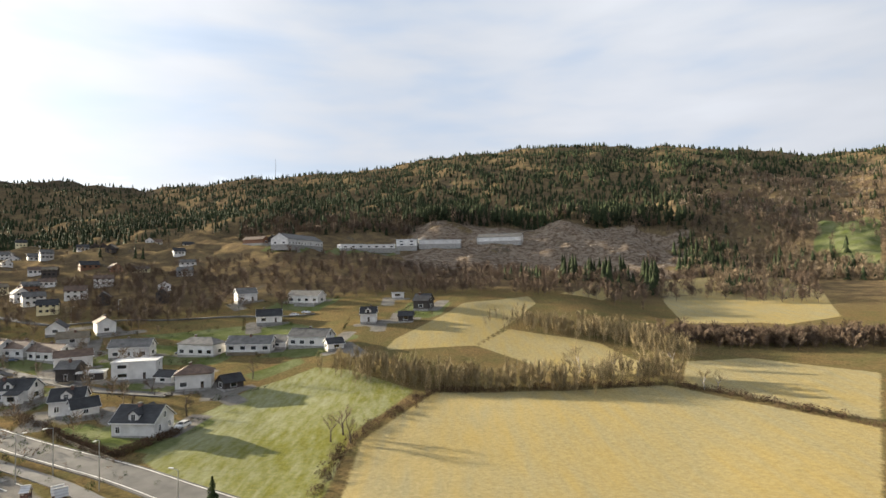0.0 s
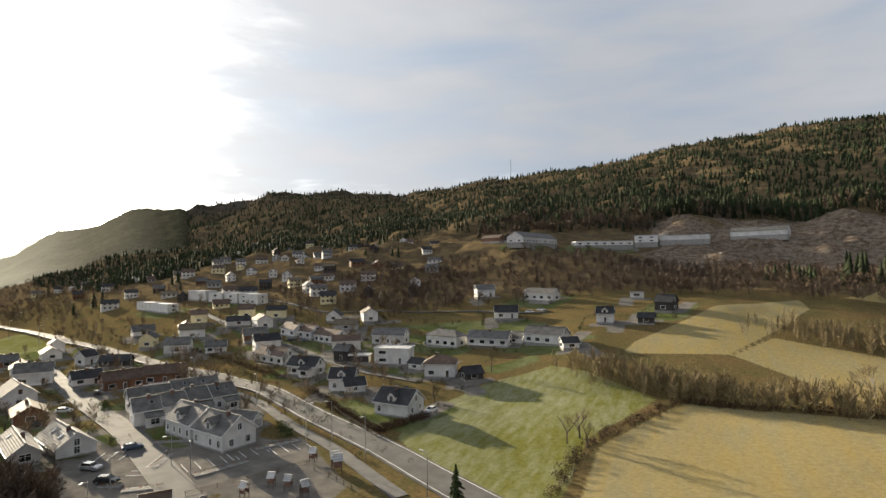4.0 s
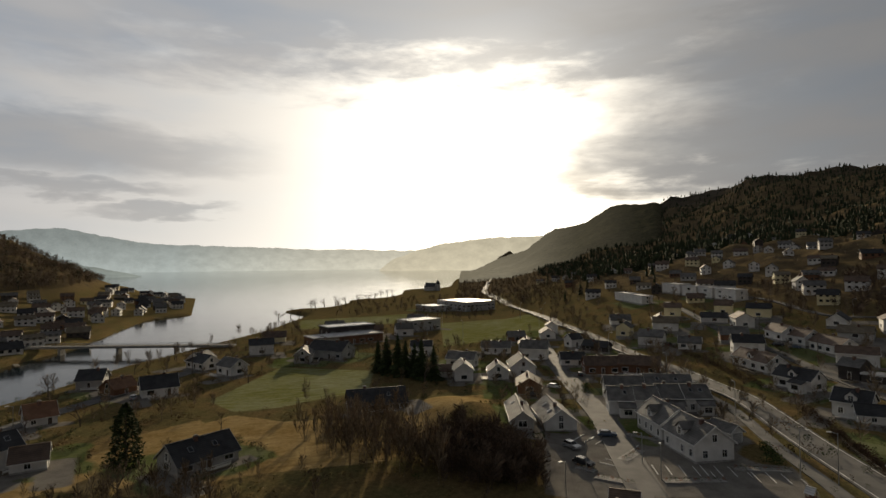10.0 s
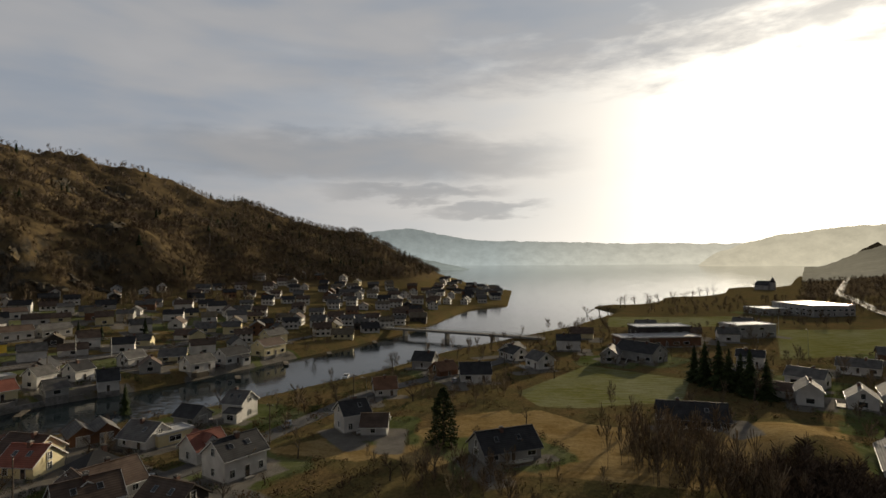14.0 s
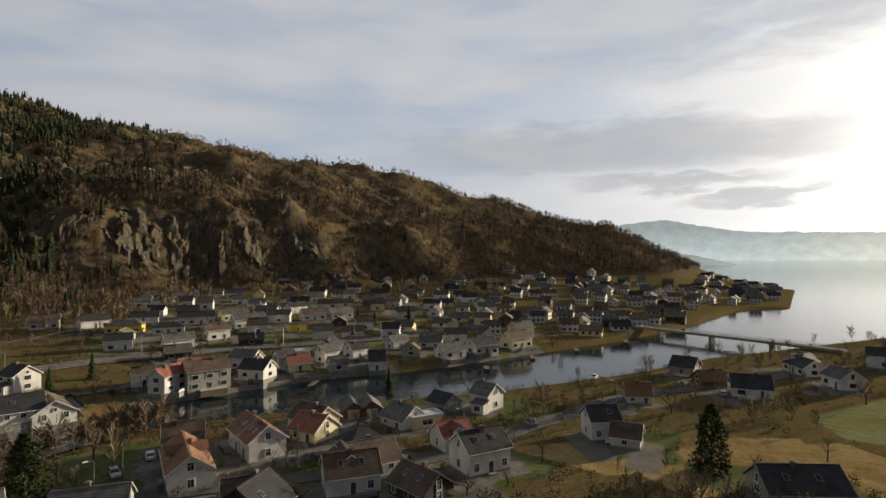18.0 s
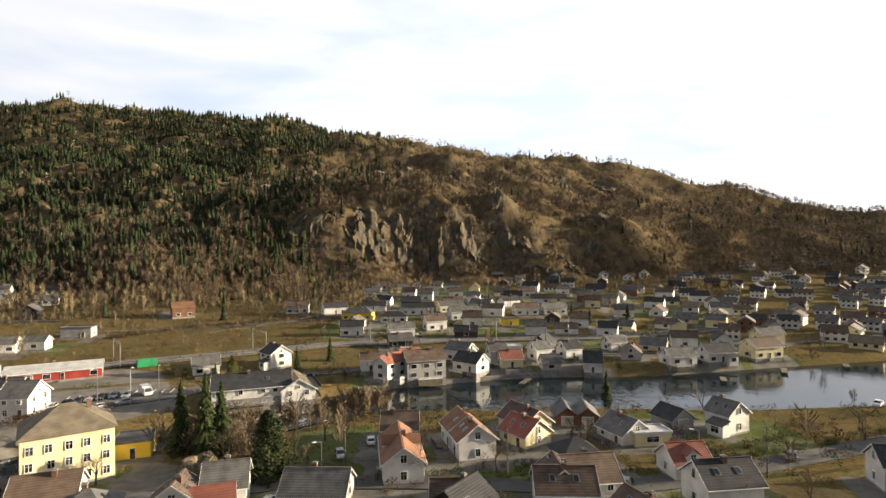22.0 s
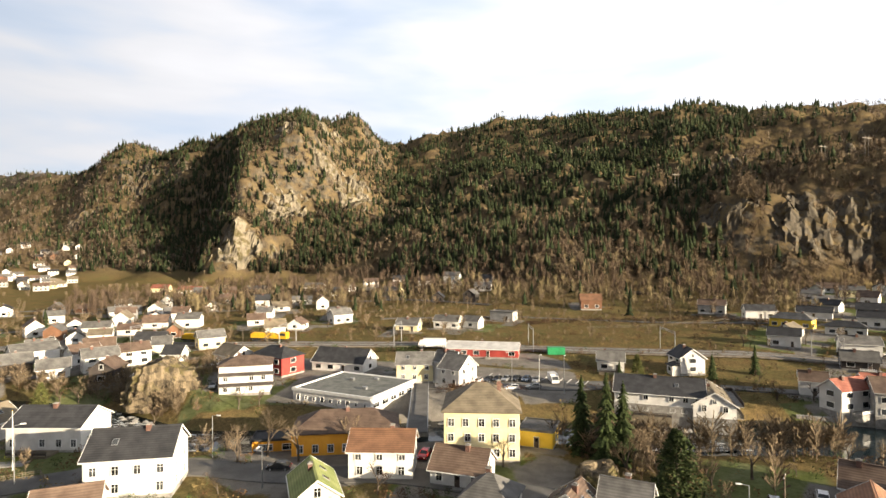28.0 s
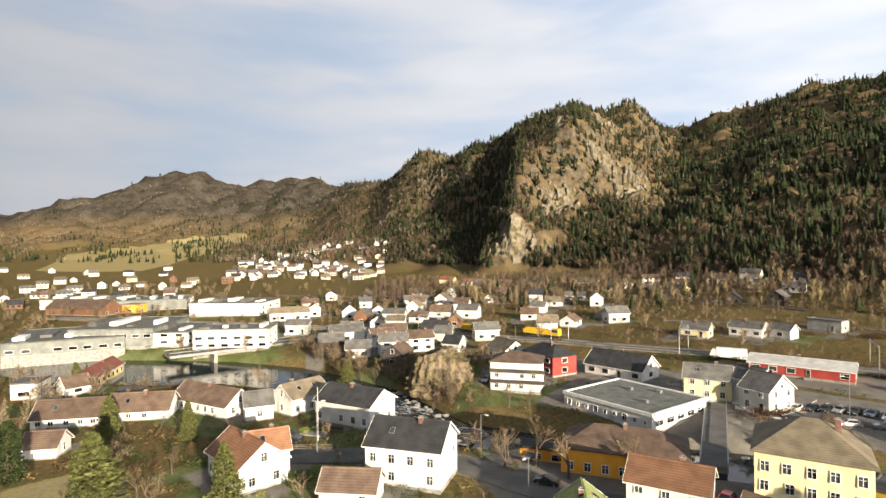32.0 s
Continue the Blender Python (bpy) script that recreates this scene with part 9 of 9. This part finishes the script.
shrub_bed(9, -183, 8, 8, 2.2, "green", "row of round dark green shrubs behind the square")
shrub_bed(46, -76, 30, 4, 3, "yellow", "yellow-green garden shrubs below a white house")
shrub_bed(40, -70, 10, 4, 2.5, "russet", "russet shrub in a garden")
shrub_bed(-107, -146.5, 20, 9, 2.0, "russet", "russet shrubs on the river bank")
shrub_bed(128, -152, 30, 14, 4, "russet", "russet scrub on the bank of the river pool")
shrub_bed(106, -151.5, 10, 10, 3, "russet", "russet scrub on the bank of the river pool")

pole = tagged(new("flagpole"), "tall white flagpole in a garden", "flagpole")
pole.matrix_basis = pose(58.6, -99.2, float(land(58.6, -99.2)))
bm = bmesh.new()
tube(bm, (0, 0, -0.3), (0, 0, 10.5), 0.09, 0.04, 8)
part("shaft", bm, TRIM, pole)
bm = bmesh.new()
tube(bm, (0, 0, 10.5), (0, 0, 10.7), 0.09, 0.03, 8)
part("finial", bm, MACHINE, pole)


# ---- car park of the terraces ----
def kerb_island(x, y, turn, l, w):
    top = tagged(new("kerb_island"), "kerbed island with a low clipped hedge in the car park", "kerb island", "islands of the car park")
    top.matrix_basis = pose(x, y, float(land(x, y)), 0, 0, turn)
    wall_box(top, "kerb", -l / 2, -w / 2, -0.4, l / 2, w / 2, 0.2, STONE)
    n = int(l / 0.8)
    for i in range(n):
        child("shrub", SHRUB_MESH["green" if i % 3 else "russet"][i % 3], top, pose(-l / 2 + (i + 0.5) * l / n, 0, 0.1, 0, 0, i * 50) @ Matrix.Scale(0.75, 4))


for x, y, t, l, w in ((-100, 83, 118, 8, 2.4), (-84.8, 84.6, 70, 11, 1.8), (-96.9, 70.1, 30, 4, 1.6), (-83.9, 99.8, 60, 10, 1.6), (-90.5, 71.9, 40, 7, 1.8), (-108, 93, 30, 8, 1.5)):
    kerb_island(x, y, t, l, w)


def parking_bays(x, y, turn, count):
    top = tagged(new("parking_bays"), "row of white painted parking bay lines on asphalt", "parking bays", "rows of parking bays")
    top.matrix_basis = pose(x, y, float(land(x, y)) + 0.09, 0, 0, turn)
    for i in range(count + 1):
        wall_box(top, "bay_line", i * 2.5 - 0.07, -2.5, -0.08, i * 2.5 + 0.07, 2.5, 0.01, PAINT)


for x, y, t, k in ((-92, 82, 62, 6), (-88, 90, 62, 5), (-114, 80, 30, 5), (-97, 76, 118, 3), (-82, 96, 60, 3), (-34, -183, 160, 6), (-20, -184, 165, 5)):
    parking_bays(x, y, t, k)


def fence(points, label, h=1.1):
    top = tagged(new("fence"), label, "fence", "garden fences")
    for p, q in zip(points, points[1:]):
        n = max(1, int(math.dist(p, q) / 2.4))
        pts = [(p[0] + (q[0] - p[0]) * i / n, p[1] + (q[1] - p[1]) * i / n) for i in range(n + 1)]
        pts = [Vector((a, b, float(land(a, b)))) for a, b in pts]
        for a, b in zip(pts, pts[1:]):
            bm = bmesh.new()
            tube(bm, a - Vector((0, 0, 0.3)), a + Vector((0, 0, h)), 0.06, 0.06, 4)
            part("post", bm, ROOFS["tan"], top)
            for z in (0.35, 0.7, h - 0.1):
                bm = bmesh.new()
                tube(bm, a + Vector((0, 0, z)), b + Vector((0, 0, z)), 0.05, 0.05, 4)
                part("rail", bm, ROOFS["tan"], top)


fence(((-80.6, 72.2), (-75.8, 81.8), (-70.3, 92.2), (-60.5, 88.1), (-53.1, 84.2)), "low weathered wooden fence round a playground")
fence(((-141, 108), (-132, 104), (-126, 112), (-134, 118)), "low weathered wooden fence round a garden")
fence(((-66, 112), (-84, 124), (-92, 131)), "low weathered wooden fence beside the main road")
fence(((-58, -262), (-78, -266), (-95, -270), (-120, -276)), "pale fence along the bank above the railway")
fence(((60, -92), (52, -98), (44, -92)), "low weathered wooden fence along a garden")
fence(((-60, -101), (-78, -94), (-84, -88)), "low weathered wooden fence along a garden")
plant("terrace_hedge", HEDGES, band(((-92, 110.7), (-86, 106), (-80, 100)), 40, 0.5, 1.2, 2.0, 51) + band(((-141, 112), (-150, 106), (-158, 112)), 40, 0.5, 1.0, 1.8, 52)
      + band(((-60, -90), (-75, -86), (-100, -66), (-130, -58)), 90, 0.6, 0.8, 1.7, 53) + band(((-120, -62), (-150, -54), (-175, -50), (-215, -24)), 110, 0.7, 0.8, 1.7, 54)
      + band(((20, -92), (40, -88), (60, -82), (80, -72)), 80, 0.9, 0.8, 1.6, 55), EVERGREEN, "clipped evergreen hedges along the gardens", "hedge", 17)


def hill_pylon(x, y):
    top = tagged(new("power_pylon"), "wooden twin-pole power pylon on a hillside", "pylon", "pylons on the hill")
    top.matrix_basis = pose(x, y, float(land(x, y)), 0, 0, 30)
    for s in (-2, 2):
        bm = bmesh.new()
        tube(bm, (s, 0, -1), (s, 0, 15), 0.22, 0.16)
        part("pole", bm, BARK_PALE, top)
    wall_box(top, "crossarm", -5, -0.15, 13.2, 5, 0.15, 13.6, BARK_PALE)


for x, y in ((-260, -478), (-286, -470), (-172, -553), (-544, -345)):
    hill_pylon(x, y)


def church(x, y, turn):
    top = tagged(new("church"), "small grey stone church with a dark roof and spire", "church")
    top.matrix_basis = pose(x, y, float(land(x, y)), 0, 0, turn)
    bm = bmesh.new()
    solid(bm, *gable_body(20, 10, 6, 5))
    part("nave", bm, WALLS["grey"], top)
    bm = bmesh.new()
    gable_roof(bm, 20, 10, 6, 5)
    part("roof", bm, ROOFS["slate"], top)
    wall_box(top, "tower", 10, -2.5, -1, 15, 2.5, 9.5, WALLS["grey"])
    bm = bmesh.new()
    solid(bm, [(9.7, -2.8, 9.5), (15.3, -2.8, 9.5), (15.3, 2.8, 9.5), (9.7, 2.8, 9.5), (12.5, 0, 16.5)], ((3, 2, 1, 0), (0, 1, 4), (1, 2, 4), (2, 3, 4), (3, 0, 4)))
    part("spire", bm, ROOFS["slate"], top)
    for i in range(4):
        for s in (-1, 1):
            add_window(top, "tall", -7.5 + i * 4.5, s * 5.02, 3.2, 0 if s < 0 else 180, 1)


church(-792, 277, 30)


# ---- cars on the drives ----
rnd = random.Random(31)
for k, (hx, hy, turn, l, w) in enumerate(SITES):
    if k % 5 or math.hypot(hx, hy) > 270 or l * w < 48:
        continue
    c, s = math.cos(radians(turn)), math.sin(radians(turn))
    lx, ly = (1 if k % 2 else -1) * (l / 2 + 2.2), rnd.uniform(-4, 1)
    x, y = hx + lx * c - ly * s, hy + lx * s + ly * c
    if float(land(x, y)) > 1.5 and all((x - p) ** 2 + (y - q) ** 2 > max(m, n) ** 2 * 0.36 for j, (p, q, _, m, n) in enumerate(SITES) if j != k):
        car(x, y, turn + 90 + rnd.uniform(-8, 8), rnd.choice(("silver", "dark", "blue", "white", "red", "dark", "silver")))
